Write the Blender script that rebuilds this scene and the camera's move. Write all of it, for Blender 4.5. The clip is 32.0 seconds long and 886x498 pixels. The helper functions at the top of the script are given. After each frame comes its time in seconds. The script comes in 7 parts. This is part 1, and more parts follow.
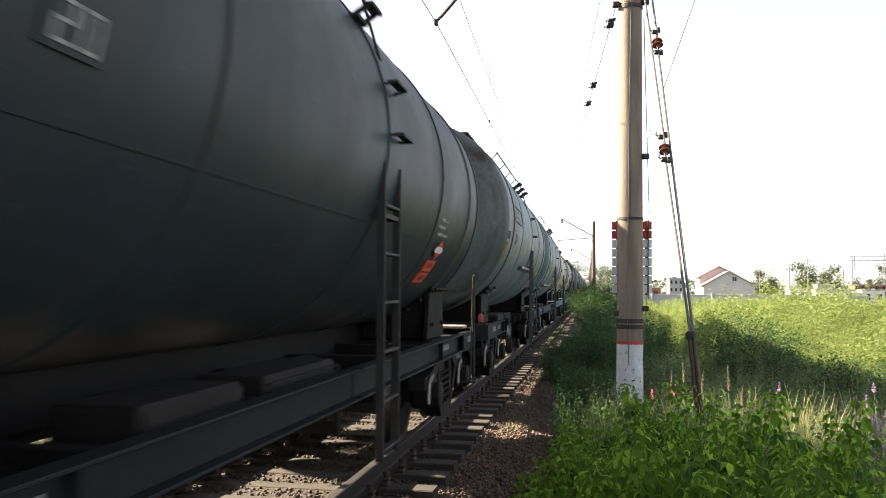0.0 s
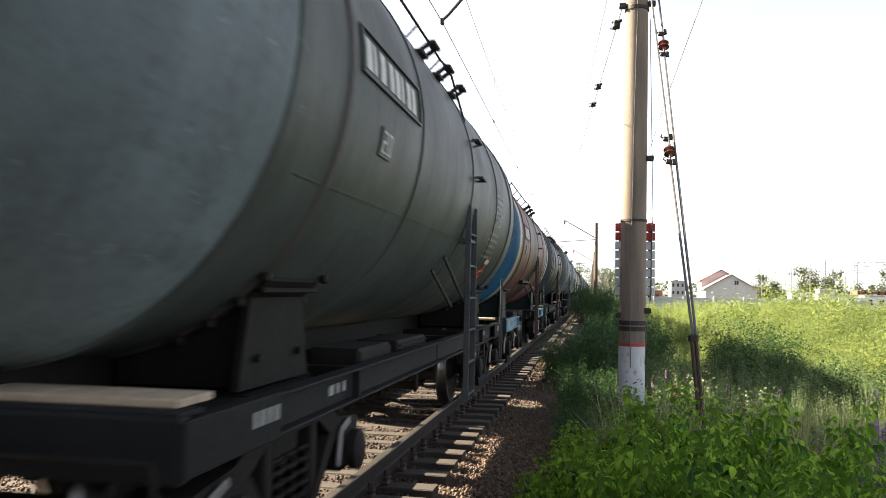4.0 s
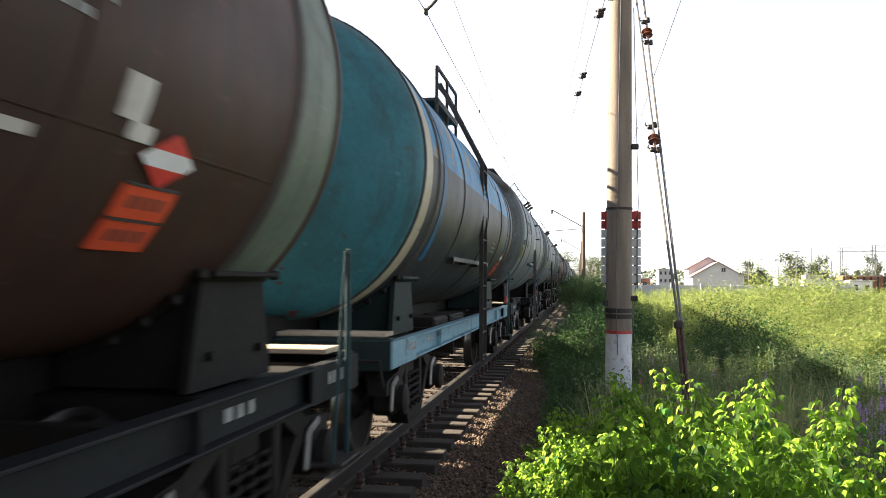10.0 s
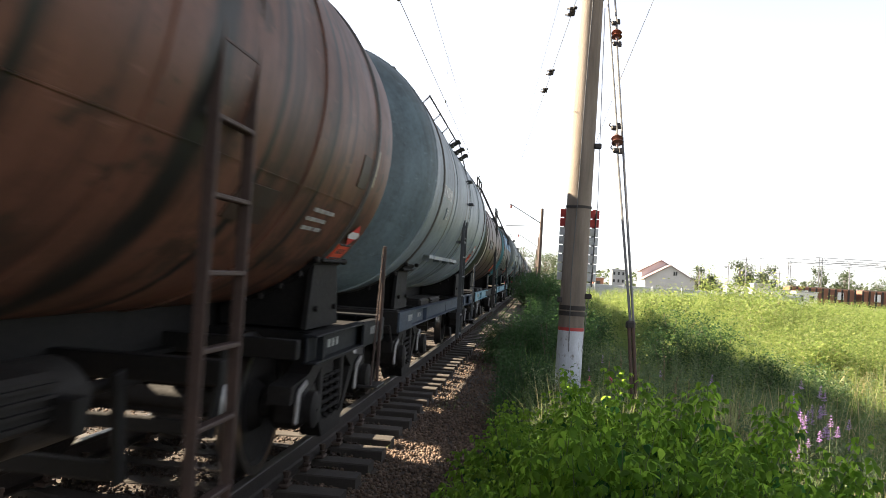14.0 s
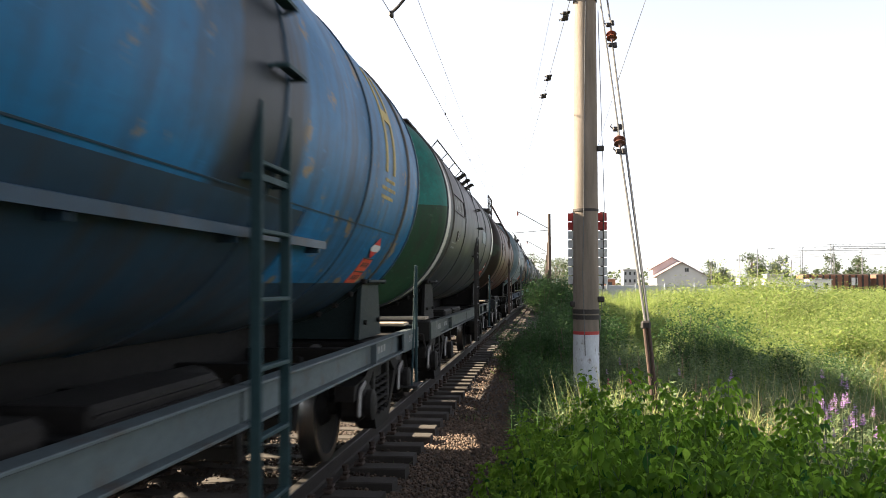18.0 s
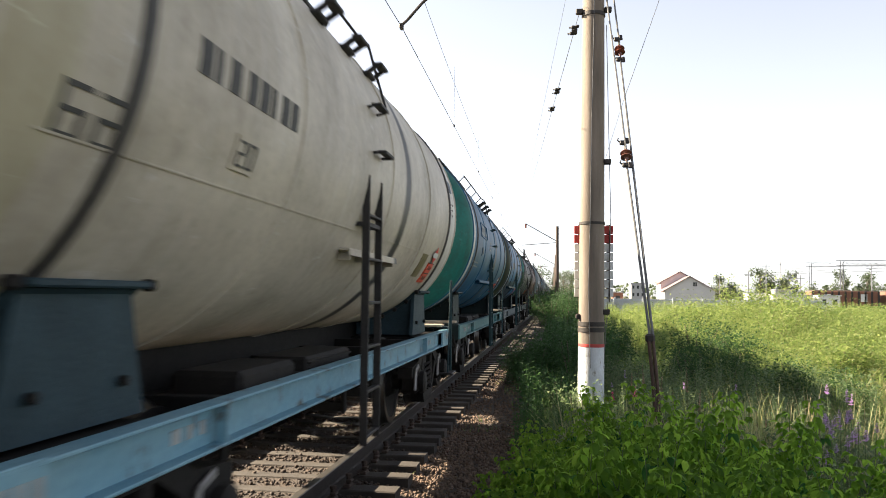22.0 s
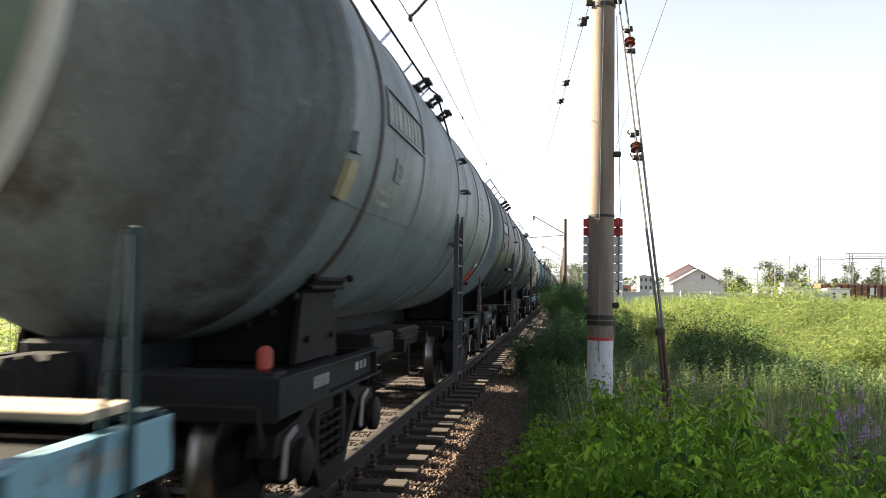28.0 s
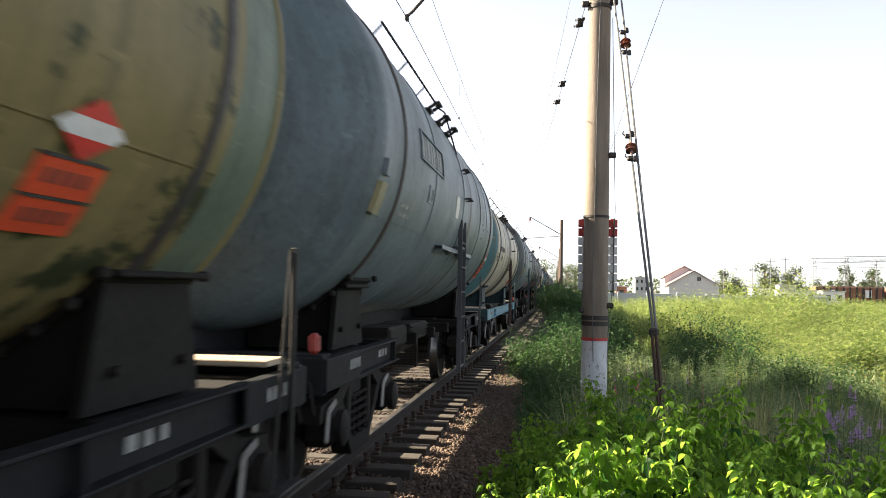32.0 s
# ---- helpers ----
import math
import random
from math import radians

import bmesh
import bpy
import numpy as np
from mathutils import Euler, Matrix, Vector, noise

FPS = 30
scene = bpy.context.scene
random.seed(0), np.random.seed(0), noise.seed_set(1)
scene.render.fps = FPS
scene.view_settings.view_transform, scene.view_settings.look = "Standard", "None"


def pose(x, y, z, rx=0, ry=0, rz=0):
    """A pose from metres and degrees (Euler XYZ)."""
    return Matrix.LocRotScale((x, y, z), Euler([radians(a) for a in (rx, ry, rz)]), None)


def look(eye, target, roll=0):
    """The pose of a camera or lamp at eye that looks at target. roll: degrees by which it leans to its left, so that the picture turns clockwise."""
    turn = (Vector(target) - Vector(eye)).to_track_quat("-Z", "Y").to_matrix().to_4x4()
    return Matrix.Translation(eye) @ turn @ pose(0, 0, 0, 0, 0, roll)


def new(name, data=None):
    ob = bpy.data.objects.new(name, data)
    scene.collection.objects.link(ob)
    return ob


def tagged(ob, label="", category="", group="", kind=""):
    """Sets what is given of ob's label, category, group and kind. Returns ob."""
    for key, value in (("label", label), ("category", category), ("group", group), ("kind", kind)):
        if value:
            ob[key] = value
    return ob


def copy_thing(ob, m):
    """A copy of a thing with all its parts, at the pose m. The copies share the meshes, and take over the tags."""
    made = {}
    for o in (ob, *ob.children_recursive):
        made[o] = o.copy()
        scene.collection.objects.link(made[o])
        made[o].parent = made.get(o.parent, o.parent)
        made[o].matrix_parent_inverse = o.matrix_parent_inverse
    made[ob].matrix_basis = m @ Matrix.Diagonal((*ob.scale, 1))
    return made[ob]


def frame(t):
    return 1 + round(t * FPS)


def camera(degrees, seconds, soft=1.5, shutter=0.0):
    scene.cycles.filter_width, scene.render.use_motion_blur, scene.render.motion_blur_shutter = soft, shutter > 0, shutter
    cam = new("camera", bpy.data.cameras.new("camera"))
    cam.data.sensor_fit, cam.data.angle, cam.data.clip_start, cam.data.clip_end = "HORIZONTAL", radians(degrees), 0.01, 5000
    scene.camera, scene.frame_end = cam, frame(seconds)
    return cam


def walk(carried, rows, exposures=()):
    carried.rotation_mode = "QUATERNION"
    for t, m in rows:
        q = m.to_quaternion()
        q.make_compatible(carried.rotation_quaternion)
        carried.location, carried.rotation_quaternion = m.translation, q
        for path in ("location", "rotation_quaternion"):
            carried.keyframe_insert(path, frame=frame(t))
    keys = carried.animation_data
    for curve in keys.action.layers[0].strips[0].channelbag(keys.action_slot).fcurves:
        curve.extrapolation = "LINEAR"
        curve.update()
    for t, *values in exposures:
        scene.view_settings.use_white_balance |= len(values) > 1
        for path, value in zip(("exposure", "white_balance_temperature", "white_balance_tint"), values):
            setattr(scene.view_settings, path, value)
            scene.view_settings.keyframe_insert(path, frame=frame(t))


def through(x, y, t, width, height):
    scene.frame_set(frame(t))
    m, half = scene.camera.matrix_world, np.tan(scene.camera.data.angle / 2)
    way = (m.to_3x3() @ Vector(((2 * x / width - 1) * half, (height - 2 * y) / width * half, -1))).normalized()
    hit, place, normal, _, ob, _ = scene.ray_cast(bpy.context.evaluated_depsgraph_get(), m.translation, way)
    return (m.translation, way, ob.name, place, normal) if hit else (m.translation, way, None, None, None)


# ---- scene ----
cam = camera(55.05, 32.0, soft=0.9, shutter=0.35)
PATH = [
    (0, pose(0.009, 0.015, 1.51, 92.742, -0.337, 9.876)),
    (0.5, pose(0.01, 0.016, 1.505, 92.817, -0.516, 10.06)),
    (1, pose(0.002, 0.019, 1.504, 92.843, -0.286, 10.105)),
    (1.5, pose(-0.001, 0.027, 1.504, 92.944, -0.622, 10.128)),
    (2, pose(-0.006, 0.019, 1.506, 92.889, -0.833, 10.137)),
    (2.5, pose(-0.007, 0.019, 1.506, 92.796, -0.727, 10.036)),
    (3, pose(-0.001, 0.03, 1.502, 92.784, -0.564, 9.967)),
    (3.5, pose(-0.005, 0.02, 1.505, 92.75, -1.185, 9.973)),
    (5.5, pose(-0.001, 0.036, 1.501, 92.293, -0.756, 10.033)),
    (6, pose(-0, 0.008, 1.506, 92.104, -0.986, 9.862)),
    (6.5, pose(-0.002, -0.001, 1.507, 92.468, -0.882, 9.82)),
    (7, pose(-0.002, 0.009, 1.498, 92.578, -0.916, 9.819)),
    (7.5, pose(-0.004, 0.021, 1.508, 92.484, -0.56, 9.833)),
    (8, pose(-0.001, -0.017, 1.512, 92.353, -0.154, 9.23)),
    (8.5, pose(0.002, 0.001, 1.5, 92.45, 0.06, 8.71)),
    (9, pose(0.001, 0.044, 1.505, 92.504, -0.277, 9.082)),
    (9.5, pose(0.012, 0.007, 1.491, 92.332, -0.592, 9.364)),
    (10, pose(0.018, 0.009, 1.495, 92.129, -0.354, 9.219)),
    (10.5, pose(0.023, -0.009, 1.493, 92.199, -0.748, 9.202)),
    (11, pose(0.02, -0.001, 1.501, 92.198, -0.051, 8.856)),
    (11.5, pose(0.026, -0.003, 1.495, 92.339, -0.338, 9.01)),
    (12, pose(0.022, 0.003, 1.497, 92.344, 0.297, 8.534)),
    (12.5, pose(0.005, 0.019, 1.495, 92.537, -2.257, 7.75)),
    (13, pose(0.014, 0.038, 1.491, 91.741, -1.323, 6.627)),
    (13.5, pose(0.001, -0.009, 1.487, 92.568, -2.258, 6.638)),
    (14, pose(-0.001, 0.013, 1.49, 91.506, -3.593, 6.221)),
    (14.5, pose(0.001, 0.028, 1.495, 92.941, -2.094, 8.028)),
    (15, pose(0.007, -0.005, 1.499, 93.321, -1.883, 10.544)),
    (15.5, pose(0.006, -0.01, 1.488, 91.82, -2.08, 9.588)),
    (17.5, pose(-0.015, -0, 1.498, 92.309, -0.005, 7.214)),
    (18, pose(-0.004, 0.023, 1.499, 92.291, 0.215, 6.959)),
    (18.5, pose(0.006, -0.002, 1.498, 92.345, 0.177, 7.428)),
    (19, pose(0.015, 0.002, 1.508, 92.549, -0.125, 8.566)),
    (19.5, pose(0.02, -0.033, 1.5, 92.712, 0.027, 8.793)),
    (20, pose(0.028, -0.014, 1.502, 92.79, 0.185, 7.863)),
    (20.5, pose(0.023, -0.04, 1.496, 92.862, -0.205, 7.502)),
    (21, pose(0.021, -0.015, 1.51, 92.855, 0.119, 7.329)),
    (21.5, pose(0.017, -0.024, 1.504, 92.965, -0.373, 7.385)),
    (22, pose(0.023, -0.034, 1.493, 93.041, -0.55, 7.464)),
    (22.5, pose(0.028, -0.007, 1.505, 93.018, -0.405, 7.446)),
    (23, pose(0.021, -0.015, 1.511, 93.018, 0.043, 7.659)),
    (23.5, pose(0.011, -0.013, 1.5, 93.184, -0.18, 7.719)),
    (24, pose(0.009, -0.003, 1.501, 93.215, -0.331, 7.909)),
    (24.5, pose(0.002, -0.022, 1.497, 93.24, -0.054, 8.417)),
    (25, pose(0.018, -0.011, 1.501, 92.979, 0.011, 8.571)),
    (25.5, pose(0.012, -0, 1.495, 92.729, -0.35, 8.578)),
    (27.5, pose(0.003, -0.027, 1.496, 92.559, -0.772, 8.02)),
    (28, pose(0.004, 0.002, 1.498, 92.522, -0.673, 7.971)),
    (28.5, pose(0.001, -0.011, 1.499, 92.456, -0.576, 8.277)),
    (29, pose(0.01, -0.012, 1.491, 92.454, -0.35, 8.326)),
    (29.5, pose(0.006, -0.015, 1.492, 92.428, -0.465, 8.092)),
    (30, pose(0.016, -0.013, 1.492, 92.429, -0.847, 8.024)),
    (30.5, pose(0.017, -0.017, 1.494, 92.399, -0.712, 7.87)),
    (31, pose(0.021, -0.02, 1.494, 92.535, -0.775, 7.813)),
    (31.5, pose(0.032, -0.013, 1.494, 92.573, -0.718, 7.759)),
    (32, pose(0.026, -0.017, 1.49, 92.541, -1.009, 7.718)),
]
walk(cam, PATH, exposures=[(0, 2.74, 6500, 13), (15, 2.74, 6500, 13), (18, 2.66, 6500, 13), (21, 2.64, 6450, 13), (22.5, 2.44, 6400, 12), (26, 2.42, 6400, 12), (28, 2.58, 6400, 12), (32, 2.62, 6450, 12)])

# ---------------------------------------------------------------- light
SUN_EL, SUN_AHEAD = 30.4, 12.0          # degrees; the sun stands left of the line and a little ahead
world = bpy.data.worlds.new("sky")
scene.world = world
world.use_nodes = True
wn = world.node_tree
sky = wn.nodes.new("ShaderNodeTexSky")
sky.sky_type, sky.sun_disc = "NISHITA", False
sky.sun_elevation, sky.sun_rotation = radians(SUN_EL), radians(270 + SUN_AHEAD)
sky.air_density, sky.dust_density, sky.ozone_density = 0.80, 0.75, 1.0
haze = wn.nodes.new("ShaderNodeHueSaturation")
haze.inputs["Saturation"].default_value = 0.33
wn.links.new(sky.outputs[0], haze.inputs["Color"])
wn.links.new(haze.outputs[0], wn.nodes["Background"].inputs[0])
wn.nodes["Background"].inputs[1].default_value = 0.05
sun = new("sun", bpy.data.lights.new("sun", "SUN"))
sun.data.energy, sun.data.angle, sun.data.color = 5.0, radians(0.53), (1.0, 0.85, 0.62)
sun.matrix_world = look((-40 * math.cos(radians(SUN_AHEAD)), 40 * math.sin(radians(SUN_AHEAD)), 40 * math.tan(radians(SUN_EL))), (0, 0, 0))


# ---------------------------------------------------------------- materials
def mat_base(name):
    m = bpy.data.materials.new(name)
    m.use_nodes = True
    nt = m.node_tree
    return m, nt, nt.nodes["Principled BSDF"]


def node(nt, kind, **values):
    n = nt.nodes.new(kind)
    for key, v in values.items():
        n.inputs[key].default_value = v
    return n


def coords(nt, scale=(1, 1, 1)):
    tc = nt.nodes.new("ShaderNodeTexCoord")
    mp = node(nt, "ShaderNodeMapping", Scale=scale)
    nt.links.new(tc.outputs["Object"], mp.inputs["Vector"])
    return mp.outputs[0]


def noise_of(nt, vec, scale, detail=4.0, rough=0.6):
    n = node(nt, "ShaderNodeTexNoise", Scale=scale, Detail=detail, Roughness=rough)
    nt.links.new(vec, n.inputs["Vector"])
    return n.outputs["Fac"]


def ramp(nt, fac, lo, hi):
    r = nt.nodes.new("ShaderNodeMapRange")
    r.inputs["From Min"].default_value, r.inputs["From Max"].default_value = lo, hi
    nt.links.new(fac, r.inputs["Value"])
    return r.outputs[0]


def mix(nt, fac, a, b):
    m = nt.nodes.new("ShaderNodeMix")
    m.data_type = "RGBA"
    for k, v in ((0, fac), (6, a), (7, b)):
        if hasattr(v, "links"):
            nt.links.new(v, m.inputs[k])
        else:
            m.inputs[k].default_value = v if k == 0 else (*v, 1)
    return m.outputs[2]


def times(nt, a, b, op="MULTIPLY"):
    m = nt.nodes.new("ShaderNodeMath")
    m.operation, m.use_clamp = op, True
    for k, v in ((0, a), (1, b)):
        if hasattr(v, "links"):
            nt.links.new(v, m.inputs[k])
        else:
            m.inputs[k].default_value = v
    return m.outputs[0]


def bump(nt, bsdf, height, strength, dist=0.01):
    b = node(nt, "ShaderNodeBump", Strength=strength, Distance=dist)
    nt.links.new(height, b.inputs["Height"])
    nt.links.new(b.outputs[0], bsdf.inputs["Normal"])


def surface(name, base, second, rough=0.7, metal=0.0, scale=3.0, fine=40.0, relief=0.3, dist=0.01, stretch=(1, 1, 1), random_amount=0.0, spots=None, shine=0.5):
    """A worn surface: two colours mixed at two scales, with fine relief."""
    m, nt, b = mat_base(name)
    v = coords(nt, stretch)
    big, small = noise_of(nt, v, scale), noise_of(nt, v, fine, 3.0)
    col = mix(nt, ramp(nt, big, 0.3, 0.7), base, second)
    col = mix(nt, times(nt, ramp(nt, small, 0.35, 0.75), 0.35), col, tuple(c * 0.45 for c in base))
    if spots:
        col = mix(nt, ramp(nt, noise_of(nt, v, scale * 2.7, 5.0), 0.58, 0.68), col, spots)
    if random_amount:
        info = nt.nodes.new("ShaderNodeObjectInfo")
        hsv = nt.nodes.new("ShaderNodeHueSaturation")
        r = nt.nodes.new("ShaderNodeMapRange")
        r.inputs["To Min"].default_value, r.inputs["To Max"].default_value = 1 - random_amount, 1 + random_amount
        nt.links.new(info.outputs["Random"], r.inputs["Value"])
        nt.links.new(r.outputs[0], hsv.inputs["Value"])
        nt.links.new(col, hsv.inputs["Color"])
        col = hsv.outputs[0]
    nt.links.new(col, b.inputs["Base Color"])
    b.inputs["Metallic"].default_value, b.inputs["Specular IOR Level"].default_value = metal, shine
    rr = nt.nodes.new("ShaderNodeMapRange")
    rr.inputs["To Min"].default_value, rr.inputs["To Max"].default_value = max(0.05, rough - 0.12), min(1, rough + 0.12)
    nt.links.new(small, rr.inputs["Value"])
    nt.links.new(rr.outputs[0], b.inputs["Roughness"])
    bump(nt, b, small, relief, dist)
    return m


def island(name, colours, rough=0.8, fine=30.0, relief=0.4):
    """Colour picked per loose piece."""
    m, nt, b = mat_base(name)
    geo = nt.nodes.new("ShaderNodeNewGeometry")
    cr = nt.nodes.new("ShaderNodeValToRGB")
    el = cr.color_ramp.elements
    while len(el) < len(colours):
        el.new(0.5)
    for i, c in enumerate(colours):
        el[i].position, el[i].color = i / (len(colours) - 1), (*c, 1)
    nt.links.new(geo.outputs["Random Per Island"], cr.inputs[0])
    v = coords(nt)
    small = noise_of(nt, v, fine, 3.0)
    col = mix(nt, times(nt, ramp(nt, small, 0.3, 0.8), 0.5), cr.outputs[0], tuple(c * 0.4 for c in colours[0]))
    nt.links.new(col, b.inputs["Base Color"])
    b.inputs["Roughness"].default_value = rough
    bump(nt, b, small, relief)
    return m


def leafy(name, colours, through=0.45, rough=0.55, fine=25.0, clear=2.3, warm=0.485, rich=1.0, shine=0.25):
    """Leaves: reflect and let light through, colour picked per piece."""
    m, nt, b = mat_base(name)
    geo = nt.nodes.new("ShaderNodeNewGeometry")
    cr = nt.nodes.new("ShaderNodeValToRGB")
    el = cr.color_ramp.elements
    while len(el) < len(colours):
        el.new(0.5)
    for i, c in enumerate(colours):
        el[i].position, el[i].color = i / (len(colours) - 1), (*c, 1)
    nt.links.new(geo.outputs["Random Per Island"], cr.inputs[0])
    small = noise_of(nt, coords(nt), fine, 2.0)
    col = mix(nt, times(nt, ramp(nt, small, 0.35, 0.7), 0.3), cr.outputs[0], tuple(c * 0.55 for c in colours[0]))
    tract = noise_of(nt, coords(nt), 0.55, 4.0, 0.65)
    col = mix(nt, times(nt, ramp(nt, tract, 0.46, 0.62), 0.6), col, tuple(c * 0.5 for c in colours[0]))
    nt.links.new(col, b.inputs["Base Color"])
    b.inputs["Roughness"].default_value = rough
    b.inputs["Specular IOR Level"].default_value = shine
    tr = nt.nodes.new("ShaderNodeBsdfTranslucent")
    bright = nt.nodes.new("ShaderNodeHueSaturation")
    bright.inputs["Hue"].default_value, bright.inputs["Value"].default_value, bright.inputs["Saturation"].default_value = warm, clear, rich
    nt.links.new(col, bright.inputs["Color"])
    nt.links.new(bright.outputs[0], tr.inputs[0])
    ms = nt.nodes.new("ShaderNodeMixShader")
    ms.inputs[0].default_value = through
    nt.links.new(b.outputs[0], ms.inputs[1])
    nt.links.new(tr.outputs[0], ms.inputs[2])
    nt.links.new(ms.outputs[0], nt.nodes["Material Output"].inputs["Surface"])
    return m


def tank_paint(name, base, grime=(0.035, 0.032, 0.03), streak=0.5, spill=None, spill_colour=(0.012, 0.013, 0.012), patches=None, patch_amount=0.5, rough=0.34, patch_size=2.3, patch_edge=0.04):
    """Sprayed steel: mottled coat, streaks that run down, grime low on the belly, oil spilt round the hatch, rust or old coat showing through."""
    m, nt, b = mat_base(name)
    v = coords(nt)
    broad, small = noise_of(nt, v, 1.3, 5.0), noise_of(nt, v, 22.0, 3.0)
    col = mix(nt, ramp(nt, broad, 0.3, 0.72), tuple(c * 1.12 for c in base), tuple(c * 0.72 for c in base))
    runs = noise_of(nt, coords(nt, (1.0, 5.5, 0.55)), 1.0, 5.0, 0.65)
    col = mix(nt, times(nt, ramp(nt, runs, 0.50, 0.64), min(1.0, streak + 0.1)), col, grime)
    washed = noise_of(nt, coords(nt, (1.0, 8.0, 0.4)), 1.3, 4.0, 0.6)
    col = mix(nt, times(nt, ramp(nt, washed, 0.52, 0.74), 0.2), col, tuple(min(0.6, c * 1.6 + 0.01) for c in base))
    if patches:
        spots = noise_of(nt, coords(nt, (1.0, 1.0, 1.25)), patch_size, 6.0, 0.68)
        col = mix(nt, ramp(nt, spots, 0.66 - 0.2 * patch_amount, 0.66 + patch_edge - 0.2 * patch_amount), col, patches)
    xyz = nt.nodes.new("ShaderNodeSeparateXYZ")
    tc = nt.nodes.new("ShaderNodeTexCoord")
    nt.links.new(tc.outputs["Object"], xyz.inputs[0])
    smear = noise_of(nt, coords(nt, (0.9, 0.7, 0.9)), 0.9, 6.0, 0.7)
    col = mix(nt, times(nt, ramp(nt, smear, 0.50, 0.64), 0.34), col, grime)
    blots = noise_of(nt, coords(nt, (1, 1, 0.8)), 6.5, 6.0, 0.72)
    col = mix(nt, times(nt, ramp(nt, blots, 0.56, 0.68), 0.28), col, grime)
    scuffs = noise_of(nt, coords(nt, (1, 0.35, 1.6)), 9.0, 5.0, 0.7)
    col = mix(nt, times(nt, ramp(nt, scuffs, 0.62, 0.70), 0.4), col, tuple(min(0.65, c * 1.7 + 0.03) for c in base))
    col = mix(nt, times(nt, ramp(nt, small, 0.4, 0.75), 0.25), col, grime)
    for centre, half in (spill or ()):
        away = nt.nodes.new("ShaderNodeMath")
        away.operation = "SUBTRACT"
        nt.links.new(xyz.outputs["Y"], away.inputs[0])
        away.inputs[1].default_value = centre
        dist = nt.nodes.new("ShaderNodeMath")
        dist.operation = "ABSOLUTE"
        nt.links.new(away.outputs[0], dist.inputs[0])
        wob = nt.nodes.new("ShaderNodeMath")
        wob.operation = "MULTIPLY_ADD"
        nt.links.new(noise_of(nt, coords(nt, (1, 3.0, 0.5)), 1.6, 4.0), wob.inputs[0])
        wob.inputs[1].default_value = half * 1.6
        nt.links.new(dist.outputs[0], wob.inputs[2])
        col = mix(nt, times(nt, ramp(nt, wob.outputs[0], half * 2.05, half * 1.4), 0.98), col, spill_colour)
    nt.links.new(col, b.inputs["Base Color"])
    rr = nt.nodes.new("ShaderNodeMapRange")
    rr.inputs["To Min"].default_value, rr.inputs["To Max"].default_value = rough - 0.02, rough + 0.26
    nt.links.new(broad, rr.inputs["Value"])
    nt.links.new(rr.outputs[0], b.inputs["Roughness"])
    bump(nt, b, broad, 0.18, 0.02)
    b.inputs["Specular IOR Level"].default_value = 0.13
    return m


M = {}
M["ballast_stone"] = island("crushed stone", [(0.0561, 0.0391, 0.02975), (0.1462, 0.0952, 0.0612), (0.09605, 0.06715, 0.0493), (0.2082, 0.1428, 0.09945), (0.1232, 0.07565, 0.04845)], 0.9)
# darker copy of the stone: the shade under the train, put into the colour
M["ballast_shaded"] = island("shade-darkened crushed stone", [(0.02448, 0.01728, 0.01368), (0.0612, 0.0396, 0.02736), (0.03888, 0.02736, 0.02088), (0.09, 0.05976, 0.04104), (0.0504, 0.03168, 0.02088)], 0.85)
M["ballast_bed"] = surface("ballast bed", (0.0375, 0.0285, 0.0225), (0.06375, 0.045, 0.033), 0.95, scale=1.5, fine=45, relief=0.9, dist=0.03)
M["soil"] = surface("weedy soil", (0.06, 0.065, 0.03), (0.10, 0.09, 0.045), 0.95, scale=0.6, fine=18, relief=0.8, dist=0.04)
M["sleeper"] = surface("weathered concrete", (0.05625, 0.0465, 0.0375), (0.0315, 0.0255, 0.021), 0.88, scale=4, fine=60, relief=0.4, random_amount=0.15)
M["rail"] = surface("rusty rail steel", (0.028, 0.02, 0.016), (0.018, 0.0135, 0.0115), 0.75, 0.3, scale=5, fine=70)
M["rail_top"] = surface("polished rail head", (0.22, 0.205, 0.19), (0.14, 0.13, 0.12), 0.5, 1.0, scale=3, fine=90, relief=0.1)
M["clip"] = surface("rusty clip", (0.06, 0.042, 0.034), (0.09, 0.06, 0.045), 0.8, 0.3, scale=20, fine=80)
M["concrete_pole"] = surface("spun concrete", (0.25, 0.205, 0.165), (0.125, 0.102, 0.082), 0.85, scale=1.2, fine=35, relief=0.25, stretch=(6, 6, 0.6))
M["white_limewash"] = surface("peeling limewash", (0.60, 0.63, 0.68), (0.47, 0.49, 0.52), 0.85, scale=3.4, fine=40, spots=(0.22, 0.20, 0.18), stretch=(2.2, 2.2, 0.8))
M["red_paint"] = surface("red paint", (0.42, 0.035, 0.03), (0.34, 0.04, 0.035), 0.6, scale=6)
M["white_plate"] = surface("white enamel plate", (0.72, 0.74, 0.74), (0.6, 0.62, 0.63), 0.45, scale=5)
M["dark_iron"] = surface("dark iron", (0.03, 0.028, 0.027), (0.05, 0.042, 0.038), 0.65, 0.4, scale=8)
M["rusty_rod"] = surface("rusty rod", (0.085, 0.05, 0.036), (0.055, 0.034, 0.026), 0.75, 0.2, scale=9)
M["wire"] = surface("grey wire", (0.16, 0.16, 0.16), (0.1, 0.1, 0.1), 0.6, 0.4, scale=9)
M["brown_glaze"] = surface("brown porcelain", (0.11, 0.028, 0.018), (0.16, 0.05, 0.03), 0.25, scale=12)
M["pink_glaze"] = surface("weathered porcelain", (0.16, 0.07, 0.05), (0.11, 0.045, 0.032), 0.3, scale=12)
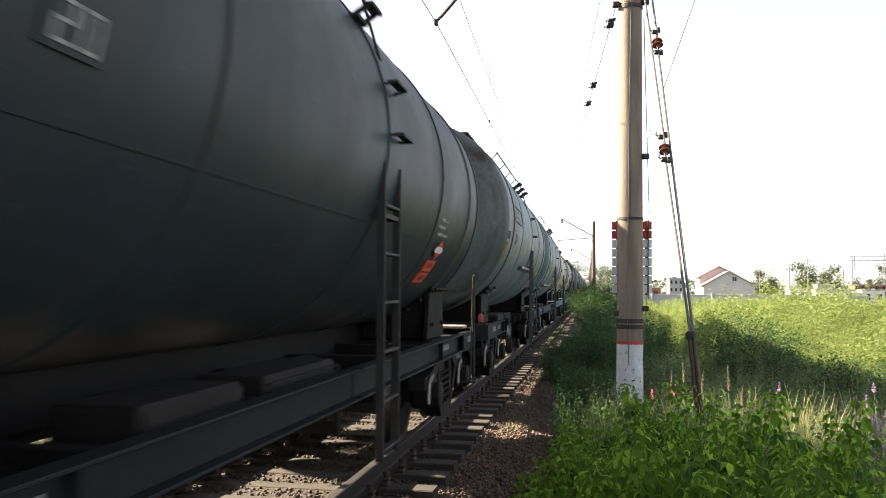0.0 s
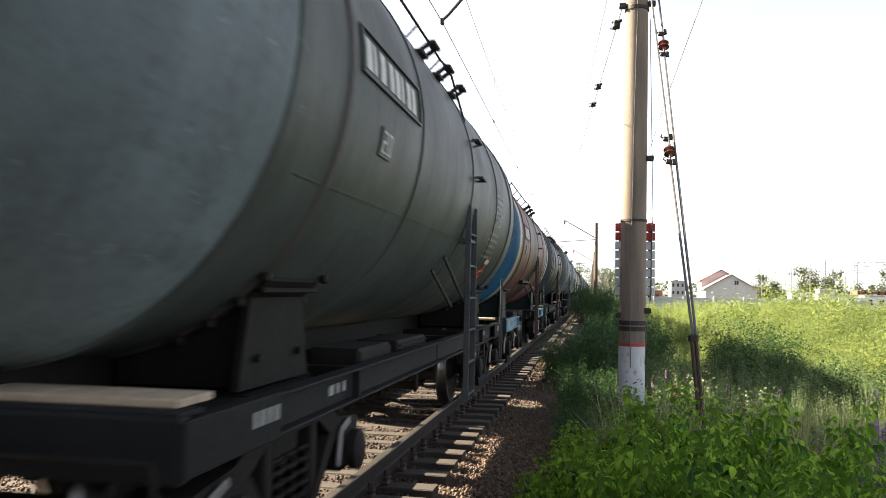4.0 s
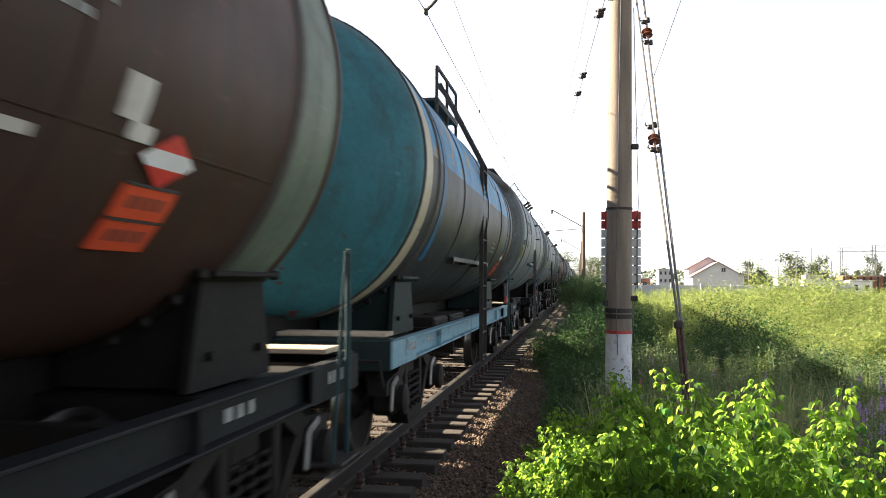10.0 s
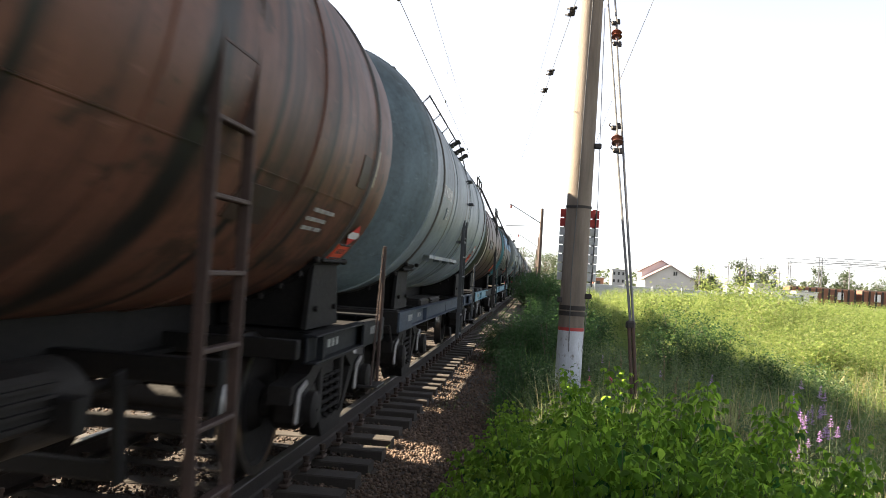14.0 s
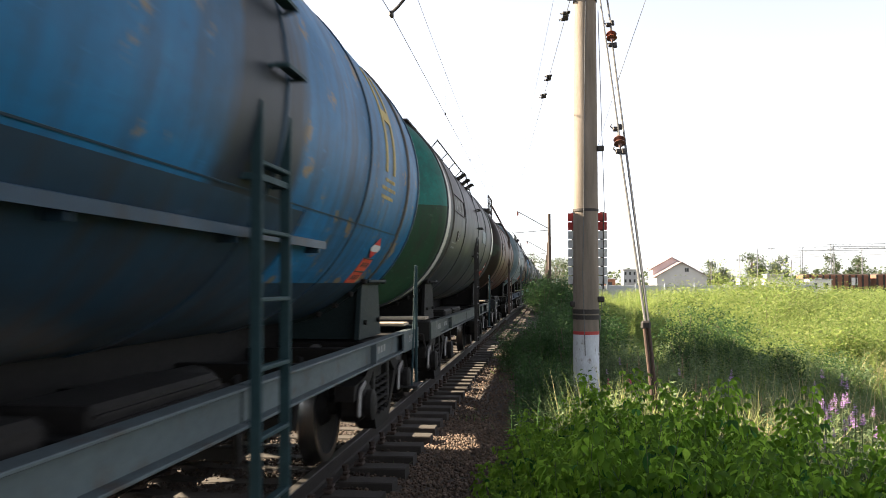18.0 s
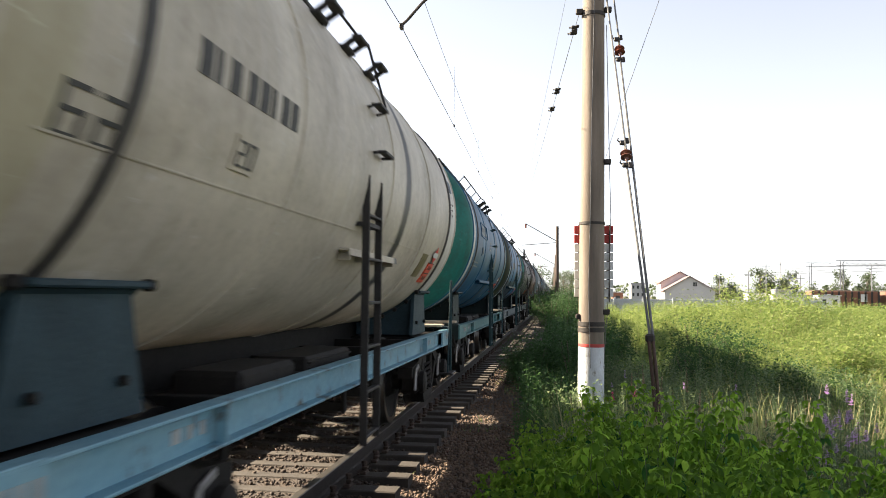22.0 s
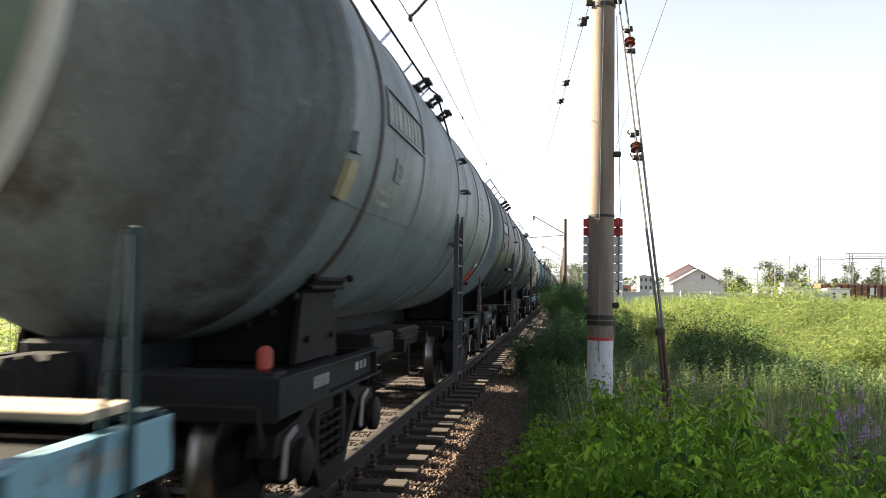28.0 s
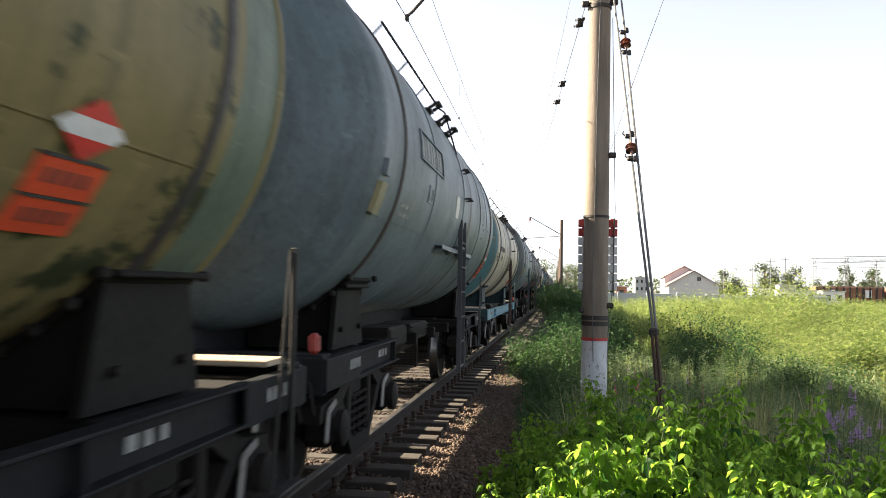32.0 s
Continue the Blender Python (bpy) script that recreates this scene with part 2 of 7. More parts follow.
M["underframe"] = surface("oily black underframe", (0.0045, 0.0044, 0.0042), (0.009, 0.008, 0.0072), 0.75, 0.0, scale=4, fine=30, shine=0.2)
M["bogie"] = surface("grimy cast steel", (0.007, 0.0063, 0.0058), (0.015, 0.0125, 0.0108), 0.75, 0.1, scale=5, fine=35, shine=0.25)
M["bogie_worn"] = surface("worn light steel", (0.30, 0.29, 0.28), (0.17, 0.16, 0.155), 0.5, 0.5, scale=7)
M["tread"] = surface("polished wheel tread", (0.20, 0.195, 0.19), (0.12, 0.117, 0.112), 0.32, 1.0, scale=4, fine=60, relief=0.1)
M["ladder_dark"] = surface("black ladder paint", (0.022, 0.022, 0.023), (0.042, 0.038, 0.035), 0.6, scale=6, shine=0.2)
M["orange_plate"] = surface("orange hazard enamel", (0.72, 0.085, 0.03), (0.58, 0.075, 0.028), 0.5, scale=5)
M["red_plate"] = surface("red hazard enamel", (0.62, 0.045, 0.035), (0.5, 0.04, 0.03), 0.5, scale=5)
M["stencil"] = surface("white stencil paint", (0.36, 0.37, 0.36), (0.20, 0.21, 0.205), 0.7, scale=9, spots=(0.10, 0.10, 0.10))
M["stencil_bright"] = surface("fresh white stencil paint", (0.62, 0.63, 0.62), (0.45, 0.46, 0.45), 0.6, scale=9)
M["stencil_black"] = surface("black stencil paint", (0.03, 0.03, 0.03), (0.06, 0.06, 0.055), 0.7, scale=6)
M["stencil_yellow"] = surface("yellow letter paint", (0.48, 0.36, 0.1), (0.36, 0.28, 0.12), 0.7, scale=6)
M["signal_lamp"] = surface("red tail disc", (0.33, 0.035, 0.025), (0.24, 0.035, 0.028), 0.5, scale=8)
M["holder"] = surface("yellowed sheet steel", (0.30, 0.27, 0.15), (0.22, 0.20, 0.12), 0.6, scale=6)
M["plank"] = surface("sun-bleached planks", (0.44, 0.36, 0.27), (0.33, 0.27, 0.2), 0.85, scale=3, fine=30, stretch=(6, 0.6, 6))
M["leaf_bush"] = leafy("raspberry leaf", [(0.010, 0.034, 0.012), (0.024, 0.068, 0.022), (0.015, 0.050, 0.016), (0.034, 0.085, 0.028)], 0.58, clear=4.3, warm=0.479, rich=1.12, shine=0.1)
M["leaf_tip"] = leafy("young pale green leaf", [(0.042, 0.098, 0.018), (0.064, 0.120, 0.026), (0.052, 0.108, 0.022)], 0.62, clear=4.9, warm=0.468, rich=1.12, shine=0.1)
M["stem"] = surface("green stem", (0.07, 0.12, 0.035), (0.09, 0.10, 0.04), 0.7, scale=9)
M["grass"] = leafy("grass blade", [(0.060, 0.120, 0.032), (0.10, 0.165, 0.046), (0.14, 0.175, 0.066), (0.075, 0.14, 0.038)], 0.40, clear=2.6)
M["meadow"] = leafy("ripening meadow grass", [(0.11, 0.165, 0.045), (0.16, 0.19, 0.065), (0.21, 0.20, 0.10), (0.13, 0.18, 0.055)], 0.45, clear=2.7)
M["dry_grass"] = leafy("dry grass", [(0.30, 0.25, 0.13), (0.36, 0.32, 0.18), (0.24, 0.26, 0.12)], 0.3)
M["field_leaf"] = leafy("willow leaf", [(0.070, 0.122, 0.026), (0.130, 0.185, 0.048), (0.172, 0.206, 0.068), (0.092, 0.150, 0.036), (0.20, 0.215, 0.095)], 0.44, clear=2.6, warm=0.484)
M["dark_leaf"] = leafy("dark shrub leaf", [(0.018, 0.048, 0.016), (0.030, 0.072, 0.021), (0.043, 0.095, 0.029)], 0.38, clear=2.6)
M["far_leaf"] = leafy("far tree leaf", [(0.045, 0.065, 0.034), (0.065, 0.085, 0.045), (0.055, 0.075, 0.042)], 0.4)
M["mugwort"] = leafy("grey-green weed leaf", [(0.055, 0.092, 0.042), (0.105, 0.15, 0.068), (0.16, 0.20, 0.105), (0.075, 0.128, 0.052)], 0.38, clear=2.6)
M["bark"] = surface("bark", (0.10, 0.075, 0.055), (0.16, 0.13, 0.10), 0.9, scale=4)
M["purple"] = leafy("purple petals", [(0.36, 0.20, 0.42), (0.44, 0.27, 0.50), (0.40, 0.29, 0.50)], 0.35)
M["plume"] = leafy("straw-brown seed plume", [(0.22, 0.145, 0.095), (0.30, 0.20, 0.13), (0.27, 0.20, 0.13)], 0.45)
M["pink"] = leafy("pink petals", [(0.62, 0.10, 0.20), (0.7, 0.18, 0.26)], 0.35)
M["fence_concrete"] = surface("grey fence panel", (0.40, 0.43, 0.47), (0.33, 0.36, 0.39), 0.85, scale=1)
M["house_wall"] = surface("pale plaster", (0.55, 0.55, 0.56), (0.48, 0.48, 0.49), 0.8, scale=0.6)
M["pink_cladding"] = surface("pinkish boarded gable", (0.66, 0.55, 0.55), (0.58, 0.47, 0.47), 0.8, scale=0.6)
M["house_roof"] = surface("faded pinkish sheet roof", (0.225, 0.165, 0.162), (0.19, 0.14, 0.137), 0.7, scale=0.8)
M["window_dark"] = surface("dark window", (0.02, 0.022, 0.026), (0.03, 0.032, 0.036), 0.15, scale=2)
M["grey_render"] = surface("grey building wall", (0.40, 0.41, 0.43), (0.33, 0.34, 0.36), 0.85, scale=0.5)
M["rust_wagon"] = surface("red-brown wagon", (0.22, 0.095, 0.058), (0.165, 0.075, 0.048), 0.75, scale=1)
M["white_panel"] = surface("white panel", (0.7, 0.7, 0.7), (0.6, 0.6, 0.6), 0.6, scale=1)
M["far_metal"] = surface("galvanised lattice", (0.22, 0.22, 0.23), (0.16, 0.16, 0.17), 0.6, 0.3, scale=2)
M["rusty_pole"] = surface("brown mast", (0.085, 0.058, 0.045), (0.065, 0.046, 0.037), 0.8, scale=2)


# ---------------------------------------------------------------- mesh tools
class Geo:
    """Gathers faces, with a material slot and a smooth flag for each."""

    def __init__(self):
        self.v, self.f, self.m, self.s = [], [], [], []

    def add(self, verts, faces, slot=0, smooth=False):
        n = len(self.v)
        self.v += [tuple(p) for p in verts]
        self.f += [tuple(i + n for i in q) for q in faces]
        self.m += [slot] * len(faces)
        self.s += [smooth] * len(faces)
        return self

    def box(self, centre, size, slot=0, cut=0.0, turn=None):
        """A box, its edges cut by a small chamfer."""
        hx, hy, hz = (d / 2 for d in size)
        c = min(cut, hx * 0.9, hy * 0.9, hz * 0.9)
        pts, faces = [], []
        if c <= 0:
            pts = [(sx * hx, sy * hy, sz * hz) for sx in (-1, 1) for sy in (-1, 1) for sz in (-1, 1)]
            faces = [(0, 1, 3, 2), (4, 6, 7, 5), (0, 4, 5, 1), (2, 3, 7, 6), (0, 2, 6, 4), (1, 5, 7, 3)]
        else:
            index = {}
            for sx in (-1, 1):
                for sy in (-1, 1):
                    for sz in (-1, 1):
                        for ax in range(3):
                            index[sx, sy, sz, ax] = len(pts)
                            full = [sx * hx, sy * hy, sz * hz]
                            pts.append(tuple(full[i] - (0 if i == ax else (sx, sy, sz)[i] * c) for i in range(3)))
            for ax in range(3):
                u, w = (ax + 1) % 3, (ax + 2) % 3
                for s in (-1, 1):
                    ring = []
                    for a, b in ((-1, -1), (1, -1), (1, 1), (-1, 1)):
                        k = [0, 0, 0]
                        k[ax], k[u], k[w] = s, a, b
                        ring.append(index[(*k, ax)])
                    faces.append(ring if s > 0 else ring[::-1])
                    for t in (-1, 1):
                        k1, k2 = [0, 0, 0], [0, 0, 0]
                        k1[ax], k1[u], k1[w] = s, t, -1
                        k2[ax], k2[u], k2[w] = s, t, 1
                        q = [index[(*k1, ax)], index[(*k2, ax)], index[(*k2, u)], index[(*k1, u)]]
                        faces.append(q if s * t > 0 else q[::-1])
            for sx in (-1, 1):
                for sy in (-1, 1):
                    for sz in (-1, 1):
                        q = [index[sx, sy, sz, 0], index[sx, sy, sz, 1], index[sx, sy, sz, 2]]
                        faces.append(q if sx * sy * sz > 0 else q[::-1])
        if turn is not None:
            pts = [tuple(turn @ Vector(p)) for p in pts]
        return self.add([(p[0] + centre[0], p[1] + centre[1], p[2] + centre[2]) for p in pts], faces, slot)

    def bar(self, a, b, w, h, slot=0, cut=0.0):
        """A straight bar of rectangular section from a to b; h is its upright size."""
        a, b = Vector(a), Vector(b)
        d = b - a
        y = d.normalized()
        up = Vector((0, 0, 1)) if abs(y.z) < 0.95 else Vector((0, 1, 0))
        x = y.cross(up).normalized()
        z = x.cross(y)
        turn = Matrix((x, y, z)).transposed()
        return self.box((a + b) / 2, (w, d.length, h), slot, cut, turn)

    def tube(self, pts, r, n=8, slot=0, closed=False, caps=True):
        """A round rod along points; r may be one radius or one for each point."""
        pts = [Vector(p) for p in pts]
        rs = r if isinstance(r, (list, tuple)) else [r] * len(pts)
        verts, faces, side = [], [], None
        for i, p in enumerate(pts):
            d = (pts[min(i + 1, len(pts) - 1)] - pts[max(i - 1, 0)]).normalized()
            if side is None:
                side = d.orthogonal().normalized()
            side = (side - d * side.dot(d)).normalized()
            other = d.cross(side)
            for k in range(n):
                a = 2 * math.pi * k / n
                verts.append(p + (side * math.cos(a) + other * math.sin(a)) * rs[i])
        for i in range(len(pts) - 1):
            for k in range(n):
                faces.append((i * n + k, i * n + (k + 1) % n, (i + 1) * n + (k + 1) % n, (i + 1) * n + k))
        self.add(verts, faces, slot, True)
        if caps:
            last = len(self.v) - n
            self.f += [tuple(range(last - n * (len(pts) - 1), last - n * (len(pts) - 2)))[::-1], tuple(range(last, last + n))]
            self.m += [slot, slot]
            self.s += [False, False]
        return self

    def lathe(self, profile, axis="z", n=32, slots=None, centre=(0, 0, 0), sharp=True):
        """Turns (radius, height) points round an axis; a slot for each strip."""
        def put(r, h, a):
            c, s = r * math.cos(a), r * math.sin(a)
            p = {"z": (c, s, h), "x": (h, c, s), "y": (s, h, c)}[axis]
            return (p[0] + centre[0], p[1] + centre[1], p[2] + centre[2])
        verts = [put(r, h, 2 * math.pi * k / n) for r, h in profile for k in range(n)]
        base = len(self.v)
        self.v += verts
        for i in range(len(profile) - 1):
            for k in range(n):
                self.f.append((base + i * n + k, base + i * n + (k + 1) % n, base + (i + 1) * n + (k + 1) % n, base + (i + 1) * n + k))
                self.m.append(slots[i] if slots else 0)
                self.s.append(True)
        return self

    def prism(self, outline, x0, x1, slot=0):
        """An outline of (y, z) points, pushed from x0 to x1."""
        n = len(outline)
        verts = [(x0, y, z) for y, z in outline] + [(x1, y, z) for y, z in outline]
        faces = [tuple(range(n))[::-1], tuple(range(n, 2 * n))] + [(k, (k + 1) % n, n + (k + 1) % n, n + k) for k in range(n)]
        return self.add(verts, faces, slot)

    def mesh(self, name, mats=()):
        me = bpy.data.meshes.new(name)
        me.from_pydata(self.v, [], self.f)
        for m in mats:
            me.materials.append(m)
        me.polygons.foreach_set("material_index", self.m)
        me.polygons.foreach_set("use_smooth", self.s)
        me.update()
        if any(self.s):
            me.set_sharp_from_angle(angle=radians(38))
        return me


def part(name, geo, material, parent=None, label="", at=None):
    """Links gathered faces as one mesh object, under a thing or a part."""
    mats = material if isinstance(material, (list, tuple)) else [material]
    ob = new(name, geo.mesh(name, mats) if isinstance(geo, Geo) else geo)
    if at is not None:
        ob.matrix_basis = at
    if parent is not None:
        ob.parent = parent
    return tagged(ob, label)


def from_arrays(name, verts, faces, material):
    """One mesh out of arrays, for what grows in masses."""
    me = bpy.data.meshes.new(name)
    verts, faces = np.asarray(verts, np.float32), np.asarray(faces, np.int32)
    n, k = faces.shape
    me.vertices.add(len(verts))
    me.vertices.foreach_set("co", verts.ravel())
    me.loops.add(n * k)
    me.loops.foreach_set("vertex_index", faces.ravel())
    me.polygons.add(n)
    me.polygons.foreach_set("loop_start", np.arange(n, dtype=np.int32) * k)
    me.materials.append(material)
    me.update(calc_edges=True)
    return me


# ---------------------------------------------------------------- the tank cars
TRACK_X = -2.66           # middle of the track; the camera stands to its right
CAR_LENGTH = 12.02
LADDER_Y = 0.15


def shell(r, zc, half, depth, rim, split, back):
    """Barrel with dished ends. Slots: 0 body, 1 lower body, 2 rear end, 3 lower rear end, 4 front end, 5 rear rim band, 6 front rim band."""
    g, n = Geo(), 72
    rings, hb = [], half + back
    for i in range(9, 0, -1):
        t = i / 9 * math.pi / 2
        rings.append((-hb - depth * (1.05 if depth > 0.67 else 0.85) * math.sin(t), r * math.cos(t)))
    ys = [-hb, -hb + 0.14, -hb + 0.38] + [-hb + 0.38 + (half + hb - 0.38 - rim) * i / 18 for i in range(1, 18)] + [half - rim, half - rim * 0.5, half]
    rings += [(y, r) for y in ys]
    for i in range(1, 10):
        t = i / 9 * math.pi / 2
        rings.append((half + depth * math.sin(t), r * math.cos(t)))
    for y, q in rings:
        q = max(q, 0.004)
        g.v += [(q * math.cos(2 * math.pi * k / n), y, zc + q * math.sin(2 * math.pi * k / n)) for k in range(n)]
    for i in range(len(rings) - 1):
        ym = (rings[i][0] + rings[i + 1][0]) / 2
        for k in range(n):
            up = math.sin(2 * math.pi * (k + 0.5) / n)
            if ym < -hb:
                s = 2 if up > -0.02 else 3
            elif ym > half:
                s = 4
            elif ym < -hb + 0.38:
                s = 5
            elif ym > half - rim:
                s = 6
            else:
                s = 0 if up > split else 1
            g.f.append((i * n + k, i * n + (k + 1) % n, (i + 1) * n + (k + 1) % n, (i + 1) * n + k))
            g.m.append(s)
            g.s.append(True)
    return g


def curved(r, zc, y0, y1, a0, a1, lift=0.006, slot=0, g=None):
    """A thin patch that lies on the barrel between two places and two angles (degrees up from the side)."""
    g = g or Geo()
    n = max(2, int(abs(a1 - a0) / 4))
    verts = []
    for q in (r + lift, r - 0.01):
        for i in range(n + 1):
            a = radians(a0 + (a1 - a0) * i / n)
            for y in (y0, y1):
                verts.append((q * math.cos(a), y, zc + q * math.sin(a)))
    faces = [(2 * i, 2 * i + 1, 2 * i + 3, 2 * i + 2) for i in range(n)]
    b = 2 * (n + 1)
    faces += [(0, b, b + 1, 1), (2 * n, 2 * n + 1, b + 2 * n + 1, b + 2 * n)]
    faces += [(2 * i, 2 * i + 2, b + 2 * i + 2, b + 2 * i) for i in range(n)] + [(2 * i + 1, b + 2 * i + 1, b + 2 * i + 3, 2 * i + 3) for i in range(n)]
    return g.add(verts, faces, slot, False)


def seam(r, zc, y, w, h):
    g = Geo()
    g.lathe([(r - 0.01, y - w), (r + h, y - w * 0.5), (r + h, y + w * 0.5), (r - 0.01, y + w)], "y", 72)
    g.v = [(x, yy, z + zc) for x, yy, z in g.v]
    return g


def wheelset(parent, at):
    g = Geo()
    R = 0.4785
    half = [(0.085, 0.0), (0.085, 0.60), (0.13, 0.66), (0.14, 0.72), (0.30, 0.735), (0.40, 0.70), (0.415, 0.685), (R + 0.028, 0.685), (R + 0.03, 0.70), (R + 0.006, 0.722), (R, 0.735), (R - 0.008, 0.815), (0.41, 0.815), (0.385, 0.79), (0.18, 0.765), (0.135, 0.83), (0.085, 0.835), (0.08, 1.10), (0.002, 1.10)]
    slots = [0, 0, 0, 0, 0, 0, 0, 1, 1, 1, 1, 1, 0, 0, 0, 0, 0, 0]
    g.lathe([(r, -x) for r, x in half[:0:-1]] + half, "x", 40, slots[::-1][:-1] + [0] + slots)
    return part("wheelset", g, [M["bogie"], M["tread"]], parent, "spoke-free steel wheels with polished treads", at)


def bogie(parent, y):
    g = Geo()
    g.box((0, 0, 0.62), (2.1, 0.42, 0.26), 0, 0.04)
    g.lathe([(0.22, 0.74), (0.22, 0.82), (0.02, 0.82)], "z", 20)
    b = part("bogie", g, M["bogie"], parent, "three-piece cast steel bogie", pose(0, y, 0))
    for s in (1, -1):
        f = Geo()
        x0, x1 = (0.94, 1.10) if s > 0 else (-1.10, -0.94)
        f.prism([(-0.78, 0.70), (-0.42, 0.86), (0.42, 0.86), (0.78, 0.70), (1.20, 0.66), (1.22, 0.54), (0.74, 0.56), (0.40, 0.73), (-0.40, 0.73), (-0.74, 0.56), (-1.22, 0.54), (-1.20, 0.66)], x0, x1)
        f.prism([(-0.72, 0.57), (-0.40, 0.30), (-0.30, 0.17), (0.30, 0.17), (0.40, 0.30), (0.72, 0.57), (0.60, 0.62), (0.28, 0.30), (-0.28, 0.30), (-0.60, 0.62)], x0, x1)
        for c in (-0.34, 0.34):
            f.box((s * 1.02, c, 0.52), (0.14, 0.11, 0.46), 0, 0.015)
        part("side_frame", f, M["bogie"], b)
        for c in (-0.19, 0.0, 0.19):
            spring = Geo()
            coil = [(s * 1.02 + 0.075 * math.cos(a), c + 0.075 * math.sin(a), 0.30 + 0.32 * a / (2 * math.pi * 5)) for a in [i * math.pi / 4 for i in range(41)]]
            spring.tube(coil, 0.017, 6)
            part("coil_spring", spring, M["bogie"], b)
        for c in (-0.925, 0.925):
            box = Geo()
            box.box((s * 1.03, c, 0.48), (0.24, 0.30, 0.26), 0, 0.05)
            box.lathe([(0.13, 0.0), (0.13, 0.05), (0.10, 0.065), (0.01, 0.065)], "x", 16, centre=(s * 1.15, c, 0.48)) if s > 0 else None
            part("axle_box", box, M["bogie"], b)
            if s > 0:
                guard = Geo()
                guard.bar((1.12, c - 0.20, 0.40), (1.12, c - 0.16, 0.62), 0.03, 0.055, 0, 0.01)
                guard.bar((1.12, c - 0.17, 0.61), (1.12, c + 0.02, 0.66), 0.03, 0.05, 0, 0.01)
                part("axle_guard", guard, M["bogie_worn"], b, "worn bright axle guard")
    for c in (-0.925, 0.925):
        wheelset(b, pose(0, c, 0.4785))
        shoe = Geo()
        for s in (1, -1):
            shoe.box((s * 0.77, c * 0.46, 0.42), (0.09, 0.06, 0.30), 0, 0.012)
        shoe.bar((-0.8, c * 0.44, 0.36), (0.8, c * 0.44, 0.36), 0.06, 0.10)
        part("brake_beam", shoe, M["underframe"], b)
    return b


def ladder(parent, x, y, z0, z1, mat, r, zc, tall=False):
    w = 0.215
    g = Geo()
    z = z1 - 0.35
    inner = math.sqrt(max(0.05, r * r - (z - zc) ** 2))
    g.bar((inner - 0.03, y - w, z), (x, y - w, z), 0.03, 0.03)
    g.bar((x, y - w, z), (x, y + w, z), 0.03, 0.03)
    g.bar((x, y + w, z), (inner - 0.03, y + w, z), 0.03, 0.03)
    ob = part("ladder", g, mat, parent)
    for s in (-1, 1):
        g = Geo().bar((x, y + s * w, z0), (x, y + s * w, z1), 0.055, 0.022, 0, 0.004)
        part("stringer", g, mat, ob)
        if tall:
            # the stringer goes on over the barrel's shoulder to the platform
            g = Geo()
            g.bar((x, y + s * w, z1 - 0.02), (0.76, y + s * w, zc + r + 0.32), 0.022, 0.055, 0, 0.004)
            part("upper_stringer", g, mat, ob)
    z = z0 + 0.06
    rung = Geo()
    rung.box((x, y, 0), (0.05, 2 * w, 0.022), 0, 0.005)
    me = rung.mesh("rung", [mat])
    while z < z1 - 0.05:
        part("rung", me, mat, ob, at=pose(0, 0, z))
        z += 0.315
    if tall:
        for i in range(1, 5):
            part("rung", me, mat, ob, at=pose((0.76 - x) * i / 5, 0, z1 + (zc + r + 0.32 - z1) * i / 5))
    return ob


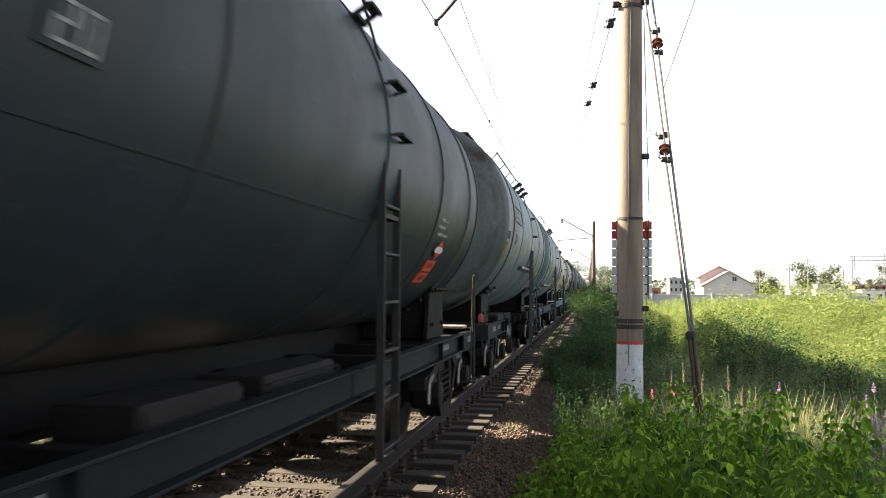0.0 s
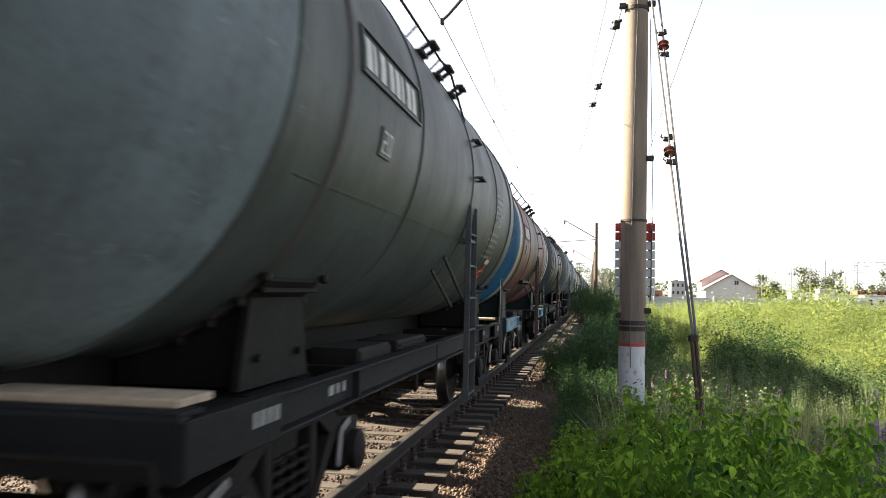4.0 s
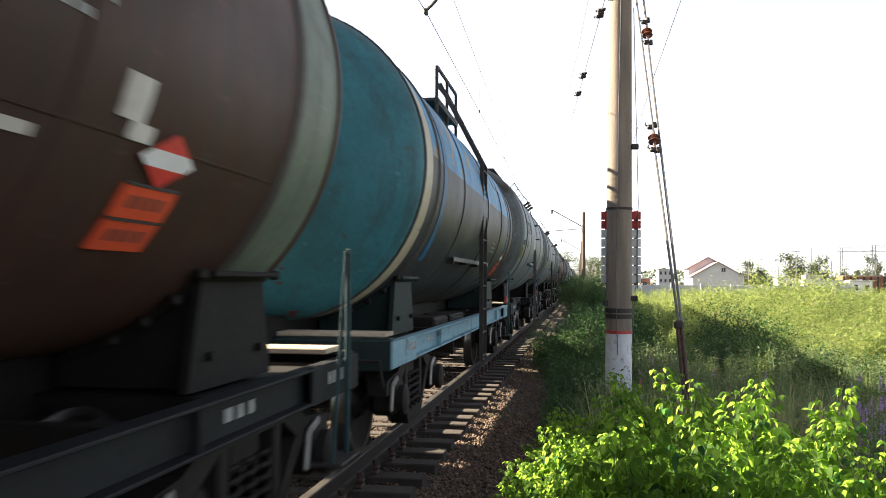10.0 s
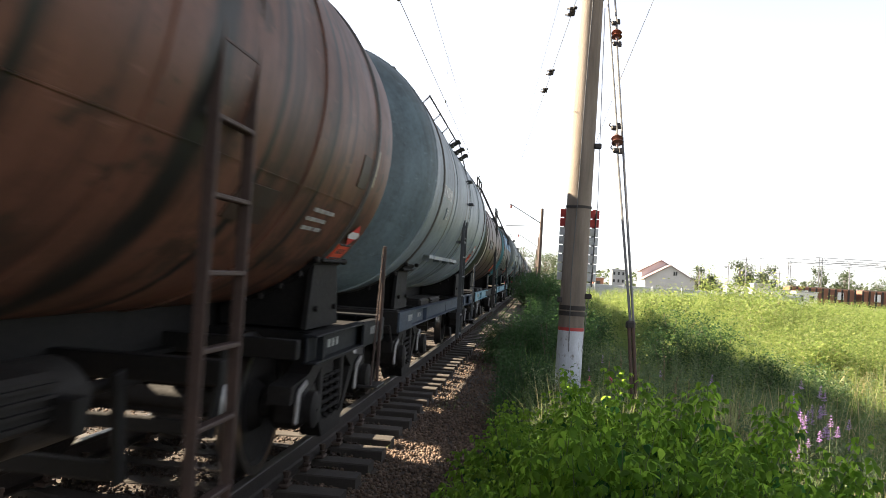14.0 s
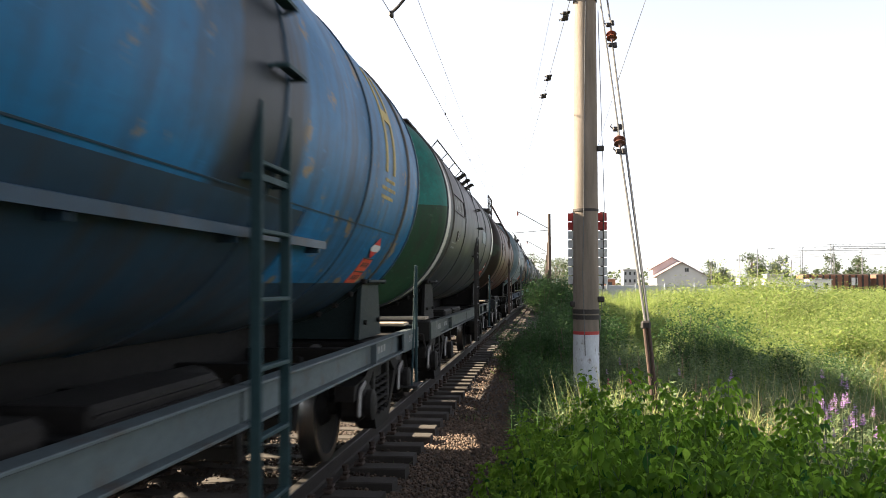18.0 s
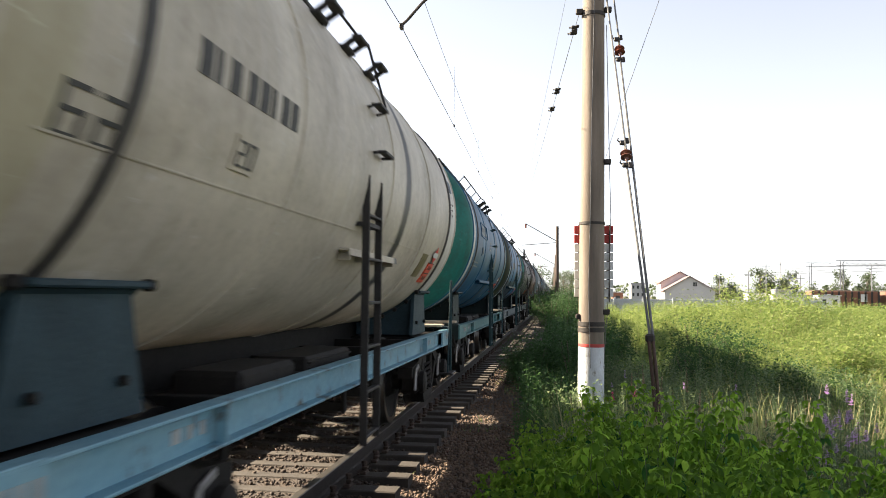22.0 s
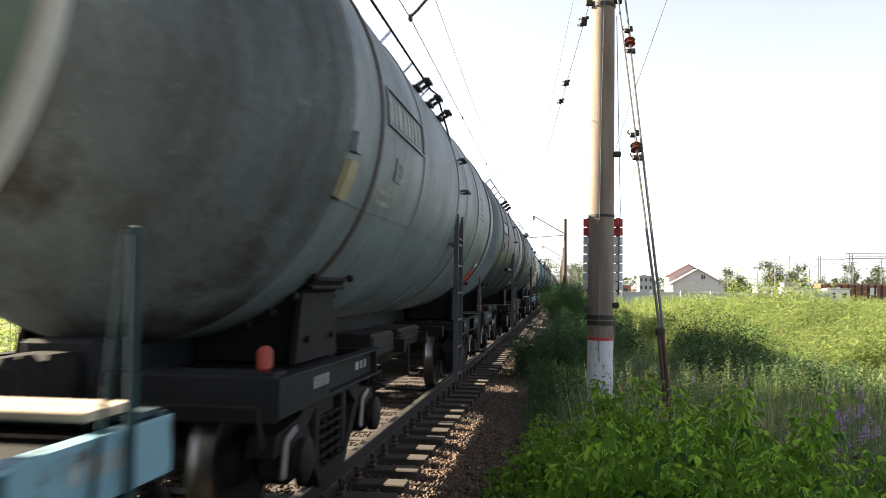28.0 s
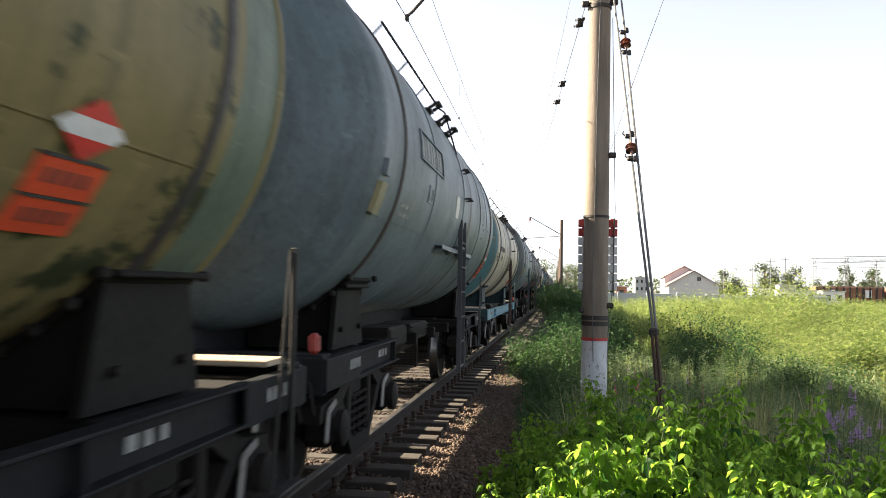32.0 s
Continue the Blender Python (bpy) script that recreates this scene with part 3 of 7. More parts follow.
def car_template(kind, cyl_r, zc, half, depth, modern, deck=False, rim=0.45, split=0.13, back=0.60):
    """modern: short side sills at the ends only; deck: a railed platform on top."""
    big = cyl_r > 1.43
    hb = half + back
    car = new("tank_car")
    body = part("tank", shell(cyl_r, zc, half, depth, rim, split, back), [M["underframe"]] * 7, car)
    for y in (-hb * 0.5, 0.0, half * 0.47) if modern else (-hb, -hb * 0.5, 0.0, half * 0.47, half):
        part("weld_seam", seam(cyl_r, zc, y, 0.03, 0.012), M["underframe"], body)
    for y in (-hb + 0.72, half - 0.62):
        part("hold_down_strap", seam(cyl_r, zc, y, 0.05, 0.018), M["underframe"], body)
    for a in (-24, 47):
        part("weld_seam", curved(cyl_r, zc, -hb + 0.3, half - rim, a, a + 0.35, 0.005), M["underframe"], body)
    lx = cyl_r - 0.03
    ladder(car, lx, LADDER_Y, 0.42, 2.34 if not deck else 3.10, M["ladder_dark"], cyl_r, zc, deck)
    for a in () if deck else (0.5, 14.5):
        g = Geo()
        q0, q1 = cyl_r - 0.01, cyl_r + 0.09
        ca, sa = math.cos(radians(a)), math.sin(radians(a))
        pts = [(q0 * ca, LADDER_Y - 0.15, zc + q0 * sa), (q1 * ca, LADDER_Y - 0.15, zc + q1 * sa), (q1 * ca, LADDER_Y + 0.15, zc + q1 * sa), (q0 * ca, LADDER_Y + 0.15, zc + q0 * sa)]
        for p, q in zip(pts, pts[1:]):
            g.bar(p, q, 0.018, 0.018)
        g.box(((q1 - 0.03) * ca, LADDER_Y, zc + (q1 - 0.03) * sa + 0.012), (0.07, 0.29, 0.010), 0, 0.003)
        part("grab_iron", g, M["ladder_dark"], car)
    # stay under the barrel near the ladder
    g = Geo()
    g.bar((cyl_r * 0.86, LADDER_Y - 0.55, zc - cyl_r * 0.53), (lx - 0.04, LADDER_Y - 0.18, 1.40), 0.02, 0.035)
    g.bar((cyl_r * 0.80, LADDER_Y - 0.70, zc - cyl_r * 0.62), (lx - 0.14, LADDER_Y - 0.32, 1.34), 0.02, 0.03)
    part("ladder_stay", g, M["ladder_dark"], car)
    # hatch, valves and walkway on top
    top = zc + cyl_r
    g = Geo().lathe([(0.36, top - 0.06), (0.36, top + 0.14), (0.40, top + 0.15), (0.40, top + 0.19), (0.2, top + 0.25), (0.01, top + 0.26)], "z", 24)
    for k in range(8):
        a = k * math.pi / 4
        g.box((0.41 * math.cos(a), 0.41 * math.sin(a), top + 0.16), (0.06, 0.06, 0.1), 0, 0.01)
    part("hatch", g, M["underframe"], car)
    for y in (-1.1, 1.5):
        part("safety_valve", Geo().lathe([(0.09, top - 0.04), (0.09, top + 0.16), (0.06, top + 0.2), (0.06, top + 0.3), (0.01, top + 0.31)], "z", 14, centre=(0, y, 0)), M["underframe"], car)
    if deck:
        g = Geo().box((0, 0.35, top + 0.10), (1.5, 1.9, 0.04))
        for x in (-0.72, 0.72):
            g.bar((x, -0.6, top + 0.08), (x, 1.3, top + 0.08), 0.05, 0.07)
        plat = part("platform", g, M["ladder_dark"], car)
        for x in (-0.72, 0.72):
            for y in (-0.55, 0.35, 1.25):
                part("railing_post", Geo().bar((x, y, top - 0.12), (x, y, top + 0.56), 0.04, 0.04), M["ladder_dark"], plat)
            for h in (0.32, 0.56):
                part("railing", Geo().bar((x, -0.55, top + h), (x, 1.25, top + h), 0.035, 0.035), M["ladder_dark"], plat)
    else:
        a = 46
        ca, sa = math.cos(radians(a)), math.sin(radians(a))
        walkway = Geo()
        walkway.box(((cyl_r + 0.05) * 0.28, -1.6, zc + (cyl_r + 0.06) * 0.97), (0.5, 4.3, 0.035), 0, 0.005)
        part("walkway", walkway, M["ladder_dark"], car)
        q = cyl_r + 0.16
        g = Geo()
        g.tube([(q * ca, -3.6, zc + q * sa), (q * ca, 0.0, zc + q * sa), ((q + 0.02) * math.cos(radians(44)), 0.12, zc + (q + 0.02) * math.sin(radians(44))), (cyl_r * math.cos(radians(24)), 0.20, zc + cyl_r * math.sin(radians(24)))], 0.011, 8)
        rail = part("handrail", g, M["ladder_dark"], car)
        for y in (-3.55, -2.3, -1.2, -0.1):
            part("handrail_post", Geo().bar(((cyl_r - 0.02) * ca, y, zc + (cyl_r - 0.02) * sa), (q * ca, y, zc + q * sa), 0.016, 0.016), M["ladder_dark"], rail)
        for y in (-1.5, -0.75, 0.0):
            g = Geo()
            b = radians(34)
            ca, sa = math.cos(b), math.sin(b)
            for s in (-0.10, 0.10):
                g.bar(((cyl_r - 0.02) * ca, y + s, zc + (cyl_r - 0.02) * sa), ((cyl_r + 0.14) * ca, y + s, zc + (cyl_r + 0.14) * sa), 0.045, 0.03)
            for q in (0.02, 0.14):
                g.bar(((cyl_r + q) * ca, y - 0.13, zc + (cyl_r + q) * sa), ((cyl_r + q) * ca, y + 0.13, zc + (cyl_r + q) * sa), 0.07, 0.03, 0, 0.006)
            part("walkway_bracket", g, M["ladder_dark"], car)
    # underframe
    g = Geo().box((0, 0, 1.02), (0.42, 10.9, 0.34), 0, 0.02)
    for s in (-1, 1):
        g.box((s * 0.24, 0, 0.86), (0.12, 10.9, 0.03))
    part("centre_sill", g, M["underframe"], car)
    for e in (-1, 1):
        g = Geo()
        g.box((0, e * 5.36, 0.895), (2.40, 0.09, 0.25), 0, 0.012)
        g.box((0, e * 5.28, 1.022), (2.36, 0.20, 0.022), 0, 0.004)
        for x in (-0.95, -0.5, 0.5, 0.95):
            g.box((x, e * 5.30, 0.895), (0.03, 0.10, 0.22))
        part("end_beam", g, M["underframe"], car)
        if not modern:
            board = Geo()
            for j in range(2):
                board.box((0, e * (5.05 + 0.16 * j), 1.052), (2.25, 0.145, 0.035), 0, 0.006)
            part("footboard", board, M["plank"], car, "sun-bleached footboard")
        part("draft_gear", Geo().box((0, e * 5.55, 0.98), (0.26, 0.3, 0.3), 0, 0.03), M["bogie"], car)
        coupler = part("coupler", Geo().box((0, e * 5.78, 0.98), (0.20, 0.34, 0.24), 0, 0.05), M["bogie"], car)
        part("knuckle", Geo().box((0.12, e * 5.94, 0.98), (0.18, 0.20, 0.34), 0, 0.05), M["bogie"], coupler)
        g = Geo()
        g.tube([(0.42, e * 5.40, 0.88), (0.44, e * 5.62, 0.74), (0.42, e * 5.84, 0.58), (0.34, e * 5.98, 0.60)], 0.03, 8)
        part("brake_hose", g, M["underframe"], car)
        lever = Geo().tube([(1.12, e * 5.46, 0.86), (0.35, e * 5.46, 0.86), (0.2, e * 5.5, 0.98)], 0.014, 6)
        lever.tube([(1.12, e * 5.46, 0.86), (1.16, e * 5.48, 0.66)], 0.014, 6)
        part("uncoupling_lever", lever, M["bogie"], car)
        if big and modern and e < 0:
            part("marker_disc", Geo().box((1.10, e * 5.30, 1.10), (0.075, 0.08, 0.14), 0, 0.025), M["signal_lamp"], car)
        # side sills: a channel with flanges, stiffened towards the end
        for s in (1, -1):
            for piece, ln, yc in (("side_sill", 2.83, e * 1.435), ("sill_end", 2.55, e * 4.125)):
                if modern and piece == "side_sill":
                    continue
                g = Geo()
                g.box((s * 1.14, yc, 0.90), (0.018, ln, 0.185))
                g.box((s * 1.165, yc, 0.992), (0.105, ln, 0.016), 0, 0.004)
                g.box((s * 1.165, yc, 0.806), (0.105, ln, 0.016), 0, 0.004)
                if piece == "sill_end":
                    g.box((s * 1.205, e * 4.92, 0.90), (0.024, 0.96, 0.215), 0, 0.004)
                    g.box((s * 1.19, e * 3.05, 0.90), (0.05, 0.03, 0.18))
                sill = part(piece, g, M["underframe"], car)
            if s > 0:
                g = Geo()
                rg = random.Random(3)
                y0 = e * 4.75
                for k in range(4):
                    g.box((1.219, y0 + 0.085 * k, 0.92), (0.004, rg.uniform(0.03, 0.06), 0.07))
                for k in range(3):
                    g.box((1.151, y0 - e * 1.3 + 0.13 * k, 0.9), (0.006, rg.uniform(0.05, 0.1), 0.06))
                tagged(part("stencil_text", g, M["stencil"], sill), kind="stuff")
        # cradles under the barrel, over the bogies
        ys = e * 3.9
        for s in (1, -1):
            x_top = 0.97
            zt, zb = zc - math.sqrt(cyl_r ** 2 - x_top ** 2), 0.99
            g = Geo()
            lo, hi = min(s * (x_top - 0.03), s * (x_top + 0.01)), max(s * (x_top - 0.03), s * (x_top + 0.01))
            g.prism([(ys - 0.50, zb), (ys + 0.50, zb), (ys + 0.47, zb + 0.12), (ys + 0.37, zt - 0.02), (ys - 0.37, zt - 0.02), (ys - 0.47, zb + 0.12)], lo, hi)
            g.box((s * (x_top - 0.01), ys, zt), (0.20, 0.80, 0.03), 0, 0.008)
            a0, a1 = (-76, -45) if s > 0 else (-135, -104)
            curved(cyl_r, zc, ys - 0.40, ys + 0.40, a0, a1, 0.035, 0, g)
            sad = part("saddle", g, M["underframe"], car)
            for yy in (ys - 0.33, ys, ys + 0.33):
                rib = Geo()
                out = [(0.25, zb)] + [(x, z) for x, z in ((x_top, zb), (x_top, zt))] + [(x, zc - math.sqrt(cyl_r ** 2 - x * x) - 0.01) for x in (0.8, 0.6, 0.4, 0.25)]
                n = len(out)
                rib.add([(s * x, yy - 0.014, z) for x, z in out] + [(s * x, yy + 0.014, z) for x, z in out], [tuple(range(n)), tuple(range(n, 2 * n))[::-1]] + [(q, (q + 1) % n, n + (q + 1) % n, n + q) for q in range(n)])
                part("saddle_rib", rib, M["underframe"], sad)
            bolts = Geo()
            for q in range(4):
                a = radians(-44 - 7 * q) if s > 0 else radians(-136 + 7 * q)
                for yy in (ys - 0.45, ys + 0.45):
                    bolts.box(((cyl_r + 0.035) * math.cos(a), yy, zc + (cyl_r + 0.035) * math.sin(a)), (0.045, 0.07, 0.05), 0, 0.012)
            for yy in (ys - 0.30, ys + 0.30):
                bolts.lathe([(0.022, 0.0), (0.022, 0.03), (0.002, 0.032)], "x", 8, centre=(s * (x_top + 0.012), yy, zb + 0.15)) if s > 0 else None
            tagged(part("clamp", bolts, M["bogie"], sad), kind="stuff")
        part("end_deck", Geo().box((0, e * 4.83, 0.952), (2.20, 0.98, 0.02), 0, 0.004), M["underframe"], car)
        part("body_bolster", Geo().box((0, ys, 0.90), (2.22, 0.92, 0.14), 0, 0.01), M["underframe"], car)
        if e < 0:
            continue
        # corner handrail and step
        g = Geo()
        g.bar((1.25, 5.02, 0.42), (1.25, 5.02, 1.69), 0.030, 0.030, 0, 0.006)
        g.bar((1.25, 5.02, 1.67), (1.25, 4.96, 1.67), 0.022, 0.02)
        g.bar((1.25, 4.96, 1.67), (1.25, 4.72, 0.42), 0.018, 0.018, 0, 0.003)
        part("corner_handrail", g, M["ladder_dark"], car)
        g = Geo().box((1.20, 4.87, 0.42), (0.24, 0.40, 0.025), 0, 0.006)
        part("step", g, M["ladder_dark"], car)
    # brake gear and outlet between the bogies
    part("air_reservoir", Geo().lathe([(0.01, -0.55), (0.13, -0.5), (0.16, -0.42), (0.16, 0.42), (0.13, 0.5), (0.01, 0.55)], "y", 20, centre=(0.78, -1.15, 0.86)), M["underframe"], car)
    part("brake_cylinder", Geo().lathe([(0.01, -0.3), (0.19, -0.28), (0.19, 0.2), (0.15, 0.28), (0.04, 0.3), (0.03, 0.7)], "y", 20, centre=(0.62, 0.45, 0.84)), M["bogie"], car)
    for y in (-2.7, -1.35, 0.0, 1.35, 2.7):
        part("cross_bearer", Geo().box((0, y, 0.91), (2.26, 0.10, 0.13), 0, 0.006), M["underframe"], car)
    g = Geo().box((0.84, -1.95, 0.96), (0.40, 0.95, 0.22), 0, 0.03)
    part("brake_box", g, M["bogie"], car)
    g = Geo().box((0.84, -0.6, 0.96), (0.38, 1.2, 0.20), 0, 0.02)
    reg = part("regulator_box", g, M["bogie"], car)
    fin = Geo().box((1.035, -0.6, 0), (0.03, 1.15, 0.012)).mesh("fin", [M["bogie"]])
    for k in range(4):
        part("fin", fin, M["bogie"], reg, at=pose(0, 0, 0.90 + 0.04 * k))
    g = Geo().lathe([(0.14, 1.16), (0.14, 0.62), (0.18, 0.60), (0.18, 0.52), (0.01, 0.50)], "z", 18, centre=(0, 0.0, 0))
    part("drain_valve", g, M["underframe"], car)
    g = Geo().tube([(0.3, -3.2, 0.72), (0.3, 3.2, 0.72)], 0.028, 8)
    g.tube([(0.55, -2.6, 0.66), (0.5, 1.0, 0.80)], 0.022, 8)
    part("brake_rod", g, M["underframe"], car)
    for y, lean in ((-2.75, 0.12), (-1.75, -0.10), (1.05, 0.12), (2.45, -0.12), (2.9, 0.06)):
        lever = Geo().bar((0.72, y, 0.92), (0.70, y + lean, 0.36), 0.035, 0.10, 0, 0.006)
        lever.bar((0.70, y + lean, 0.42), (-0.70, y + lean, 0.42), 0.07, 0.09, 0, 0.006)
        part("brake_lever", lever, M["underframe"], car)
    for y in (-3.9, 3.9):
        bogie(car, y)
    return car


PAINT = {}


def coat(key, *args, **kw):
    if key not in PAINT:
        PAINT[key] = tank_paint(key, *args, **kw)
    return PAINT[key]


GREY = coat("blue grey coat", (0.118, 0.162, 0.183), streak=0.15)
GREY_MID = coat("mid grey coat", (0.160, 0.202, 0.222), streak=0.10, spill=((0.9, 0.10),), spill_colour=(0.05, 0.05, 0.05))
# brown grime on the end, deepened to hold the next car's shade as well
END_GRIMED_SHADED = coat("grimy shade-darkened grey end coat", (0.098, 0.120, 0.127), grime=(0.036, 0.027, 0.021), streak=0.3, patches=(0.027, 0.019, 0.014), patch_amount=0.85, patch_size=0.75, patch_edge=0.13)
END_PLAIN = coat("dull blue-grey end coat", (0.118, 0.156, 0.178), streak=0.15)
GREY_DARK = coat("charcoal coat", (0.023, 0.034, 0.043), streak=0.5)
GREY_SLATE = coat("slate grey coat", (0.040, 0.055, 0.068), streak=0.5)
GREY_OLIVE = coat("olive grey coat", (0.066, 0.082, 0.08), streak=0.5)
GREY_LIGHT = coat("light grey coat", (0.215, 0.26, 0.285), streak=0.08, spill=((-0.2, 0.07), (-0.7, 0.06), (-2.9, 0.06)), spill_colour=(0.03, 0.028, 0.026))
BROWN = coat("red-brown coat", (0.155, 0.067, 0.060), streak=0.35, spill=((-0.65, 0.62), (-3.0, 0.06)), spill_colour=(0.014, 0.022, 0.018))
BROWN_DARK = coat("dark brown coat", (0.058, 0.030, 0.023), streak=0.4, spill=((0.15, 0.25),), rough=0.34)
RUST = coat("orange rust coat", (0.115, 0.053, 0.036), grime=(0.020, 0.015, 0.013), streak=0.75, spill=((0.45, 0.14), (-0.75, 0.05), (1.3, 0.05), (-1.9, 0.04), (2.4, 0.04)), patches=(0.05, 0.03, 0.022), patch_amount=0.55)
BLUE = coat("bright blue coat", (0.008, 0.130, 0.290), streak=0.45, patches=(0.22, 0.16, 0.09), patch_amount=0.35, spill=((-0.2, 0.6),), spill_colour=(0.02, 0.024, 0.03))
BLUE_FLAKED = coat("flaking blue coat", (0.015, 0.225, 0.450), streak=0.3, patches=(0.26, 0.19, 0.08), patch_amount=0.5)
BLUE_DEEP = coat("deep blue coat", (0.02, 0.10, 0.19), streak=0.1, spill=((0.5, 0.22),), spill_colour=(0.03, 0.035, 0.04))
# dull dark coats, mostly for the barrel below its split
DULL_GREY = coat("dark grey lower coat", (0.040, 0.047, 0.051), streak=0.6)
DULL_BLUE = coat("dark blue coat", (0.02, 0.048, 0.08), streak=0.6)
CREAM = coat("cream coat", (0.50, 0.455, 0.37), grime=(0.16, 0.13, 0.09), streak=0.0, spill=((0.75, 0.13),), spill_colour=(0.03, 0.03, 0.03))
CREAM_OIL = coat("oil-run cream coat", (0.45, 0.41, 0.333), grime=(0.16, 0.13, 0.09), streak=0.05, spill=((-0.42, 0.46), (-1.25, 0.08), (-1.62, 0.06)), spill_colour=(0.011, 0.010, 0.009))
VIOLET = coat("violet brown coat", (0.045, 0.033, 0.034), streak=0.45)
CAMO = coat("mottled olive coat", (0.21, 0.175, 0.08), grime=(0.08, 0.075, 0.05), streak=0.4, patches=(0.035, 0.045, 0.022), patch_amount=0.45)
END_SEA = coat("sea green end coat", (0.02, 0.16, 0.14), streak=0.15)
RUST_END = coat("rusted olive end coat", (0.022, 0.015, 0.011), grime=(0.010, 0.008, 0.007), streak=0.5, patches=(0.020, 0.030, 0.020), patch_amount=0.5, patch_size=1.2)
END_BLUE = coat("blue end coat", (0.0231, 0.112, 0.224), streak=0.3)
END_TEAL_WORN = coat("worn teal end coat", (0.035, 0.15, 0.185), streak=0.3, patches=(0.13, 0.03, 0.025), patch_amount=0.2)
RUSTY_FRONT = coat("rusty dark front coat", (0.04, 0.026, 0.02), streak=0.4)
END_GREEN = coat("green end coat", (0.0231, 0.066, 0.0363), streak=0.4)
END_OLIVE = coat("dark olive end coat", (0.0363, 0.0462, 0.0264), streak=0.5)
END_SKY = coat("sky blue end coat", (0.066, 0.165, 0.198), grime=(0.1, 0.09, 0.06), streak=0.45, patches=(0.30, 0.30, 0.20), patch_amount=0.25)
RING_WHITE = coat("white rim coat", (0.56, 0.56, 0.52), grime=(0.25, 0.22, 0.16), streak=0.05)
RING_CREAM = coat("cream rim coat", (0.423, 0.387, 0.279), grime=(0.25, 0.2, 0.13), streak=0.1)
RING_GREEN = coat("pale green rim coat", (0.132, 0.172, 0.132), streak=0.5)
SILL_BLUE = surface("light blue frame paint", (0.115, 0.265, 0.35), (0.165, 0.30, 0.36), 0.6, scale=2, fine=25, spots=(0.06, 0.055, 0.045))
SILL_TEAL = surface("teal frame paint", (0.03, 0.12, 0.13), (0.055, 0.16, 0.17), 0.6, scale=2, fine=25, spots=(0.05, 0.06, 0.05))
SILL_MOSS = surface("grimy dark green frame paint", (0.03, 0.046, 0.044), (0.018, 0.026, 0.025), 0.6, scale=2, fine=25, spots=(0.10, 0.11, 0.10))
SILL_WORN = surface("worn grey-blue frame paint", (0.070, 0.098, 0.108), (0.048, 0.064, 0.070), 0.65, scale=2, fine=25, spots=(0.045, 0.036, 0.028))
SILL_NAVY = surface("slate blue frame paint", (0.045, 0.062, 0.092), (0.03, 0.042, 0.06), 0.6, scale=2, fine=25, shine=0.15)
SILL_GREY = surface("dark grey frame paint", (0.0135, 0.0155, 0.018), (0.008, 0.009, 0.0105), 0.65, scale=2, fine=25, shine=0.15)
SADDLE_GREEN = surface("dark green saddle paint", (0.014, 0.026, 0.027), (0.009, 0.016, 0.017), 0.6, scale=2, shine=0.15)
SADDLE_BLUE = surface("slate saddle paint", (0.030, 0.056, 0.070), (0.018, 0.034, 0.043), 0.6, scale=2, shine=0.15)
SEAM = surface("grimy steel strap", (0.03, 0.028, 0.026), (0.05, 0.044, 0.038), 0.6, scale=3, fine=30)
LADDER_GREY = surface("grey ladder paint", (0.075, 0.083, 0.09), (0.05, 0.054, 0.058), 0.55, scale=6, shine=0.15)
LADDER_BROWN = surface("brown ladder paint", (0.075, 0.05, 0.042), (0.05, 0.036, 0.032), 0.6, scale=6, shine=0.15)
LADDER_TEAL = surface("dark teal ladder paint", (0.026, 0.058, 0.066), (0.018, 0.040, 0.046), 0.6, scale=6, shine=0.15)

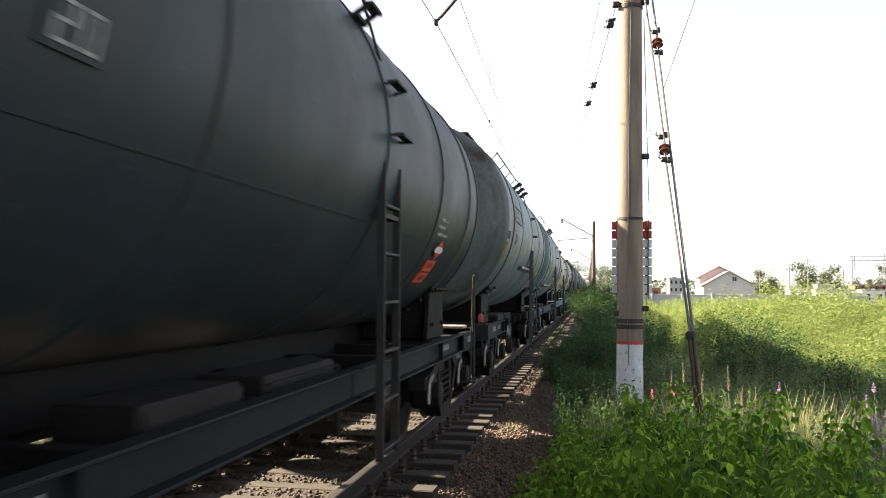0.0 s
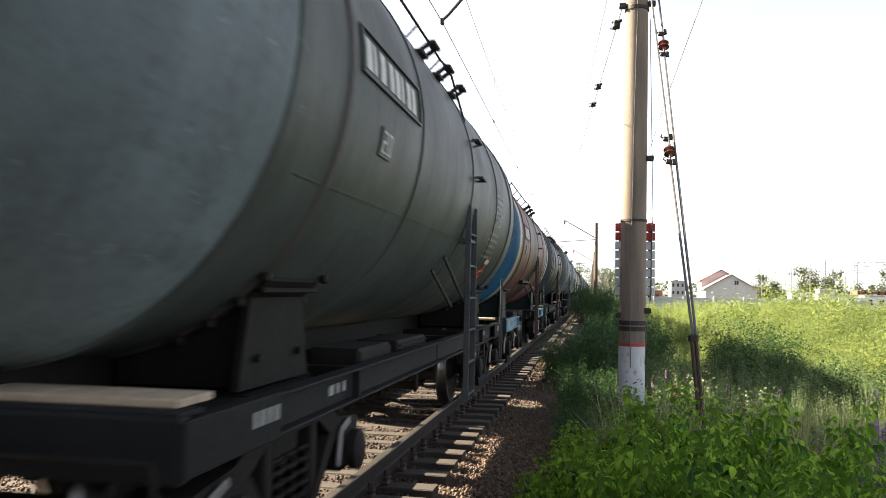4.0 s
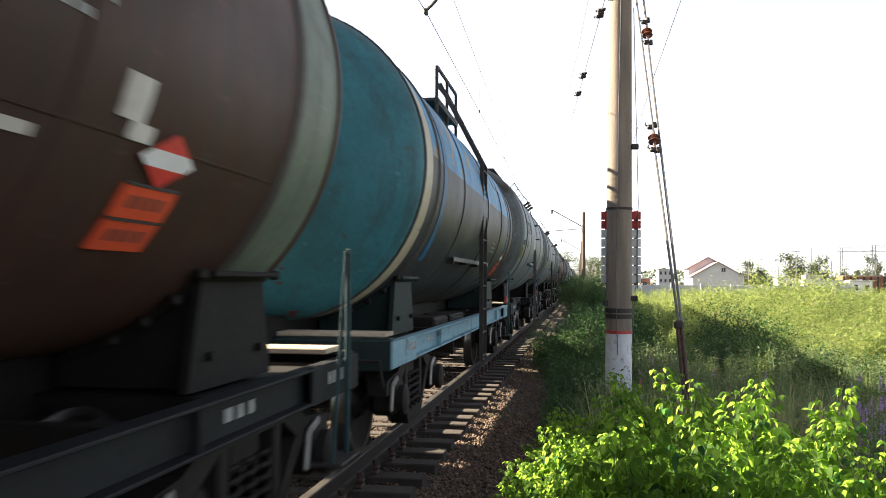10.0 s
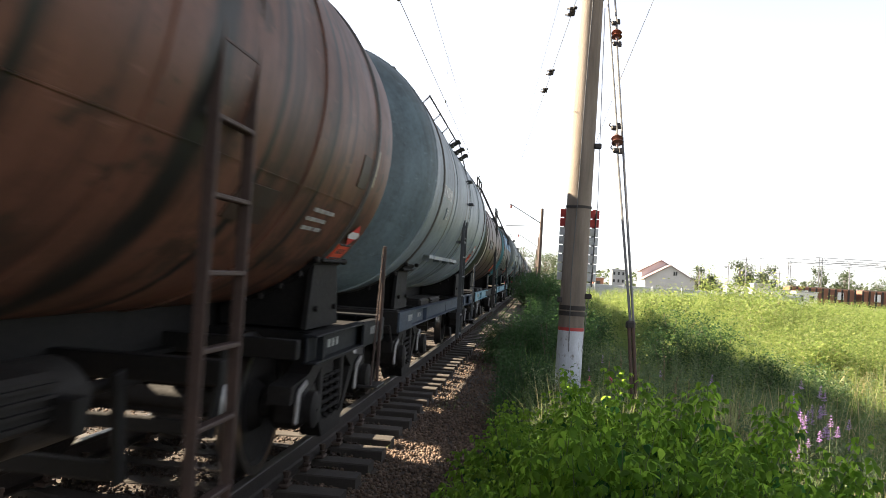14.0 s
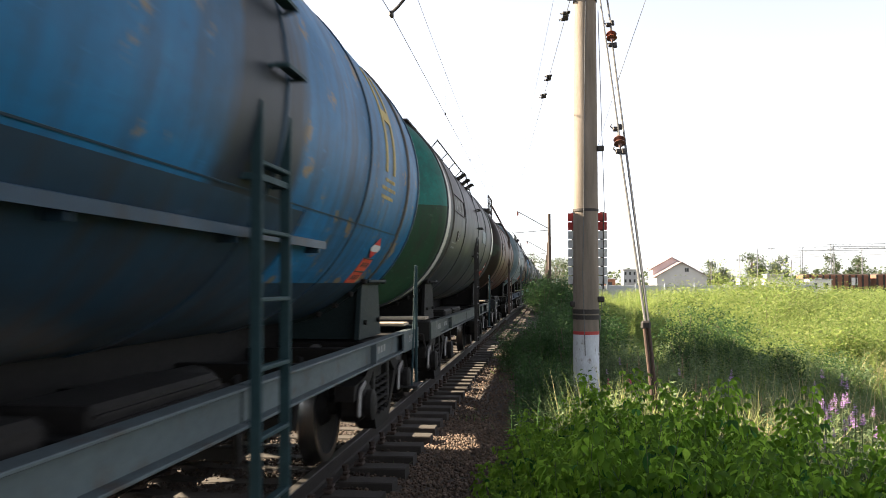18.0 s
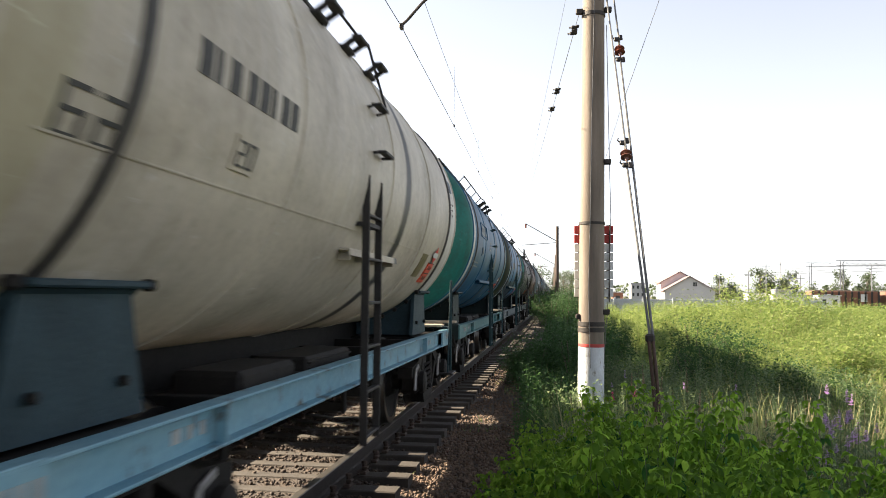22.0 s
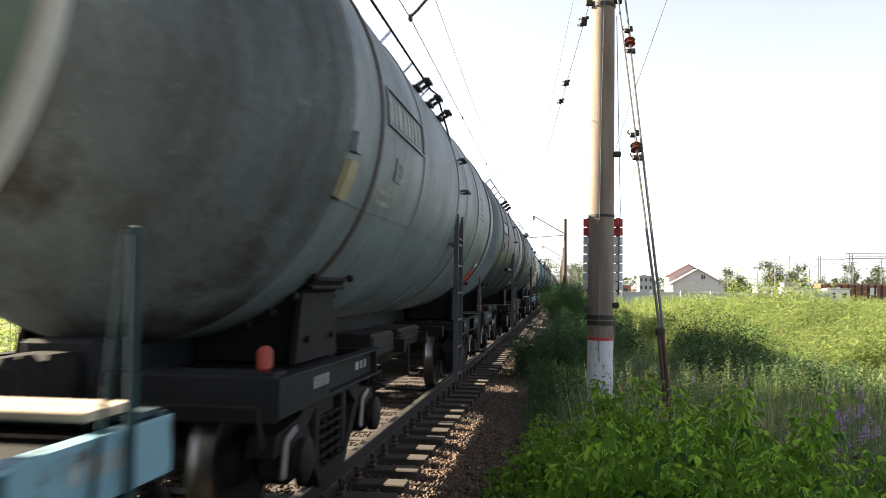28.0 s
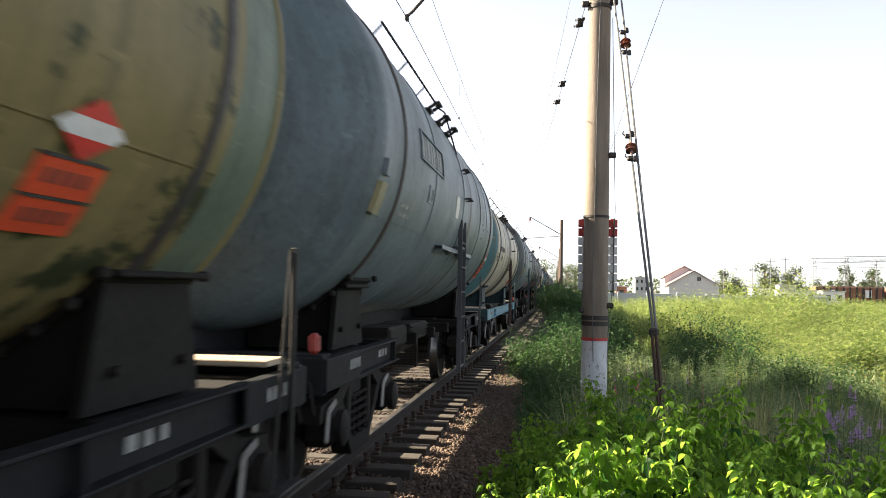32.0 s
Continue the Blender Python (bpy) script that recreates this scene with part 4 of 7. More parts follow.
# car: kind, body, lower body, rear end, lower rear end, front end, rear rim, front rim, sill, saddle, ladder, stencil, label
LOOKS = {
    0: ("old", GREY_DARK, GREY_DARK, GREY_SLATE, GREY_SLATE, GREY_DARK, GREY_DARK, GREY_DARK, SILL_GREY, M["underframe"], M["ladder_dark"], M["stencil"], "charcoal grey railway tank car with a dark frame"),
    1: ("old_short", BROWN, BROWN, END_BLUE, END_BLUE, RING_WHITE, RING_CREAM, RING_WHITE, SILL_BLUE, SADDLE_GREEN, LADDER_BROWN, M["stencil_bright"], "red-brown railway tank car with blue end and cream rim"),
    2: ("big", GREY_OLIVE, GREY_OLIVE, GREY_MID, GREY_MID, GREY, GREY_OLIVE, GREY, SILL_GREY, M["underframe"], LADDER_GREY, M["stencil_bright"], "olive grey railway tank car with orange hazard plates"),
    3: ("modern", GREY_MID, GREY_MID, END_GRIMED_SHADED, END_GRIMED_SHADED, GREY_MID, GREY_MID, GREY_MID, SILL_GREY, M["underframe"], M["ladder_dark"], M["stencil"], "blue-grey railway tank car with framed number panel"),
    4: ("modern", GREY_MID, GREY_MID, END_GRIMED_SHADED, END_GRIMED_SHADED, GREY_MID, GREY_MID, GREY_MID, SILL_GREY, M["underframe"], LADDER_GREY, M["stencil"], "blue-grey railway tank car with framed number panel"),
    5: ("platform", BLUE_FLAKED, DULL_GREY, END_TEAL_WORN, END_TEAL_WORN, DULL_GREY, RING_CREAM, RUSTY_FRONT, SILL_BLUE, SADDLE_GREEN, M["ladder_dark"], M["stencil"], "sooty railway tank car with flaking bright blue top and teal end"),
    6: ("platform", BROWN_DARK, BROWN_DARK, END_OLIVE, END_OLIVE, RING_GREEN, RING_WHITE, RING_GREEN, SILL_BLUE, M["underframe"], M["ladder_dark"], M["stencil"], "dark brown railway tank car with light blue frame and white rim"),
    7: ("big", GREY_LIGHT, GREY_LIGHT, GREY, GREY, GREY_LIGHT, GREY_LIGHT, GREY_LIGHT, SILL_NAVY, M["underframe"], LADDER_GREY, M["stencil_bright"], "light grey railway tank car with slate blue frame"),
    8: ("platform_short", RUST, RUST, RUST_END, RUST_END, RUST, RUST, RUST, SILL_GREY, M["underframe"], LADDER_BROWN, M["stencil"], "rust-orange railway tank car with black oil runs and a top platform"),
    9: ("old", VIOLET, DULL_GREY, END_SEA, END_GREEN, RING_GREEN, RING_WHITE, VIOLET, SILL_MOSS, M["underframe"], M["ladder_dark"], M["stencil"], "violet-brown railway tank car with teal end and white rim"),
    10: ("blue", BLUE, DULL_BLUE, END_OLIVE, END_OLIVE, END_SKY, RING_WHITE, BLUE, SILL_WORN, SADDLE_GREEN, LADDER_TEAL, M["stencil_yellow"], "bright blue railway tank car with flaking paint and olive end"),
    11: ("old", BLUE_DEEP, BLUE_DEEP, END_SEA, END_SEA, RING_GREEN, RING_WHITE, RING_GREEN, SILL_TEAL, SADDLE_GREEN, LADDER_TEAL, M["stencil"], "deep blue railway tank car with turquoise frame and teal end"),
    12: ("old", CREAM, CREAM, END_SKY, END_SKY, CREAM, RING_CREAM, RING_WHITE, SILL_BLUE, SADDLE_BLUE, M["ladder_dark"], M["stencil_black"], "cream railway tank car with black number and light blue frame"),
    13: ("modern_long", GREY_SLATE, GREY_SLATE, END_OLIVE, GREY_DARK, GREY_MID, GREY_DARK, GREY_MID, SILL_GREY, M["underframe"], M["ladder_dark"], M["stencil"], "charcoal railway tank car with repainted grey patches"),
    14: ("modern_banded", GREY_DARK, GREY_DARK, GREY_MID, GREY_MID, GREY, GREY_DARK, GREY_LIGHT, SILL_GREY, M["underframe"], LADDER_GREY, M["stencil_bright"], "charcoal railway tank car with a pale grey front band"),
    15: ("modern", GREY_MID, GREY_MID, END_GRIMED_SHADED, END_GRIMED_SHADED, GREY_MID, GREY_MID, GREY_MID, SILL_GREY, M["underframe"], LADDER_GREY, M["stencil"], "blue-grey railway tank car with framed number panel"),
    16: ("old", CREAM_OIL, CREAM_OIL, END_SKY, END_SKY, RING_WHITE, RING_CREAM, RING_GREEN, SILL_BLUE, SADDLE_BLUE, LADDER_BROWN, M["stencil_black"], "cream railway tank car with black oil runs and sky blue end"),
    17: ("modern", GREY_MID, GREY_MID, END_PLAIN, END_PLAIN, GREY_MID, GREY_MID, GREY_MID, SILL_GREY, M["underframe"], LADDER_GREY, M["stencil"], "blue-grey railway tank car with framed number panel"),
    18: ("old", CAMO, CAMO, END_OLIVE, END_OLIVE, RING_GREEN, RING_CREAM, RING_GREEN, SILL_GREY, M["underframe"], M["ladder_dark"], M["stencil"], "mottled olive railway tank car with pale green rim"),
    19: ("old", GREY_MID, GREY_MID, GREY, GREY, GREY_MID, GREY_MID, GREY_MID, SILL_GREY, M["underframe"], M["ladder_dark"], M["stencil"], "blue-grey railway tank car with a dark frame"),
}
AHEAD = [4, 7, 12, 12, 10, 3, 0, 3, 1, 3, 9, 6, 3, 4, 10, 13, 7, 0, 3, 6, 4, 1, 3]
for i, like in enumerate(AHEAD):
    LOOKS[-1 - i] = LOOKS[like]

# metres by which each car sits off an even spacing
OFFSET = {0: -0.15, 1: -0.05, 2: 0.2, 3: 0.3, 4: -0.45, 5: 0.2, 6: 0.35, 7: 0.5, 8: 0.75, 9: -0.3, 10: -0.15, 11: 0.25, 12: 0.42, 13: 0.0, 14: 0.2, 15: 0.45, 16: 0.45, 17: -0.27, 18: 0.5}
LADDER_SHIFT = {4: -0.5, 5: -0.5, 6: 0.3, 7: -0.75, 8: 0.5, 9: -0.2, 10: -0.3, 11: -0.75, 12: -0.8, 14: -0.4, 15: 0.15, 16: 0.25}
BIG, SMALL = (1.48, 2.60, 4.42, 0.68), (1.38, 2.50, 4.33, 0.66)
TEMPLATE = {"modern": car_template("modern", 1.48, 2.60, 4.88, 0.68, True, back=0.04), "big": car_template("big", *BIG, False), "old": car_template("old", *SMALL, False), "blue": car_template("blue", *SMALL, False, split=-0.42), "modern_banded": car_template("modern_banded", 1.48, 2.60, 4.75, 0.5, True, rim=1.5, back=0.2), "modern_long": car_template("modern_long", *BIG, True), "old_short": car_template("old_short", *SMALL, True, rim=0.85), "platform": car_template("platform", *SMALL, False, True, 0.62), "platform_short": car_template("platform_short", *SMALL, True, True)}


def rolled(t):
    """Metres that the train has gone at t seconds."""
    return 6.6747 * t - 0.003667 * t * t


def place(k, t):
    return 5.506 + rolled(t) - CAR_LENGTH * k + OFFSET.get(k, 0.0)


def dress(ob, mat, slots=None):
    for i in (slots if slots is not None else range(len(ob.material_slots))):
        ob.material_slots[i].link = "OBJECT"
        ob.material_slots[i].material = mat


def stem_name(ob):
    return ob.name.split(".")[0]


CARS = {}
used = set()
for k in sorted(LOOKS, reverse=True):
    kind, body, lower, rear, rear_low, front, rim_r, rim_f, sill, saddle, lad_mat, sten, label = LOOKS[k]
    at = pose(TRACK_X, place(k, 0), 0)
    if kind in used:
        car = copy_thing(TEMPLATE[kind], at)
    else:
        car = TEMPLATE[kind]
        car.matrix_basis = at
        used.add(kind)
    CARS[k] = car
    tagged(car, label, "tank car", "cars of the goods train")
for k, car in CARS.items():
    kind, body, lower, rear, rear_low, front, rim_r, rim_f, sill, saddle, lad_mat, sten, label = LOOKS[k]
    for ob in list(car.children_recursive):
        n = stem_name(ob)
        if n == "ladder_stay" and k not in (1, 2, 18) or n == "footboard" and k == 7:
            bpy.data.objects.remove(ob)
            continue
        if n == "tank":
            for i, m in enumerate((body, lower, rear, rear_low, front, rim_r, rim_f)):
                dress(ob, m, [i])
        elif n == "hold_down_strap":
            dress(ob, SEAM)
        elif n == "weld_seam":
            dress(ob, lower)
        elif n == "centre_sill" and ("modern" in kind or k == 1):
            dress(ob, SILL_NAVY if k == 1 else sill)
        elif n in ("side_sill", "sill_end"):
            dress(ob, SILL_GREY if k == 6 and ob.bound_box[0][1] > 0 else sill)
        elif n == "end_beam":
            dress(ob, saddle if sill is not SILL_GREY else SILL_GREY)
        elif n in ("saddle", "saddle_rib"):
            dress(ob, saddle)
        elif n in ("ladder", "stringer", "upper_stringer", "rung", "grab_iron"):
            dress(ob, lad_mat)
            if ob.parent == car:
                ob.location.y += LADDER_SHIFT.get(k, 0.0)
        elif n == "corner_handrail":
            dress(ob, lad_mat if sill in (SILL_GREY, SILL_NAVY) else LADDER_TEAL)

# what is painted and bolted on each barrel, in metres along it and degrees up its side:
# number (from, to, low, high, framed), code plate, year, lines of small text, hazard plates (along, top), side rail (from, to, height)
PLAIN = dict(number=(-4.2, -2.7, 1, 10.5, True), code=(-3.35, -13), text=((-3.95, -3.4, -17, 2),), hazard=(3.2, -24), rail=None, holders=False)
MODERN = dict(number=(-4.1, -2.65, 1, 10, True), code=(-3.5, -10), text=((-4.0, -3.42, -17, 2), (2.75, 3.25, 8, 9)), hazard=(3.3, -25), rail=(-1.6, 1.6, 1.95), holders=True)
MARKS = {
    0: dict(PLAIN, text=((2.2, 2.75, -14, 3),), hazard=(2.55, -23)),
    1: dict(PLAIN, number=(-3.95, -2.65, 0.5, 11, True), code=(-3.4, -8), text=((1.9, 2.7, 8, 2), (3.0, 3.4, 0, 3)), hazard=(3.75, -24), rail=(-2.3, -0.4, 1.72)),
    2: dict(MODERN, text=((2.0, 2.85, 4, 6), (1.95, 2.9, -15, 5)), hazard=(2.6, -26), rail=None, holders=False),
    3: dict(MODERN, hazard=(2.9, -25), rail=None),
    4: dict(MODERN, hazard=(3.6, -24), rail=(-1.73, 1.45, 1.95)),
    5: dict(PLAIN, number=None, code=None, text=((1.2, 1.8, -17, 3),), hazard=(3.18, -22), rail=(-2.4, 1.2, 1.76)),
    6: dict(PLAIN, number=(-3.14, -1.7, -13, -3.5, True), code=(-2.5, -21), text=((1.6, 2.2, -8, 2),), hazard=(2.65, -22)),
    7: dict(MODERN, number=(-4.16, -3.05, -8, 0, False), code=(-3.4, -14), text=((1.25, 1.85, -24, 6), (-5.1, -4.8, -5, 2)), hazard=(2.95, -21.5), rail=(-3.4, 0.4, 1.69), holders=False),
    8: dict(PLAIN, number=(-4.45, -3.36, -2, 6, True), code=None, text=((2.5, 3.1, -28, 3),), hazard=(4.0, -30)),
    9: dict(PLAIN, hazard=(3.3, -24)),
    10: dict(PLAIN, number=None, code=None, text=((-3.1, -1.9, 0, 3), (2.55, 3.2, -6, 3)), hazard=(3.05, -27), rail=(-3.2, 1.24, 1.76)),
    11: dict(PLAIN, number=(-3.4, -2.15, 2, 12, True), code=(-2.95, -9), text=((-1.5, -0.95, 2, 3), (-4.3, -3.2, -18, 2)), hazard=(3.1, -24), rail=(-2.35, 1.25, 1.77)),
    12: dict(PLAIN, number=(-3.88, -2.47, -9, -1, False), code=(-3.2, -17), text=((3.85, 4.1, 6, 3),), hazard=(3.2, -20), rail=(-1.03, 0.74, 1.8), year=(-4.58, -24)),
    13: dict(MODERN, number=(-3.4, -2.02, -3, 6, False), code=(-2.85, -14), text=((2.0, 2.8, -8, 3),), hazard=(4.42, -25), rail=None, holders=False),
    14: dict(MODERN, text=((2.7, 3.35, 6, 10), (0.3, 0.7, -9, 2)), hazard=(3.42, -22), rail=(-1.5, 1.57, 1.94), holders=False),
    15: dict(MODERN, number=(-4.0, -2.55, 0.5, 10, True), hazard=(3.9, -27), rail=None),
    16: dict(PLAIN, number=(-4.0, -2.54, -8, -1, False), code=(-3.3, -13), text=(), hazard=(3.1, -22), year=(-4.7, -17)),
    17: dict(MODERN, number=(-3.4, -2.0, 1, 10.5, True), code=(-2.7, -9), hazard=(4.6, -20.5), rail=(-1.45, 1.65, 1.95)),
    18: dict(PLAIN, hazard=(2.9, -20)),
}


STROKES = {"top": (0, 1, 0.9, 1), "mid": (0, 1, 0.46, 0.56), "low": (0, 1, 0, 0.1), "left_up": (0, 0.18, 0.5, 0.95), "right_up": (0.82, 1, 0.5, 0.95), "left_low": (0, 0.18, 0.05, 0.5), "right_low": (0.82, 1, 0.05, 0.5)}
DIGIT = {"0": ("top", "low", "left_up", "right_up", "left_low", "right_low"), "2": ("top", "right_up", "mid", "left_low", "low"), "6": ("top", "left_up", "mid", "left_low", "right_low", "low")}


def digits(g, r, zc, text, y0, y1, a0, a1, lift):
    """Stencilled digits on the barrel, stroke by stroke."""
    w = (y1 - y0) / (len(text) * 1.4 - 0.4)
    for i, ch in enumerate(text):
        y = y0 + 1.4 * w * i
        for name in DIGIT[ch]:
            q0, q1, b0, b1 = STROKES[name]
            curved(r, zc, y + w * q0, y + w * q1, a0 + (a1 - a0) * b0, a0 + (a1 - a0) * b1, lift, 0, g)


def markings(tank, mk, r, zc, body, lower, sten, seed):
    """Numbers, plates and the side rail of one barrel."""
    rg = random.Random(seed)
    if mk["number"]:
        y0, y1, a0, a1, framed = mk["number"]
        step = (y1 - y0 - 0.16) / 8.4
        g = Geo()
        for k in range(8):
            y = y0 + 0.08 + step * (k + (0.4 if k > 2 else 0))
            curved(r, zc, y, y + step * (0.72, 0.34, 0.70, 0.66)[k % 4], a0 + 1.2, a1 - 1.2, 0.004, 0, g)
        tagged(part("number_stencil", g, sten, tank), kind="stuff")
        if framed:
            g = Geo()
            for q0, q1, b0, b1 in ((y0, y1, a0 - 0.5, a0), (y0, y1, a1, a1 + 0.4), (y0 - 0.02, y0 + 0.005, a0 - 0.5, a1 + 0.4), (y1 - 0.005, y1 + 0.02, a0 - 0.5, a1 + 0.4)):
                curved(r, zc, q0, q1, b0, b1, 0.016, 0, g)
            part("number_frame", g, body, tank)
    if mk["code"]:
        y, a = mk["code"]
        part("code_plate", curved(r, zc, y - 0.13, y + 0.13, a - 3.2, a + 3.2, 0.010), body, tank)
        g = Geo()
        digits(g, r, zc, "20", y - 0.10, y + 0.10, a - 2.4, a + 2.4, 0.014)
        tagged(part("stencil_text", g, sten, tank), kind="stuff")
    if mk.get("year"):
        y, a = mk["year"]
        g = Geo()
        digits(g, r, zc, "62", y, y + 0.36, a, a + 7, 0.004)
        tagged(part("number_stencil", g, sten, tank), kind="stuff")
    for y0, y1, a, rows in mk["text"]:
        g = Geo()
        for i in range(rows):
            y, end = y0 + rg.uniform(0, 0.12), y1 - rg.uniform(0.0, 0.2)
            while y < end:
                w = min(rg.uniform(0.03, 0.14), end - y + 0.02)
                curved(r, zc, y, y + w, a - 2.9 * i - 1.15, a - 2.9 * i, 0.003, 0, g)
                y += w + rg.uniform(0.015, 0.05)
        tagged(part("stencil_text", g, sten if sten is not M["stencil_bright"] else M["stencil"], tank), kind="stuff")
    y, a = mk["hazard"]
    for low, high in ((a - 13.0, a - 7.6), (a - 18.6, a - 13.2)):
        p = part("hazard_plate", curved(r, zc, y - 0.175, y + 0.175, low, high, 0.014), M["orange_plate"], tank)
        g = Geo()
        curved(r, zc, y - 0.175, y + 0.175, high - 0.25, high + 0.1, 0.018, 0, g)
        for k in range(4):
            curved(r, zc, y - 0.12 + 0.066 * k, y - 0.12 + 0.066 * k + 0.03, low + 1.7, high - 1.7, 0.016, 0, g)
        part("plate_markings", g, M["stencil_black"], p)
    g = Geo()
    am, hy, ha = a - 3.4, 0.19, 4.3
    for slot, h0, h1 in ((0, -1, -0.28), (1, -0.28, 0.32), (0, 0.32, 1)):
        levels = [h0, 0.0, h1] if h0 < 0 < h1 else [h0, h1]
        verts = []
        for t in levels:
            w, b = hy * (1 - abs(t)), radians(am + ha * t)
            for q in (y - w, y + w):
                verts.append(((r + 0.017) * math.cos(b), q, zc + (r + 0.017) * math.sin(b)))
        g.add(verts, [(2 * i, 2 * i + 1, 2 * i + 3, 2 * i + 2) for i in range(len(levels) - 1)], slot)
    part("hazard_diamond", g, [M["red_plate"], M["white_plate"]], tank)
    if mk["holders"]:
        part("document_holder", curved(r, zc, -4.90, -4.76, -12.5, -8, 0.035), body, tank)
        part("document_holder", curved(r, zc, -4.95, -4.78, -23.5, -14.5, 0.035), M["holder"], tank, "yellowed document holder")
    if mk["rail"]:
        y0, y1, z = mk["rail"]
        x = math.sqrt(r * r - (z - zc) ** 2)
        g = Geo().box((x + 0.03, (y0 + y1) / 2, z), (0.10, y1 - y0, 0.018), 0, 0.004)
        g.box((x + 0.078, (y0 + y1) / 2, z - 0.022), (0.010, y1 - y0, 0.04))
        for q in range(4):
            g.box((x + 0.02, y0 + 0.1 + (y1 - y0 - 0.2) * q / 3, z - 0.04), (0.09, 0.02, 0.06))
        part("side_rail", g, M["ladder_dark"] if body is BROWN else lower, tank)


# repainted panels, stains and bare spots: car, then span along it and angles up its side
PATCHES = {
    13: ((1.62, 2.98, -36, -4, GREY), (2.25, 2.75, -4, 18, GREY_MID), (2.99, 3.22, -36, -18, M["underframe"]), (3.45, 3.85, -10, 3, GREY_MID), (-2.86, -2.6, -38, -31, GREY)),
    9: ((3.85, 4.3, -14, 12, RING_WHITE), (3.95, 4.3, 12, 30, END_GREEN), (1.2, 2.0, -8, 2, GREY_MID)),
    5: ((1.4, 2.6, 20, 44, BLUE_FLAKED), (-3.95, -3.75, -36, 30, END_BLUE), (3.3, 3.45, -36, 30, END_BLUE)),
    12: ((2.4, 2.75, -36, -24, CAMO), (3.88, 4.1, 12, 18, DULL_BLUE)),
    17: ((3.4, 3.95, -6, 26, GREY_LIGHT), (4.2, 4.7, 6, 40, GREY_LIGHT), (-0.75, -0.45, -11, -1, RING_WHITE)),
    4: ((-1.1, -0.72, -11, -1, RING_WHITE),),
    6: ((2.27, 2.42, -21.5, -15.5, RING_WHITE), (2.36, 2.50, -24, -21.5, RING_WHITE), (1.75, 1.92, -27, -25.5, RING_WHITE)),
    8: ((1.15, 1.75, -36, -27, RUSTY_FRONT), (3.3, 3.6, -18, -8, RUSTY_FRONT), (3.7, 3.82, -16, -4, RING_CREAM)),
    1: ((2.70, 3.02, -26, -19, SADDLE_GREEN), (2.80, 2.95, -24, -21.5, GREY), (2.66, 2.98, -37.5, -33.5, M["underframe"]), (2.78, 3.0, -36, -34.5, RING_CREAM), (2.62, 2.95, -41, -39.6, RING_CREAM)),
    10: ((0.72, 3.88, -46, -24.4, BLUE), (2.62, 2.70, -4, 33, M["stencil_yellow"]), (2.95, 3.03, -4, 33, M["stencil_yellow"]), (2.70, 2.95, 14, 18, M["stencil_yellow"])),
}
for k, car in CARS.items():
    kind, body, lower, sten = LOOKS[k][0], LOOKS[k][1], LOOKS[k][2], LOOKS[k][11]
    like = k if k >= 0 else AHEAD[-1 - k]
    r, zc = BIG[:2] if kind.startswith(("modern", "big")) else SMALL[:2]
    tank = next(o for o in car.children if stem_name(o) == "tank")
    if k < -5:
        continue
    markings(tank, MARKS.get(like, PLAIN), r, zc, body, lower, sten, 40 + k)
    for y0, y1, a0, a1, m in PATCHES.get(k, ()):
        part("repainted_panel", curved(r, zc, y0, y1, a0, a1, 0.007), m, tank)

# ---------------------------------------------------------------- ground and track
def ground_z(x, y):
    """Height of the ground: the bed of the line, its shoulder, the low field."""
    d = x - TRACK_X
    if abs(d) < 1.75:
        z = -0.36
    elif d > 0:
        z = -0.36 - 0.33 * min(1.0, (d - 1.75) / 3.0) - 0.10 * min(1.0, max(0.0, (d - 6.0) / 8.0))
    else:
        z = -0.36 - 0.21 * min(1.0, (-d - 1.75) / 2.0) if d > -4.5 else -0.57 + 0.25 * min(1.0, (-d - 4.5) / 3.0)
    if abs(d) > 2.4:
        z += 0.05 * (noise.noise(Vector((x * 0.35, y * 0.35, 0.3)))) + 0.02 * noise.noise(Vector((x * 1.7, y * 1.7, 4.1)))
    return z


def graded(lo, hi, fine_lo, fine_hi, step, growth=1.35):
    vals, s = list(np.arange(fine_lo, fine_hi + 1e-6, step)), step
    v = fine_hi
    while v < hi:
        s *= growth
        v = min(hi, v + s)
        vals.append(v)
    s, v, low = step, fine_lo, []
    while v > lo:
        s *= growth
        v = max(lo, v - s)
        low.append(v)
    return low[::-1] + vals


gx, gy = graded(-2500, 2500, -9, 12, 0.35), graded(-600, 3500, -3, 34, 0.45)
verts = [(x, y, ground_z(x, y) if abs(x) < 60 and -60 < y < 200 else -0.7) for y in gy for x in gx]
nx = len(gx)
faces = [(j * nx + i, j * nx + i + 1, (j + 1) * nx + i + 1, (j + 1) * nx + i) for j in range(len(gy) - 1) for i in range(nx - 1)]
ground = new("ground", from_arrays("ground", verts, faces, M["soil"]))
ground.data.polygons.foreach_set("use_smooth", [True] * len(faces))
tagged(ground, "weedy soil beside the railway line", "ground", kind="structure")

bed = Geo()
by = graded(-60, 420, -4, 40, 0.5)
prof = [(-4.1, -0.62), (-3.4, -0.45), (-2.3, -0.30), (-1.4, -0.265), (-0.5, -0.25), (0.5, -0.25), (1.0, -0.265), (1.4, -0.295), (1.9, -0.325), (2.5, -0.39), (2.95, -0.50)]
bv = [(TRACK_X + x, y, z + 0.018 * noise.noise(Vector((x * 3, y * 3, 0)))) for y in by for x, z in prof]
n = len(prof)
bed.add(bv, [(j * n + i, j * n + i + 1, (j + 1) * n + i + 1, (j + 1) * n + i) for j in range(len(by) - 1) for i in range(n - 1)], 0, True)
tagged(part("ballast_bed", bed, M["ballast_bed"]), "brown crushed-stone bed of the track", "track bed", kind="structure")

